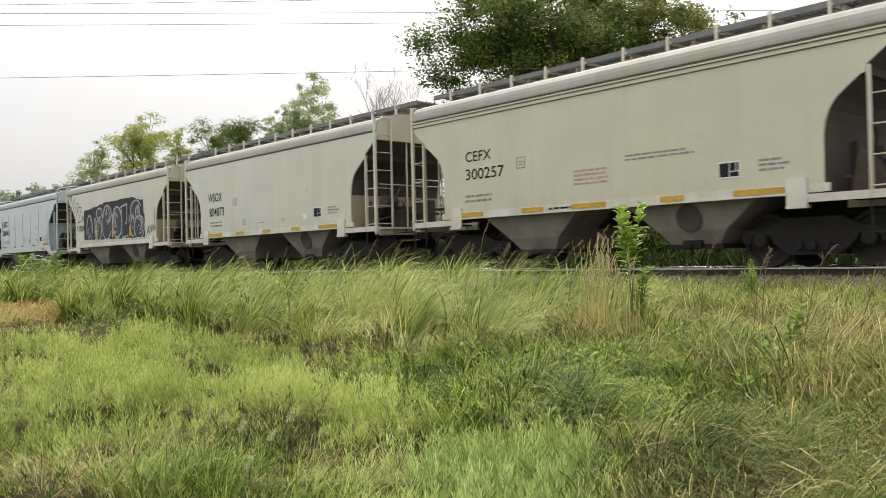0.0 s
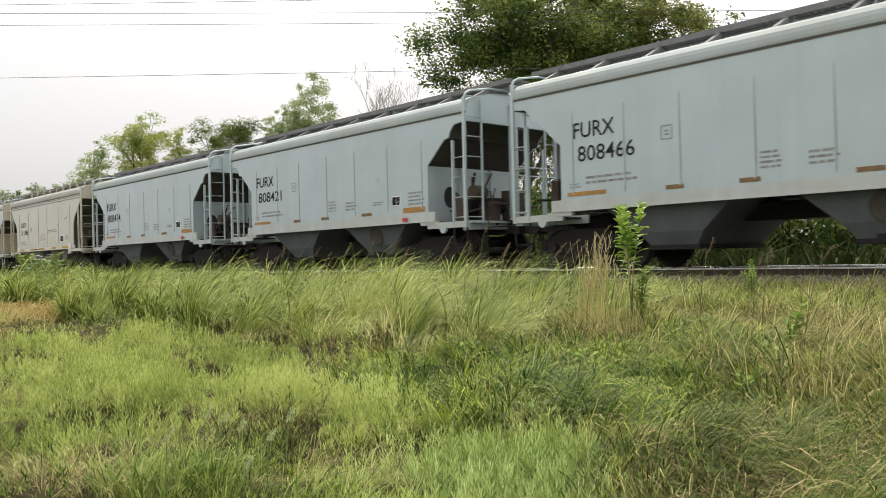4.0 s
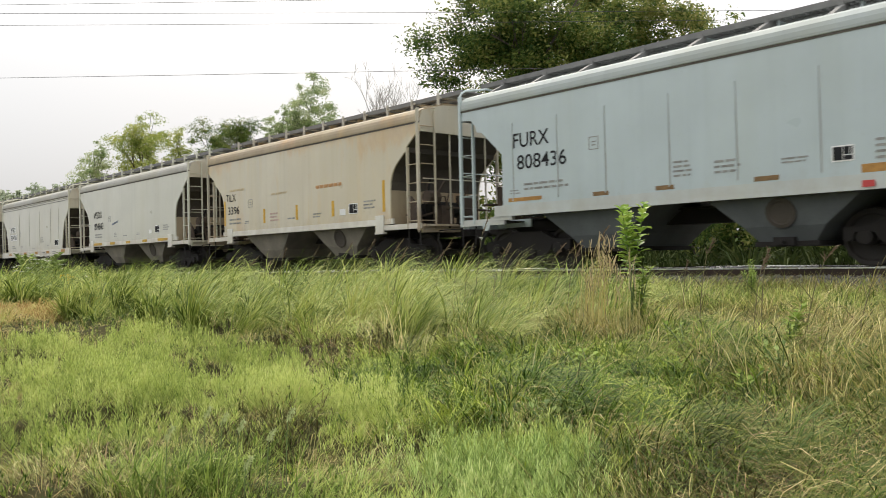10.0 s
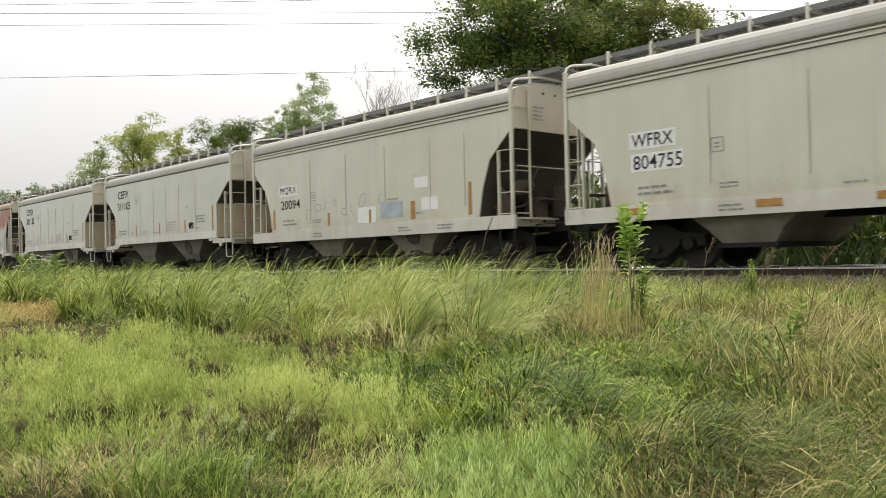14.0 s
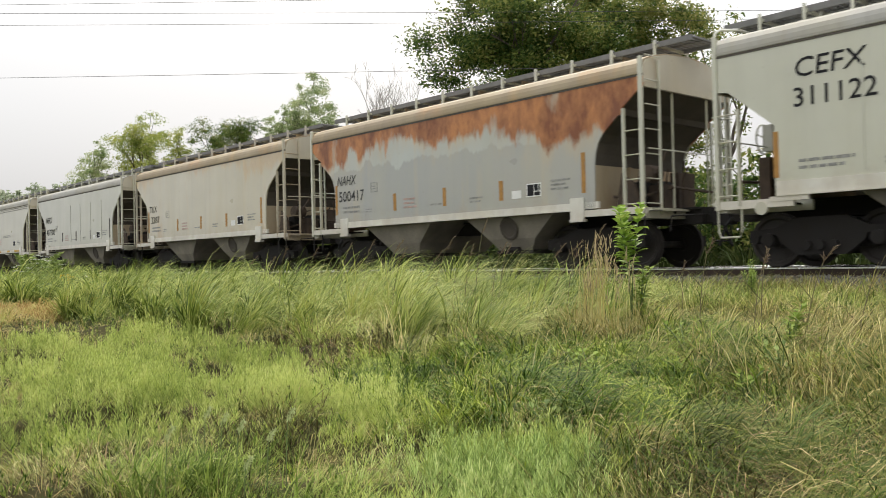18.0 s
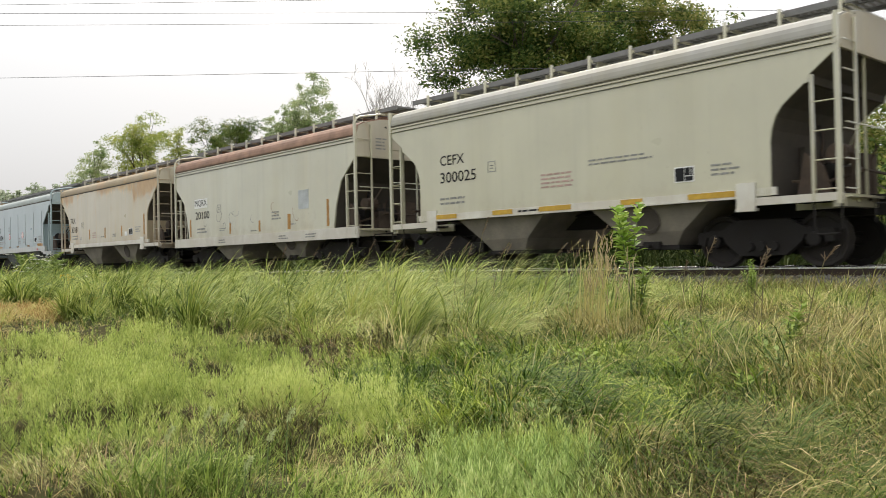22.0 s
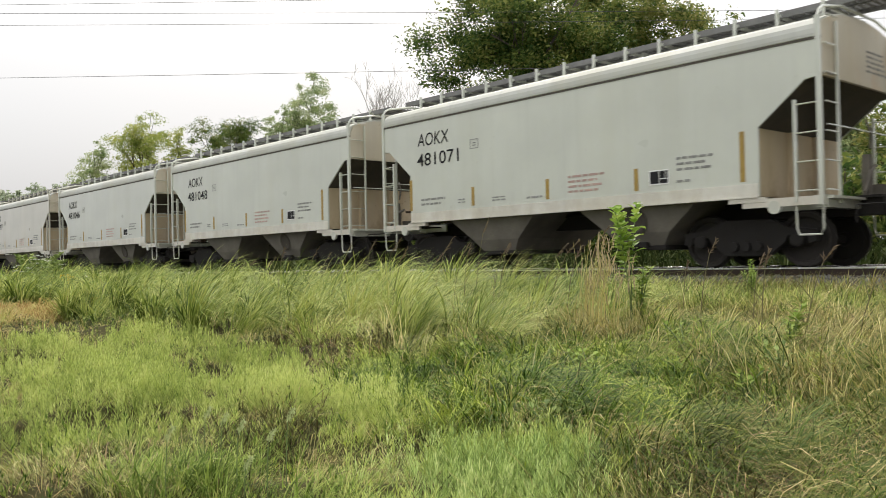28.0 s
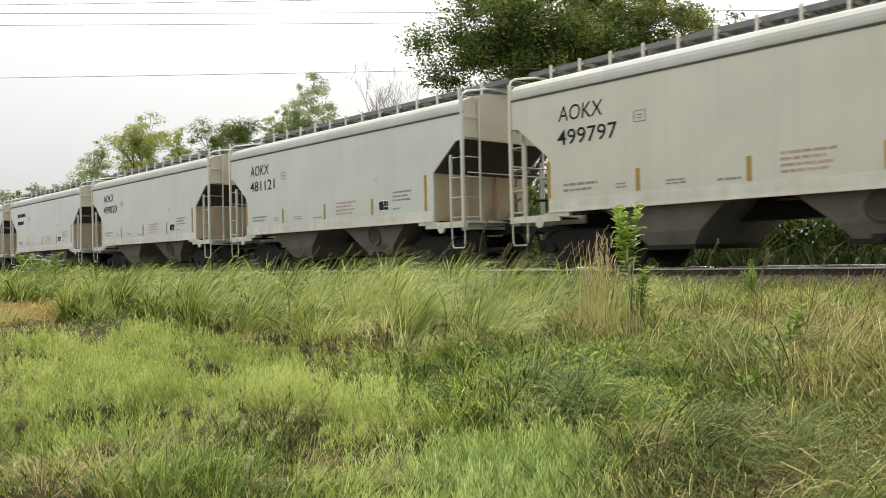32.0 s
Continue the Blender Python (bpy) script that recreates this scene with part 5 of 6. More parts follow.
G_DRY = blade_mat("dry_grass", [(0.036, 0.027, 0.011), (0.106, 0.074, 0.031), (0.219, 0.162, 0.072), (0.422, 0.298, 0.158), (0.138, 0.145, 0.042), (0.064, 0.081, 0.022)], 2.1)
G_TANGLE = blade_mat("deep_green_blades", [(0.045, 0.085, 0.016), (0.085, 0.14, 0.027), (0.14, 0.2, 0.04), (0.24, 0.27, 0.07)], 1.5)
G_SHADY = blade_mat("shade_darkened_weeds", [(0.03, 0.045, 0.014), (0.05, 0.075, 0.022), (0.075, 0.105, 0.032), (0.11, 0.13, 0.045)], 2.0)
G_BRUSH_SHADE = blade_mat("brush_and_gap_shade", [(0.03, 0.027, 0.011), (0.081, 0.073, 0.026), (0.163, 0.156, 0.052), (0.279, 0.27, 0.088)], 2.0)
G_BANK = blade_mat("seeding_bank_grass", [(0.041, 0.052, 0.013), (0.126, 0.145, 0.036), (0.243, 0.258, 0.068), (0.358, 0.328, 0.102), (0.506, 0.394, 0.181), (0.19, 0.168, 0.058)], 1.3)
G_STRAW = blade_mat("straw", [(0.53, 0.468, 0.189), (0.742, 0.655, 0.292), (0.869, 0.79, 0.413)], 1.5)
G_ORANGE = blade_mat("rusty_dead_grass", [(0.363, 0.242, 0.083), (0.543, 0.394, 0.158), (0.554, 0.484, 0.186), (0.363, 0.383, 0.103)], 1.6)
G_MAT = blade_mat("pale_matted_straw", [(0.2, 0.19, 0.07), (0.4, 0.37, 0.15), (0.58, 0.53, 0.25), (0.36, 0.42, 0.13)], 2.0)
STRAW_SPOTS = [(-4.02, 1.13, 0.4, 0.35), (-3.63, 1.29, 0.3, 0.25), (-4.8, 1.44, 0.35, 0.3), (-6.41, 1.74, 0.3, 0.5), (-5.83, 3.98, 0.25, 0.5), (-5.35, 3.3, 0.2, 0.3)]
BRIGHT_SPOTS = [(-3.39, 1.66, 0.26, 0.41), (-2.8, 1.76, 0.19, 0.33), (-3.17, 1.45, 0.18, 0.34), (-4.96, 1.69, 0.19, 0.44), (-4.37, 3.1, 0.21, 0.51)]
PLUME_SPOTS = [(-2.36, 2.39, 0.26, 0.43), (-2.3, 1.99, 0.2, 0.21), (-2.39, 2.65, 0.14, 0.4), (-2.69, 2.54, 0.13, 0.31), (-6.57, 2.34, 0.65, 1.03), (-5.76, 2.87, 0.58, 1.01), (-5.21, 2.28, 0.48, 0.67), (-4.3, 2.8, 0.38, 0.55), (-6.31, 1.77, 0.32, 0.8), (-4.88, 3.58, 0.21, 0.51), (-6.59, 3.61, 0.49, 0.61), (-9.22, 2.55, 0.46, 1.24), (-8.93, 3.12, 0.47, 1.19), (-8.53, 3.69, 0.42, 0.88)]
PALE_SPOTS = [(-2.36, 2.39, 0.26, 0.43), (-2.39, 2.65, 0.14, 0.4), (-2.69, 2.54, 0.13, 0.31)]
# The last two spots stand in for shaded gaps between the tussocks.
BRUSH_SHADE_SPOTS = [(-3.87, 2.2, 0.11, 0.18), (-3.73, 2.37, 0.09, 0.18), (-7.55, 4.5, 0.2, 0.35), (-6.4, 4.93, 0.1, 0.25)]
DARK_SPOTS = [(-4.77, 3.79, 0.29, 0.82), (-4.5, 4.57, 0.35, 0.88), (-3.36, 4.0, 0.31, 0.58), (-3.4, 5.02, 0.35, 0.73), (-3.59, 3.4, 0.19, 0.4), (-3.81, 6.21, 0.28, 0.91), (-2.99, 4.01, 0.26, 0.45), (-4.24, 5.41, 0.37, 0.82)]
DRY_SPOTS = [(-3.82, 1.13, 0.27, 0.46), (-4.66, 1.31, 0.18, 0.36), (-7.1, 4.65, 0.34, 2.01), (-1.72, 3.08, 0.44, 0.57), (-2.08, 2.91, 0.21, 0.55), (-2.91, 6.62, 0.45, 1.31), (-2.21, 4.13, 0.38, 0.55), (-8.0, 2.35, 0.16, 0.78), (-1.81, 4.22, 0.25, 0.54)]
ORANGE_SPOTS = [(-17.17, 4.67, 0.49, 3.51), (-15.51, 3.95, 0.39, 3.3)]


def hummocks(x, y):
    """Clumps of half a metre to a metre, 0 to 1."""
    v = np.sin(x * 5.1 + 1.7 * np.sin(y * 2.3)) * np.sin(y * 5.7 + 1.9 * np.sin(x * 1.9)) + 0.6 * np.sin(x * 9.7 - y * 7.9 + 2 * np.sin(x * 3.1))
    u = np.clip(0.5 + 0.55 * v, 0.0, 1.0)
    return u * u * (3 - 2 * u)


def tufts(name, label, cx, cy, k, height, radius, width, mat, fan=0.6, common=0.3, droop=0.7, wind=(0.25, -0.05), seed=1, segs=3, category="grass", lay=0.55):
    """Bunches of k blades that fan out of one root, lean together and bend over."""
    r = np.random.RandomState(seed)
    m = len(cx)
    n = m * k
    idx = np.repeat(np.arange(m), k)
    hh = height[idx] * r.uniform(0.5, 1.12, n)
    a = r.uniform(0, 2 * np.pi, n)
    dx, dy = np.cos(a), np.sin(a)
    rad = radius[idx] * np.sqrt(r.uniform(0, 1, n))
    x, y = cx[idx] + dx * rad, cy[idx] + dy * rad
    z = np.interp(y, BANK_Y, BANK_H) + mounds(x, y) - 0.03
    ca = 2.6 * np.sin(cx * 0.9 + 0.7 * cy) + 2.2 * np.sin(cy * 1.3 - 0.4 * cx + 1.0) + r.normal(0, 0.6, m)
    cl = r.gamma(2.0, common / 2, m)
    lx = dx * 0.6 + (np.cos(ca) * cl)[idx] + wind[0] * r.uniform(0.3, 1.5, n)
    ly = dy * 0.6 + (np.sin(ca) * cl)[idx] + wind[1] * r.uniform(0.3, 1.5, n)
    way = np.arctan2(ly, lx)
    bend = np.minimum(2.6, r.gamma(5.0, fan / 5.0, n) + 0.8 * droop)
    root = r.uniform(0.0, lay, n) * np.minimum(1.2, fan)
    b = way + np.pi / 2 + r.normal(0, 0.5, n)
    w = width[idx] * (0.5 + 1.2 * r.uniform(0, 1, n) ** 2)
    wx, wy = np.cos(b) * w / 2, np.sin(b) * w / 2
    rows = []
    px, py, pz = x, y, z
    for q in range(segs + 1):
        if q:
            th = root + bend * ((q - 0.5) / segs) ** 1.25
            px, py, pz = px + np.cos(way) * np.sin(th) * hh / segs, py + np.sin(way) * np.sin(th) * hh / segs, pz + np.cos(th) * hh / segs
        t = (0.75, 1.0, 0.85, 0.6, 0.45)[q] if q < 5 else 0.3
        if q < segs:
            rows.append(np.stack([px - wx * t, py - wy * t, pz], 1))
            rows.append(np.stack([px + wx * t, py + wy * t, pz + w * 0.15], 1))
        else:
            rows.append(np.stack([px, py, pz], 1))
    v = np.stack(rows, 1)
    c = v.shape[1]
    base = (np.arange(n) * c)[:, None]
    quads = np.concatenate([base + np.array([[2 * q, 2 * q + 1, 2 * q + 3, 2 * q + 2]]) for q in range(segs - 1)])
    tris = base + np.array([[2 * segs - 2, 2 * segs - 1, 2 * segs]])
    me = numpy_mesh(name, v.reshape(-1, 3), [quads, tris])
    return tagged(part(name, me, mat), label, category, kind="stuff")


def tussocks(name, label, cx, cy, k, height, radius, width, mat, seed):
    """Dense bunches of long blades: upright at the root, bent over downwind towards the tips."""
    return tufts(name, label, cx, cy, k, height, radius, width, mat, 1.15, 0.22, 0.75, (0.5, 0.5), seed=seed, segs=4, lay=0.5)


def plumes(name, label, cx, cy, k, height, leaf, width, mat, seed, category="plant"):
    """Soft feathery plants: many short narrow leaves up a thin stem."""
    r = np.random.RandomState(seed)
    m = len(cx)
    n = m * k
    idx = np.repeat(np.arange(m), k)
    la = r.uniform(0, 2 * np.pi, m)
    lm = r.gamma(2.0, 0.1, m)
    s = r.uniform(0.12, 1.0, n)
    hh = height[idx]
    x = cx[idx] + np.cos(la)[idx] * lm[idx] * hh * s ** 1.5
    y = cy[idx] + np.sin(la)[idx] * lm[idx] * hh * s ** 1.5
    z = np.interp(cy[idx], BANK_Y, BANK_H) + mounds(cx, cy)[idx] + hh * s
    a = r.uniform(0, 2 * np.pi, n)
    l = leaf * r.uniform(0.6, 1.3, n) * (1.25 - 0.7 * s)
    out = 0.75 * (1.1 - 0.5 * s)
    ex, ey, ez = np.cos(a) * out * l, np.sin(a) * out * l, l * r.uniform(0.45, 1.05, n)
    w = width[idx] * r.uniform(0.6, 1.4, n) / 2
    sx, sy = -np.sin(a) * w, np.cos(a) * w
    v = np.stack([np.stack([x, y, z], 1), np.stack([x + ex * 0.55 - sx, y + ey * 0.55 - sy, z + ez * 0.5], 1),
                  np.stack([x + ex, y + ey, z + ez], 1), np.stack([x + ex * 0.55 + sx, y + ey * 0.55 + sy, z + ez * 0.5], 1)], 1)
    me = numpy_mesh(name, v.reshape(-1, 3), [np.arange(n * 4).reshape(-1, 4)])
    return tagged(part(name, me, mat), label, category, kind="stuff")


def make_grass():
    r = np.random.RandomState(21)

    def width(x, y, near=0.0018, grow=0.0006):
        return np.clip(near + np.hypot(x, y) * grow, 0.0025, 0.024)

    def hidden(x, y):
        """Behind the tall grass."""
        return (y > 6.2) & (x < -6.5)

    x, y = wedge_points(25000, 1.6, 44.0, 1.55, 3)
    keep = r.uniform(0, 1, len(x)) > 0.75 * near_any(x, y, BRIGHT_SPOTS) + 0.65 * near_any(x, y, PLUME_SPOTS) + 0.45 * near_any(x, y, DRY_SPOTS) + 0.6 * near_any(x, y, DARK_SPOTS) + 0.6 * near_any(x, y, BRUSH_SHADE_SPOTS) + 0.8 * near_any(x, y, ORANGE_SPOTS)
    keep &= r.uniform(0, 1, len(x)) < 0.4 + hummocks(x, y)
    keep &= ~hidden(x, y)
    x, y = x[keep], y[keep]
    h = (0.08 + 0.24 * hummocks(x, y) + 0.05 * lumps(x, y)) * r.uniform(0.6, 1.3, len(x)) * np.interp(y, [0, 4, 8], [0.8, 1.0, 1.2])
    tufts("meadow_grass", "mixed green and yellowing meadow grass", x, y, 20, h, r.uniform(0.02, 0.1, len(x)), width(x, y), G_MEADOW, 1.4, 0.8, 0.7, seed=4, segs=2, lay=0.9)

    x, y = wedge_points(30000, 1.7, 17.0, 1.4, 5, 8, 75)
    keep = r.uniform(0, 1, len(x)) < 0.55 * near_any(x, y, BRIGHT_SPOTS) * (0.2 + hummocks(x, y))
    x, y = x[keep], y[keep]
    h = (0.1 + 0.15 * hummocks(x, y)) * r.uniform(0.7, 1.3, len(x))
    tufts("fresh_grass", "bright soft green grass", x, y, 18, h, r.uniform(0.02, 0.08, len(x)), width(x, y, 0.0025, 0.0006), G_FRESH, 0.9, 0.4, 0.4, seed=6)

    x, y = wedge_points(52000, 1.7, 12.0, 1.4, 25, 8, 80)
    keep = r.uniform(0, 1, len(x)) < 0.85 * near_any(x, y, PLUME_SPOTS) * (0.1 + hummocks(x * 0.8, y * 0.8)) * (1 - near_any(x, y, BRUSH_SHADE_SPOTS))
    x, y = x[keep], y[keep]
    h = (0.05 + 0.2 * hummocks(x * 0.8, y * 0.8)) * r.uniform(0.75, 1.25, len(x))
    plumes("feathery_weeds", "soft feathery bright green weeds", x, y, 32, h, 0.065, width(x, y, 0.0016, 0.0005), G_BRIGHT, 26)

    x, y = wedge_points(30000, 1.7, 5.0, 1.2, 47, 30, 70)
    keep = r.uniform(0, 1, len(x)) < 0.26 * near_any(x, y, PALE_SPOTS) ** 1.5
    x, y = x[keep], y[keep]
    plumes("feathery_weeds", "pale feathery green weeds", x, y, 34, r.uniform(0.12, 0.26, len(x)), 0.07, width(x, y, 0.0018, 0.0005), G_PALE, 48)

    x, y = wedge_points(26000, 1.8, 14.0, 1.35, 27, 10, 82)
    keep = r.uniform(0, 1, len(x)) < 0.04 + 0.06 * near_any(x, y, DARK_SPOTS)
    x, y = x[keep], y[keep]
    h = (0.08 + 0.18 * hummocks(x, y)) * r.uniform(0.6, 1.3, len(x))
    plumes("low_weeds", "low leafy green weeds between the grass", x, y, 14, h, 0.045, width(x, y, 0.004, 0.0005), G_DARK, 28)

    x, y = wedge_points(20000, 2.4, 11.0, 1.2, 7)
    keep = r.uniform(0, 1, len(x)) < 0.95 * near_any(x, y, DARK_SPOTS) * (0.3 + hummocks(x, y))
    x, y = x[keep], y[keep]
    tufts("dark_grass", "lush dark green glossy grass", x, y, 26, r.uniform(0.25, 0.52, len(x)), r.uniform(0.03, 0.12, len(x)), width(x, y, 0.003, 0.0006), G_DARK, 1.7, 0.8, 0.9, seed=8, segs=4, lay=0.7)

    x, y = wedge_points(22000, 1.8, 16.0, 1.35, 9, 10, 82)
    keep = r.uniform(0, 1, len(x)) < (0.04 + 0.5 * near_any(x, y, DRY_SPOTS) * (0.3 + hummocks(x, y))) * (1 - near_any(x, y, PLUME_SPOTS))
    keep &= ~hidden(x, y)
    x, y = x[keep], y[keep]
    h = r.uniform(0.2, 0.48, len(x)) * np.interp(y, [1.0, 2.2], [0.5, 1.0])
    tufts("dry_grass", "tangled dry tan grass", x, y, 18, h, r.uniform(0.03, 0.13, len(x)), width(x, y, 0.0018, 0.0005), G_DRY, 1.8, 1.0, 0.9, seed=10, segs=4, lay=1.0)
    x, y = wedge_points(20000, 1.8, 8.0, 1.35, 35, 8, 50)
    keep = r.uniform(0, 1, len(x)) < 0.3 * near_any(x, y, STRAW_SPOTS) * (0.3 + hummocks(x, y))
    x, y = x[keep], y[keep]
    tufts("straw_mat", "pale matted straw in the grass", x, y, 14, r.uniform(0.12, 0.3, len(x)), r.uniform(0.03, 0.12, len(x)), width(x, y, 0.0022, 0.0005), G_MAT, 1.8, 1.0, 0.9, seed=36, lay=1.0)
    x, y = wedge_points(7600, 1.8, 12.0, 1.35, 31, 42, 82)
    keep = r.uniform(0, 1, len(x)) < (0.1 + 0.5 * hummocks(x * 0.9, y * 0.9)) * (1 - near_any(x, y, PLUME_SPOTS)) * (1 - 0.7 * near_any(x, y, DARK_SPOTS))
    x, y = x[keep], y[keep]
    tufts("green_tangle", "tangled olive green grass", x, y, 18, r.uniform(0.25, 0.55, len(x)), r.uniform(0.03, 0.12, len(x)), width(x, y, 0.0022, 0.00055), G_MEADOW, 1.8, 1.0, 0.9, seed=32, segs=4, lay=0.9)

    x, y = wedge_points(14000, 10.0, 30.0, 1.2, 19, 8, 30)
    keep = r.uniform(0, 1, len(x)) < near_any(x, y, ORANGE_SPOTS)
    x, y = x[keep], y[keep]
    tufts("dead_grass", "rusty orange dead grass", x, y, 20, r.uniform(0.22, 0.45, len(x)), r.uniform(0.06, 0.18, len(x)), width(x, y), G_ORANGE, 1.2, 0.7, 0.9, seed=20, segs=2)

    # the same field beside and behind the standpoint
    a, q = r.uniform(0, 2 * np.pi, 5200), 1.5 + 16.5 * r.uniform(0, 1, 5200) ** 0.7
    x, y = -q * np.cos(a), q * np.sin(a)
    keep = ((a > np.radians(80)) | (a < np.radians(9))) & (y < 10.5) & (r.uniform(0, 1, len(x)) < 0.4 + hummocks(x, y))
    x, y = x[keep], y[keep]
    tufts("field_grass", "mixed green and yellowing field grass", x, y, 12, r.uniform(0.15, 0.4, len(x)), r.uniform(0.05, 0.2, len(x)), np.full(len(x), 0.016), G_MEADOW, 1.4, 0.8, 0.7, seed=60, segs=2, lay=0.9)
    # tall grass along the foot of the bank: low filling, then big tussocks blown over by the wind
    cx, cy = wedge_points(9000, 6.0, 46.0, 1.2, 11, 9, 58)
    keep = (cy > 4.9 + 0.7 * lumps(cx, cy)) & (cx < -5.7) & (cy < 10.4) & (near_any(cx, cy, ORANGE_SPOTS) < 0.3)
    cx, cy = cx[keep][:1100], cy[keep][:1100]
    h = r.uniform(0.3, 0.62, len(cx)) * (0.6 + 0.6 * hummocks(cx * 0.5, cy * 0.5))
    tufts("tall_grass", "tall green grass on the bank", cx, cy, 34, h, r.uniform(0.05, 0.22, len(cx)), width(cx, cy, 0.0015, 0.0006), G_TALL, 1.5, 0.5, 0.7, (0.35, 0.35), seed=12, lay=0.8)
    gx, gy = np.meshgrid(np.arange(-34.0, -5.6, 0.78), np.arange(5.1, 10.3, 0.66))
    cx, cy = gx.ravel() + r.normal(0, 0.24, gx.size), gy.ravel() + r.normal(0, 0.2, gx.size)
    keep = (cy > 4.75 + 0.25 * np.sin(cx * 1.3)) & (near_any(cx, cy, ORANGE_SPOTS) < 0.3) & (near_any(cx, cy, BRUSH_SHADE_SPOTS) < 0.35) & (r.uniform(0, 1, len(cx)) < 0.74) & (np.degrees(np.arctan2(cy, -cx)) < 55)
    cx, cy = cx[keep], cy[keep]
    h = (1.42 - np.interp(cy, BANK_Y, BANK_H)) * r.uniform(0.68, 1.1, len(cx)) * np.interp(cx, [-9.0, -6.5], [1.0, 0.8])
    tussocks("grass_tussocks", "tall arching grass tussocks blown over by the wind", cx, cy, 210, h, r.uniform(0.1, 0.24, len(cx)), width(cx, cy, 0.002, 0.00075), G_TALL, 62)

    # thinner grass and seed stalks on the right of the bank
    x, y = wedge_points(2200, 5.0, 15.0, 1.0, 13, 42, 84)
    keep = (y > 4.8) & (x > -9.0) & (r.uniform(0, 1, len(x)) > 0.6 * near_any(x, y, DARK_SPOTS))
    x, y = x[keep], y[keep]
    h = (0.76 - np.interp(y, BANK_Y, BANK_H)) * r.uniform(0.45, 1.0, len(x)) * (0.65 + 0.5 * hummocks(x * 0.6, y * 0.6))
    tufts("bank_grass", "pale seeding grass on the railway bank", x, y, 36, h, r.uniform(0.04, 0.16, len(x)), width(x, y, 0.0016, 0.00045), G_BANK, 1.6, 0.7, 0.8, seed=14, segs=3, lay=0.8)
    x, y = wedge_points(520, 4.5, 15.0, 1.0, 15, 36, 84)
    keep = (y > 4.4) & (x > -10.0) & (r.uniform(0, 1, len(x)) > near_any(x, y, DARK_SPOTS))
    x, y = x[keep], y[keep]
    h = (0.85 - np.interp(y, BANK_Y, BANK_H)) * r.uniform(0.4, 0.95, len(x))
    tufts("straw_stalks", "thin straw-coloured seed stalks", x, y, 8, h, r.uniform(0.03, 0.15, len(x)), width(x, y, 0.0015, 0.0004), G_STRAW, 0.6, 0.5, 0.4, seed=16)

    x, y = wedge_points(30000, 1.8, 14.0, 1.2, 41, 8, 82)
    keep = r.uniform(0, 1, len(x)) < 0.7 * near_any(x, y, BRUSH_SHADE_SPOTS)
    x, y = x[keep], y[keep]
    plumes("brush_and_gaps", "dark brown weeds, some standing in for shade between tussocks", x, y, 22, r.uniform(0.08, 0.24, len(x)), 0.06, width(x, y, 0.003, 0.0006), G_BRUSH_SHADE, 42)

    # verge at the foot of the ballast
    x, y = r.uniform(-16, 5, 2100), r.uniform(9.0, 11.35, 2100)
    tufts("verge_grass", "matted grass at the foot of the ballast", x, y, 18, r.uniform(0.28, 0.56, len(x)) * np.interp(y, [9, 10.6, 11.4], [1.1, 1.05, 0.8]) * np.interp(x, [-16, -9, -5], [1.6, 1.4, 1.0]), r.uniform(0.08, 0.25, len(x)), width(x, y, 0.002, 0.0005), G_TALL, 1.2, 0.9, 0.6, seed=44, segs=2)

    x, y = r.uniform(-10, 4, 1000), 10.6 + 2.0 * r.uniform(0, 1, 1000) ** 1.4
    z = np.interp(y, [10.6, 12.6], [0.5, 0.34])
    tufts("shoulder_weeds", "sparse weeds on the ballast shoulder", x, y, 12, z * r.uniform(0.6, 1.2, len(x)), r.uniform(0.05, 0.2, len(x)), width(x, y, 0.002, 0.0005), G_BANK, 1.0, 0.7, 0.5, seed=46, segs=3)
    x, y = r.uniform(-60, -15, 1000), r.uniform(9.6, 11.3, 1000)
    tufts("verge_grass", "matted grass at the foot of the ballast", x, y, 14, r.uniform(0.55, 1.0, len(x)), r.uniform(0.1, 0.35, len(x)), np.full(len(x), 0.014), G_TALL, 1.2, 0.9, 0.6, seed=45, segs=2)

    # green blades grown through the dry grass
    q = np.random.RandomState(91)
    x, y = wedge_points(6000, 1.8, 7.0, 1.35, 92, 46, 82)
    keep = q.uniform(0, 1, len(x)) < (0.2 + 0.5 * hummocks(x * 0.9, y * 0.9)) * (1 - near_any(x, y, PLUME_SPOTS)) * (1 - 0.7 * near_any(x, y, DARK_SPOTS))
    x, y = x[keep], y[keep]
    tufts("green_tangle", "tangled deep green grass", x, y, 16, q.uniform(0.22, 0.5, len(x)), q.uniform(0.03, 0.12, len(x)), width(x, y, 0.0022, 0.00055), G_TANGLE, 1.8, 1.0, 0.9, seed=93, segs=4, lay=0.9)

    # rough weeds behind the railway, the shade there put into their green
    x, y = r.uniform(-75, 22, 1500), r.uniform(22.8, 24.6, 1500)
    tufts("far_weeds", "tall rough weeds coloured for the shade behind the railway", x, y, 14, r.uniform(1.3, 2.5, len(x)), r.uniform(0.1, 0.4, len(x)), np.full(len(x), 0.07), G_SHADY, 0.6, 0.4, 0.4, seed=38, segs=2)
    x = r.uniform(-85, 16, 2800)
    y = r.uniform(18.9, 22.2, 2800)
    tufts("far_weeds", "rough weeds coloured for the shade behind the railway", x, y, 14, r.uniform(0.6, 1.7, len(x)), r.uniform(0.1, 0.35, len(x)), np.full(len(x), 0.055), G_SHADY, 0.9, 0.4, 0.6, seed=34, segs=2)


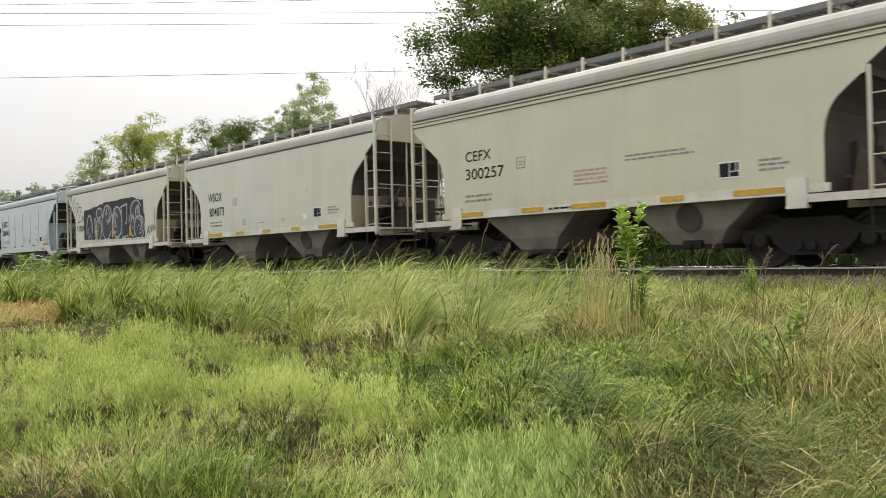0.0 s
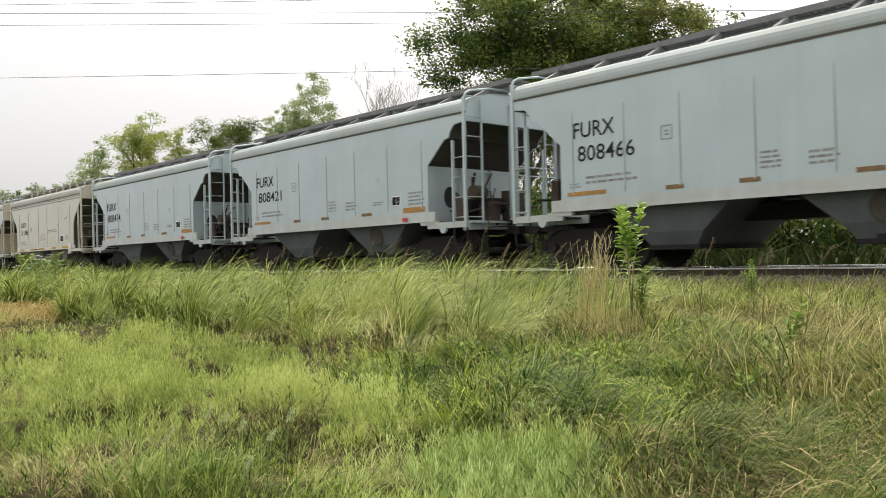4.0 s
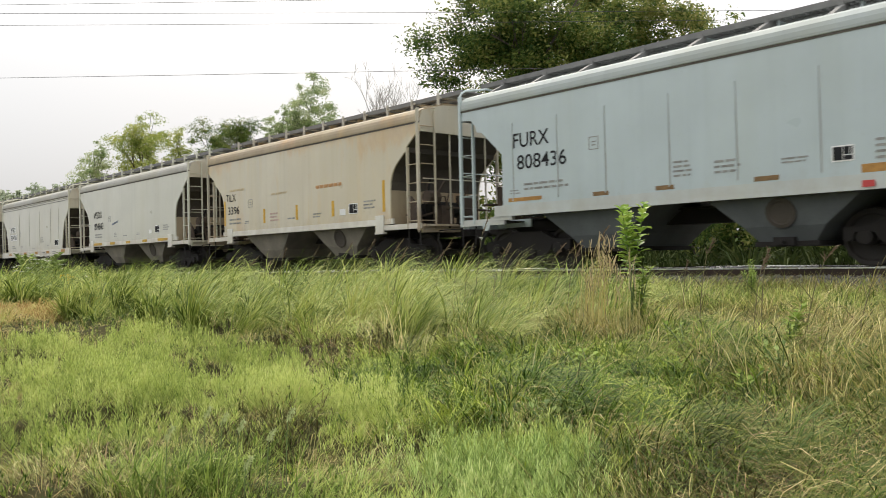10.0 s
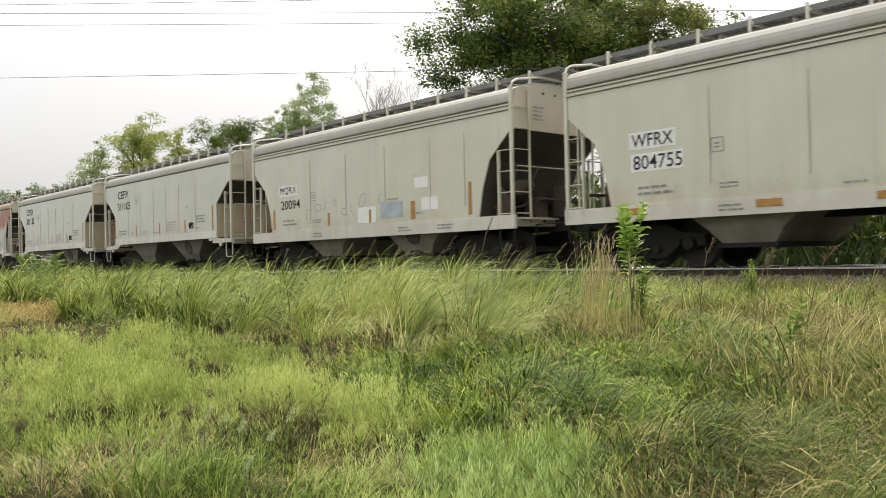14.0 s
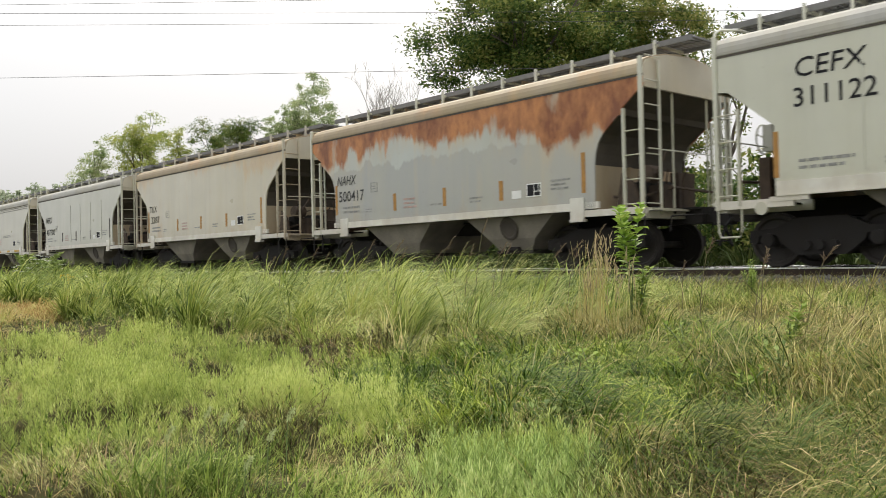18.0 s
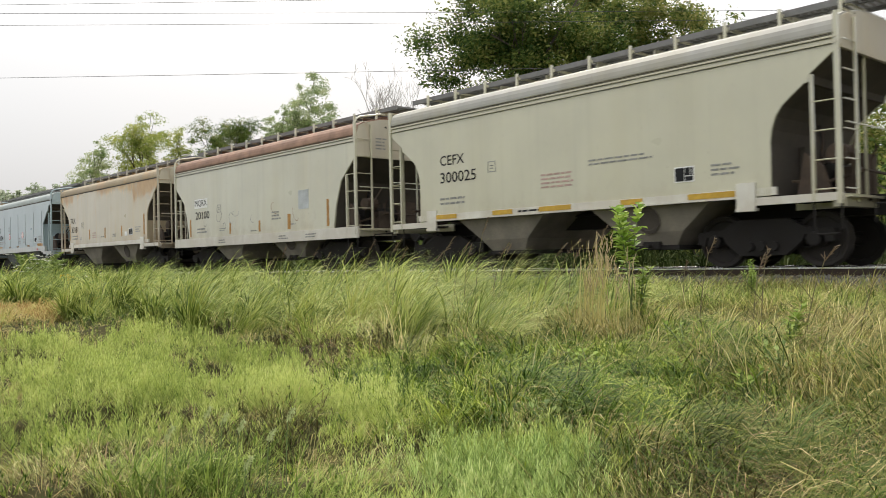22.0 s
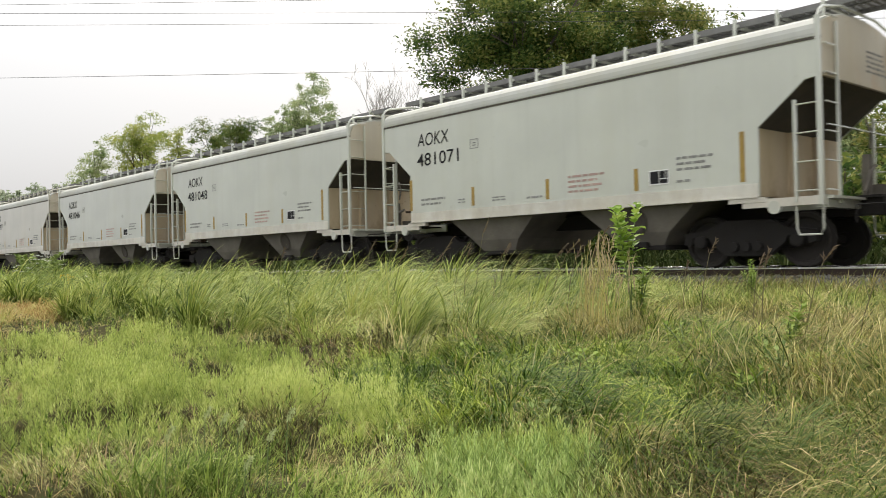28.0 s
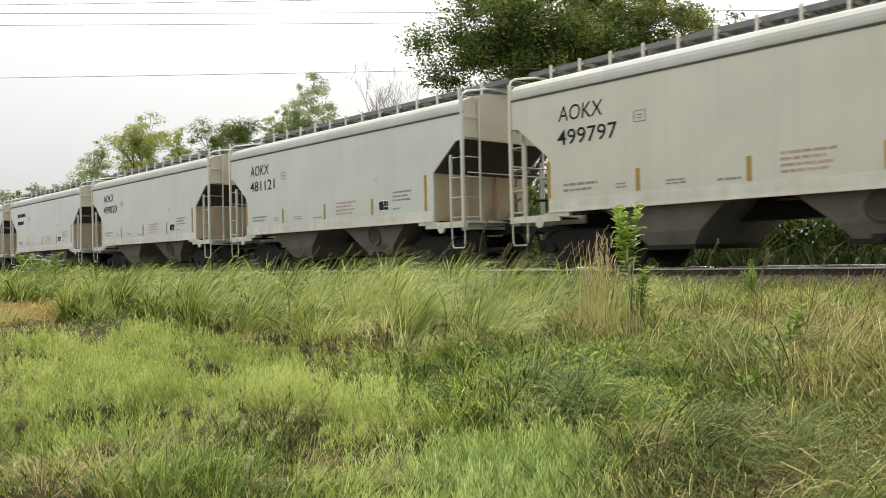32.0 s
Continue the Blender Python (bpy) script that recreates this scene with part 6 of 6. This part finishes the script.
# ---------------------------------------------------------------- single plants before the railway
def leaf_verts(base, along, up, length, width):
    """A pointed leaf of eight triangles, folded along its rib."""
    side = along.cross(up).normalized()
    out = [base]
    for t, k in ((0.3, 0.8), (0.6, 1.0), (0.85, 0.55)):
        c = base + along * (length * t) - up * (length * 0.25 * t * t)
        out += [c - side * (width / 2 * k) + up * (width * 0.12), c, c + side * (width / 2 * k) + up * (width * 0.12)]
    out.append(base + along * length - up * (length * 0.3))
    faces = [(0, 2, 1), (0, 3, 2), (1, 2, 5, 4), (2, 3, 6, 5), (4, 5, 8, 7), (5, 6, 9, 8), (7, 8, 10), (8, 9, 10)]
    return out, faces


def leafy_plant(name, label, x, y, height, leaves, leaf_len, mat, stem_mat, seed, bushy=0.18, stems=1, category="plant", start=0.18, broad=0.48):
    rnd = random.Random(seed)
    top = new(name)
    top.location = (x, y, ground_height(x, y) - 0.02)
    tagged(top, label, category)
    sf, lv, lf = Form(), [], []
    for s in range(stems):
        a = rnd.uniform(0, 6.28)
        lean = Vector((math.cos(a), math.sin(a), 0)) * rnd.uniform(0.02, bushy)
        h = height * rnd.uniform(0.75, 1.0) if s else height
        pts = [Vector((0, 0, 0)) + lean * (t * t) * h * 2 + Vector((0, 0, h * t)) for t in (0, 0.25, 0.5, 0.75, 1.0)]
        sf.tube(pts, 0.009, 6, 0.4)
        for i in range(leaves):
            t = start + (1 - start) * (i + rnd.random()) / leaves
            j = min(3, int(t * 4))
            p = pts[j].lerp(pts[j + 1], t * 4 - j)
            a = i * 2.4 + rnd.uniform(-0.5, 0.5)
            tilt = rnd.uniform(0.1, 0.9) + (0.5 if t > 0.85 else 0)
            along = Vector((math.cos(a), math.sin(a), tilt)).normalized()
            up = Vector((0, 0, 1)) - along * along.z
            v, f = leaf_verts(p + along * 0.02, along, up.normalized(), leaf_len * rnd.uniform(0.6, 1.15) * (1 - 0.35 * t), leaf_len * broad)
            n = len(lv)
            lv += v
            lf += [tuple(n + q for q in fa) for fa in f]
    tagged(part("stem", sf.mesh("stem"), stem_mat, top), kind="stuff" if stems > 6 else "")
    tagged(part("foliage", mesh_from("foliage", lv, lf), mat, top), kind="stuff")
    return top


def stalk_tuft(name, label, x, y, height, count, spread, mat, seed):
    rnd = random.Random(seed)
    top = new(name)
    top.location = (x, y, ground_height(x, y) - 0.02)
    tagged(top, label, "grass")
    f, heads = Form(), Form()
    for i in range(count):
        a = rnd.uniform(0, 6.28)
        b = Vector((rnd.gauss(0, spread), rnd.gauss(0, spread), 0))
        h = height * rnd.uniform(0.55, 1.0)
        d = Vector((math.cos(a), math.sin(a), 0)) * rnd.uniform(0.0, 0.22) * h + Vector((0.1 * h, 0, 0))
        p = [b, b + d * 0.25 + Vector((0, 0, h * 0.5)), b + d + Vector((0, 0, h))]
        f.tube(p, 0.0026, 3, 0.5)
        if rnd.random() < 0.6:
            e = p[2]
            for q in range(4):
                g = e - Vector((0, 0, 0.035 * q))
                heads.tube([g, g + Vector((rnd.uniform(-0.03, 0.03), rnd.uniform(-0.03, 0.03), 0.06))], 0.006, 3, 0.3)
    tagged(part("straw", f.mesh("straw"), mat, top), kind="stuff")
    tagged(part("seed", heads.mesh("seed"), G_SEED, top), kind="stuff")
    return top


def seed_stalk(x, y, height, seed):
    """One thin stalk that nods at the tip, with a loose brown panicle and two narrow leaves."""
    rnd = random.Random(seed)
    top = new("seed_stalk")
    top.location = (x, y, ground_height(x, y) - 0.02)
    tagged(top, "thin grass stalk with a brown seed head", "grass", "seed stalks on the bank")
    d = Vector((rnd.uniform(0.0, 0.3), rnd.uniform(0.0, 0.3), 0))
    pts = [Vector((0, 0, height * t)) + d * (t * t) for t in (0, 0.3, 0.6, 0.85)] + [Vector((0, 0, height)) + d * 1.2]
    f = Form().tube(pts, 0.005, 4, 0.5)
    for k in (0.25, 0.5):
        b = Vector((0, 0, height * k)) + d * k * k
        a = rnd.uniform(0, 6.28)
        e = Vector((math.cos(a), math.sin(a), 0))
        f.tube([b, b + e * 0.12 + Vector((0, 0, 0.16)), b + e * 0.28 + Vector((0, 0, 0.14))], 0.004, 3, 0.3)
    part("stalk", f.mesh("stalk"), G_STALK, top)
    f = Form()
    for k in range(16):
        t = k / 15
        b = pts[3].lerp(pts[4], t * 1.0)
        e = Vector((rnd.gauss(0, 0.5) + 0.4, rnd.gauss(0, 0.5) + 0.4, rnd.uniform(0.2, 0.9))).normalized()
        f.tube([b, b + e * rnd.uniform(0.03, 0.075) * (1.1 - 0.6 * t)], 0.0055, 3, 0.4)
    tagged(part("seed_head", f.mesh("seed_head"), G_HUSK, top), kind="stuff")
    return top


SEED_SPOTS = [(-12.46, 7.95, 1.1), (-12.37, 8.14, 1.01), (-11.39, 7.94, 1.11), (-9.86, 7.26, 1.03), (-8.7, 6.67, 1.14), (-7.88, 6.22, 1.01), (-8.33, 7.06, 1.04), (-8.03, 7.0, 1.12), (-7.92, 7.25, 1.0), (-7.61, 7.16, 0.97), (-7.56, 7.31, 1.27), (-7.27, 7.29, 1.0), (-7.56, 7.72, 0.91), (-6.75, 7.62, 0.98), (-6.47, 7.44, 1.02), (-5.88, 7.05, 0.9), (-5.4, 6.78, 1.06), (-6.44, 8.15, 0.97), (-4.16, 6.87, 0.87), (-3.53, 6.64, 0.86), (-3.29, 6.33, 0.82), (-5.16, 8.17, 0.76), (-3.0, 6.46, 0.81), (-2.75, 6.84, 0.9), (-10.67, 6.34, 1.01), (-11.79, 6.65, 0.97), (-13.06, 6.99, 0.99)]
G_STALK = plain("dry_stalk", (0.17, 0.15, 0.07), 0.8)
G_HUSK = plain("brown_husk", (0.15, 0.105, 0.065), 0.9)
G_LEAF = blade_mat("bright_leaf", [(0.15, 0.26, 0.04), (0.28, 0.42, 0.075), (0.46, 0.58, 0.14)], 3.0, 0.4, 0.35)
G_LIME = blade_mat("lime_leaf", [(0.2, 0.3, 0.05), (0.3, 0.4, 0.09), (0.38, 0.46, 0.13)], 3.0)
G_WEED = blade_mat("weed_leaf", [(0.14, 0.2, 0.06), (0.25, 0.33, 0.1), (0.38, 0.45, 0.17)], 3.0)
G_STEM = plain("green_stem", (0.14, 0.2, 0.06), 0.6)
G_SEED = plain("seed_head", (0.5, 0.4, 0.24), 0.9)
G_PETAL = plain("white_petals", (0.75, 0.75, 0.70), 0.8, spread=0.1)
G_YELLOW = plain("yellow_petals", (0.75, 0.5, 0.03), 0.8, spread=0.15)
SWAYING = []


def make_plants():
    SWAYING.append((leafy_plant("sapling", "young leafy green sapling among the grass", -5.37, 7.52, 1.32, 28, 0.165, G_LEAF, G_STEM, 3, 0.12, 5, start=0.55, broad=0.6), 1.6, 1.9))
    leafy_plant("sapling_shoots", "low yellow-green shoots round a sapling", -5.29, 7.57, 0.62, 26, 0.11, G_LIME, G_STEM, 4, 0.22, 6, broad=0.42)
    SWAYING.append((stalk_tuft("dry_stalks", "tuft of tall dry straw stalks", -5.18, 6.59, 1.02, 62, 0.07, G_STRAW, 5), 1.2, 2.3))
    SWAYING.append((stalk_tuft("dry_stalks", "tuft of tall dry straw stalks", -4.98, 6.78, 0.85, 20, 0.12, G_STRAW, 6), 1.4, 2.0))
    for i, (x, y, h) in enumerate(SEED_SPOTS):
        SWAYING.append((seed_stalk(x, y, h, 70 + i), 1.8, 1.7 + 0.13 * (i % 5)))
    leafy_plant("weed", "bushy feathery weed on the bank", -5.2, 9.77, 0.66, 90, 0.055, G_LIME, G_STEM, 7, 0.3, 6)
    leafy_plant("weed", "small lime-green leafy weed", -3.01, 6.3, 0.36, 22, 0.12, G_LIME, G_STEM, 8, 0.15, 2)
    for x, y, h, s in ((-4.28, 4.57, 0.26, 9), (-3.88, 4.81, 0.34, 10), (-3.39, 4.32, 0.3, 11), (-2.81, 3.29, 0.24, 12), (-2.98, 6.18, 0.3, 13), (-2.53, 4.63, 0.24, 14), (-2.44, 4.94, 0.3, 15), (-4.72, 4.54, 0.26, 16), (-3.5, 5.57, 0.3, 17)):
        leafy_plant("weed", "small leafy green weed in the grass", x, y, h, 16, 0.085, G_WEED if s % 3 == 0 else G_LIME, G_STEM, s, 0.35, 3, broad=0.34)
    for x, y, h, s in ((-28.91, 8.27, 1.2, 21), (-27.33, 7.93, 0.95, 22), (-31.22, 9.08, 1.2, 23), (-25.55, 7.7, 0.9, 24)):
        p = leafy_plant("flowering_weed", "leafy weed with flat white flower heads", x, y, h, 80, 0.2, G_WEED, G_STEM, s, 0.5, 14)
        rnd = random.Random(s)
        f = Form()
        for i in range(13):
            c = Vector((rnd.gauss(0, 0.4), rnd.gauss(0, 0.4), h * rnd.uniform(0.55, 1.0)))
            for q in range(7):
                o = c + Vector((rnd.gauss(0, 0.05), rnd.gauss(0, 0.05), rnd.gauss(0, 0.008)))
                f.box(o.x - 0.02, o.x + 0.02, o.y - 0.02, o.y + 0.02, o.z, o.z + 0.012)
        tagged(part("blossom", f.mesh("blossom"), G_PETAL, p, "small white flowers"), kind="stuff")
    p = leafy_plant("goldenrod", "goldenrod with a yellow flower plume", -21.89, 7.02, 0.5, 20, 0.1, G_WEED, G_STEM, 31, 0.2, 3)
    f = Form()
    rnd = random.Random(31)
    for i in range(70):
        f.box(*[c + d for c, d in zip([rnd.gauss(0, 0.16)] * 2 + [rnd.gauss(0, 0.06)] * 2 + [rnd.uniform(0.36, 0.58)] * 2, (-0.015, 0.015) * 3)])
    tagged(part("blossom", f.mesh("blossom"), G_YELLOW, p, "yellow flowers"), kind="stuff")
    rnd = random.Random(41)
    for i, (x, y) in enumerate(((-3.3, 1.67), (-3.05, 1.61), (-2.99, 1.8), (-3.52, 1.7), (-3.17, 1.37), (-2.85, 1.53), (-2.92, 1.67))):
        top = new("foxtail")
        top.location = (x, y, ground_height(x, y))
        tagged(top, "thin stalk with a pale nodding seed head", "grass", "pale seed heads in the grass")
        h = rnd.uniform(0.26, 0.34)
        path = [Vector((0, 0, 0)), Vector((0.005, 0, h * 0.5)), Vector((0.012, 0.004, h * 0.86)), Vector((0.02, 0.01, h * 0.96)), Vector((0.032, 0.02, h))]
        part("stem", Form().tube(path, 0.0022, 4).mesh("stem"), G_STEM, top)
        f = Form()
        for q in range(60):
            b = path[2].lerp(path[4], q / 59)
            d = Vector((rnd.gauss(0, 1), rnd.gauss(0, 1), rnd.gauss(0, 1))).normalized()
            f.tube([b, b + d * 0.016], 0.002, 3, 0.5)
        tagged(part("seed_head", f.mesh("seed_head"), G_HEAD, top), kind="stuff")


G_HEAD = plain("pale_flower_head", (0.5, 0.56, 0.27), 0.9)


# ---------------------------------------------------------------- trees and cables
def limb_paths(height, spread, rnd, levels=3, first=0.3):
    """Tapered limbs: (points, radius at the start, radius at the end), and the tips."""
    out, tips = [], []

    def grow(p, d, length, r, level):
        pts = [p]
        q = p
        dd = d
        for k in range(3):
            dd = (dd + Vector((rnd.gauss(0, 0.14), rnd.gauss(0, 0.14), rnd.gauss(0.05, 0.08)))).normalized()
            q = q + dd * (length / 3)
            pts.append(q)
        out.append((pts, r, 0.55))
        if level == 0:
            tips.append((q, dd))
            tips.append((pts[2], dd))
            return
        for k in range(rnd.choice((3, 4)) if level > 1 else 3):
            a = rnd.uniform(0, 6.28)
            e = Vector((math.cos(a), math.sin(a), rnd.uniform(0.1, 0.9)))
            nd = (dd * 0.8 + e * spread).normalized()
            at = pts[rnd.choice((1, 2, 3, 3))]
            grow(at, nd, length * rnd.uniform(0.55, 0.8), r * 0.5, level - 1)

    grow(Vector((0, 0, 0)), Vector((0, 0, 1)), height * 0.42, height * 0.017 if first else height * 0.013, levels)
    return out, tips


# Offset and depth count from the camera; the trees are fitted to its view.
def tree(name, label, across_view, depth, height, width, leaves, leaf, mat, seed, base=None, droop=0.0, levels=3, low=0.12):
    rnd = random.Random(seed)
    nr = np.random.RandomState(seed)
    p = FWD * depth + RIGHT * (across_view * depth)
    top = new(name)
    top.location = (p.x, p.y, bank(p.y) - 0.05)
    tagged(top, label, "tree")
    paths, tips = limb_paths(height, 0.95 if leaves else 1.3, rnd, levels, 0.3 if leaves else 0.0)
    # fit the limbs into the tree's own size
    zmax = max(t[0].z for t in tips)
    rmax = max(math.hypot(t[0].x, t[0].y) for t in tips)
    kz, kr = height * 0.93 / zmax, width * 0.46 / rmax
    f = Form()
    for pts, r, tp in paths:
        f.tube([Vector((q.x * kr, q.y * kr, q.z * kz)) for q in pts], r if leaves else max(r, 0.011), 5 if r > height * 0.006 else 3, tp)
    part("trunk", f.mesh("trunk"), M_BARK if leaves else M_TWIG, top)
    if leaves:
        c = np.array([(t[0].x * kr, t[0].y * kr, t[0].z * kz) for t in tips])
        c = c[nr.permutation(len(c))[:70]]
        m = 110
        d = nr.normal(0, 1, (m, 3))
        d /= np.linalg.norm(d, axis=1)[:, None]
        mid, half = height * (1 + low) / 2, height * (1 - low) / 2
        wob = 0.8 + 0.25 * np.sin(d[:, 0] * 5 + seed) * np.cos(d[:, 1] * 4 + d[:, 2] * 3)
        egg = d * np.array([width / 2, width / 2, half]) * (nr.uniform(0.2, 1.0, (m, 1)) ** 0.4) * wob[:, None] * 0.94 + np.array([0, 0, mid])
        c = np.concatenate([c[c[:, 2] > height * low], egg])
        pick = nr.randint(0, len(c), leaves)
        size = nr.uniform(0.5, 1.0, len(c))[pick][:, None] * width * 0.1
        o = nr.normal(0, 1, (leaves, 3))
        o /= np.linalg.norm(o, axis=1)[:, None]
        pos = c[pick] + o * size * nr.uniform(0.2, 1.25, (leaves, 1)) * np.array([1.1, 1.1, 0.75])
        pos[:, 2] -= droop * nr.uniform(0, 1, leaves)
        a, b = nr.normal(0, 1, (leaves, 3)), nr.normal(0, 1, (leaves, 3))
        a[:, 2] *= 0.6
        a /= np.linalg.norm(a, axis=1)[:, None]
        b -= a * (a * b).sum(1)[:, None]
        b /= np.linalg.norm(b, axis=1)[:, None]
        s = leaf * nr.uniform(0.55, 1.25, (leaves, 1))
        v = np.stack([pos - a * s, pos + b * s * 0.42, pos + a * s, pos - b * s * 0.42], 1).reshape(-1, 3)
        q = np.arange(leaves * 4).reshape(-1, 4)
        part("crown", numpy_mesh("crown", v, [q]), mat, top)
    return top


T_DARK = blade_mat("dark_tree_leaves", [(0.048, 0.092, 0.023), (0.105, 0.166, 0.041), (0.19, 0.238, 0.058), (0.32, 0.33, 0.096)], 0.5, 0.5, 0.35)
T_OLIVE = blade_mat("olive_tree_leaves", [(0.085, 0.135, 0.034), (0.17, 0.225, 0.056), (0.28, 0.3, 0.08), (0.4, 0.37, 0.13)], 0.5, 0.5, 0.35)
T_YELLOW = blade_mat("yellow_green_leaves", [(0.24, 0.313, 0.066), (0.432, 0.487, 0.121), (0.6, 0.58, 0.187)], 0.4, 0.5, 0.4)
T_PALE = blade_mat("pale_green_leaves", [(0.24, 0.324, 0.138), (0.396, 0.468, 0.225), (0.552, 0.576, 0.325)], 0.4, 0.5, 0.4)
# Haze is put into the leaf colour of the farthest trees.
T_HAZE = blade_mat("haze_paled_leaves", [(0.396, 0.451, 0.322), (0.528, 0.572, 0.437)], 0.3)


def make_trees():
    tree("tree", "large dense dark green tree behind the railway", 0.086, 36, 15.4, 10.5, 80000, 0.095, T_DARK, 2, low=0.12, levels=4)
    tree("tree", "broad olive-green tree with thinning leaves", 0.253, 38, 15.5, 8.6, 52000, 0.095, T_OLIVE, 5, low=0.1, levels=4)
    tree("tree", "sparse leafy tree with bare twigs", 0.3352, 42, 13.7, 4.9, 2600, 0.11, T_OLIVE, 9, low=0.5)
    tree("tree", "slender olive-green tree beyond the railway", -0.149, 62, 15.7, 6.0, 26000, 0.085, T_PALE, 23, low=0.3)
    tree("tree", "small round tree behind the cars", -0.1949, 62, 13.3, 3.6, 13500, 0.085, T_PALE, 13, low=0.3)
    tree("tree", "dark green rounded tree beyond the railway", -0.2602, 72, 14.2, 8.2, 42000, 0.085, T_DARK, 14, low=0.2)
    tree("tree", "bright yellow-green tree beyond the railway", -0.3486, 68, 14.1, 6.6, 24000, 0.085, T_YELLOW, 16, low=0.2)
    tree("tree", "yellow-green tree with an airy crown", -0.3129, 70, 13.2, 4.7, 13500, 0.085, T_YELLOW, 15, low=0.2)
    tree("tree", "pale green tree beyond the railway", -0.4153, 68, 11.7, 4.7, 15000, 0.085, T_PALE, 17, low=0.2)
    tree("tree", "far horizon tree with haze in its pale leaf colour", -0.4941, 130, 15.0, 6.9, 4000, 0.36, T_HAZE, 18, low=0.2)
    tree("tree", "far horizon tree with haze in its pale leaf colour", -0.464, 140, 15.5, 8.5, 4000, 0.36, T_HAZE, 19, low=0.2)
    tree("tree", "far horizon tree with haze in its pale leaf colour", -0.5212, 130, 14.1, 6.4, 3600, 0.36, T_HAZE, 20, low=0.2)
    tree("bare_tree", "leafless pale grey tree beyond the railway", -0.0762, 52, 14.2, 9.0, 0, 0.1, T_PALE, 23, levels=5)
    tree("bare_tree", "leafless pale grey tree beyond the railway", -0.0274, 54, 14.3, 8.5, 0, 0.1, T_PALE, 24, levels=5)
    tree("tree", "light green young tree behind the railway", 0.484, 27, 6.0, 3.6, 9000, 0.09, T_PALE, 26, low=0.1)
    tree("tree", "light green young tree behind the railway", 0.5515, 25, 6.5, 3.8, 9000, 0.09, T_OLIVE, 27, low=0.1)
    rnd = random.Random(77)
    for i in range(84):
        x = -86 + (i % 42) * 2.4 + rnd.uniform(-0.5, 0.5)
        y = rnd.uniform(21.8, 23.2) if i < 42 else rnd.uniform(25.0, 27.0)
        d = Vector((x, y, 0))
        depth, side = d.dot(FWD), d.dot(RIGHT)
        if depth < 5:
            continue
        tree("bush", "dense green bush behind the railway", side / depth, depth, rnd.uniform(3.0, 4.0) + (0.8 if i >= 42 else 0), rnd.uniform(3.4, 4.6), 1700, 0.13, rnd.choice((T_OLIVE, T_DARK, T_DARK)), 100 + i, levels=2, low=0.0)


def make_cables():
    """Four cables set 30 m before the camera to fit its view: (height at the left end, height at the right end, sag).
    """
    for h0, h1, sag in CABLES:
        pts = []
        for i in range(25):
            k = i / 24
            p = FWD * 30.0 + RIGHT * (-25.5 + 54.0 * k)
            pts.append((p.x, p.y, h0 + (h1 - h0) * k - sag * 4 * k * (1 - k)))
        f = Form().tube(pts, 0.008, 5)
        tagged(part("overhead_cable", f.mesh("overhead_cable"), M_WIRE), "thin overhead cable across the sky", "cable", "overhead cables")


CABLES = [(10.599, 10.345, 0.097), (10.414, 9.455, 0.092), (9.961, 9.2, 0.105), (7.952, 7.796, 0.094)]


make_ground()
make_track()
make_grass()
make_plants()
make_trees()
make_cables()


# ---------------------------------------------------------------- what moves
def train_at(t):
    """How far the first car's middle has come along the track."""
    k = (t - 16.0) / 16.0
    return 153.527 + 164.16 * k + 1.93 * k ** 2 + 1.019 * k ** 3 - 0.449 * k ** 4


def motions():
    times = [i * 2.0 for i in range(17)]
    for i, car in enumerate(CARS):
        walk(car, [(t, pose(train_at(t) - i * PITCH, TRACK_Y, RAIL + LIFT)) for t in times])
    turn = [f / 15.0 for f in range(481)]
    start = train_at(0.0)
    lead = {}
    for wheel, x in WHEELSETS:
        if x not in lead:
            walk(wheel, [(t, pose(x, 0, WHEEL_R) @ Matrix.Rotation((train_at(t) - start) / WHEEL_R, 4, "Y")) for t in turn])
            lead[x] = wheel
        else:
            keys = lead[x].animation_data
            wheel.rotation_mode = "QUATERNION"
            wheel.animation_data_create()
            wheel.animation_data.action = keys.action
            wheel.animation_data.action_slot = keys.action_slot
    for plant, amount, period in SWAYING:
        p = plant.location.copy()
        rows, t = [], 0.0
        while t < 32.01:
            rows.append((t, pose(p.x, p.y, p.z, 0.3 * amount * math.sin(2.1 * t), amount * math.sin(2 * math.pi * t / period) + 0.4 * amount * math.sin(1.3 * t), 0)))
            t += 0.4
        walk(plant, rows)


motions()
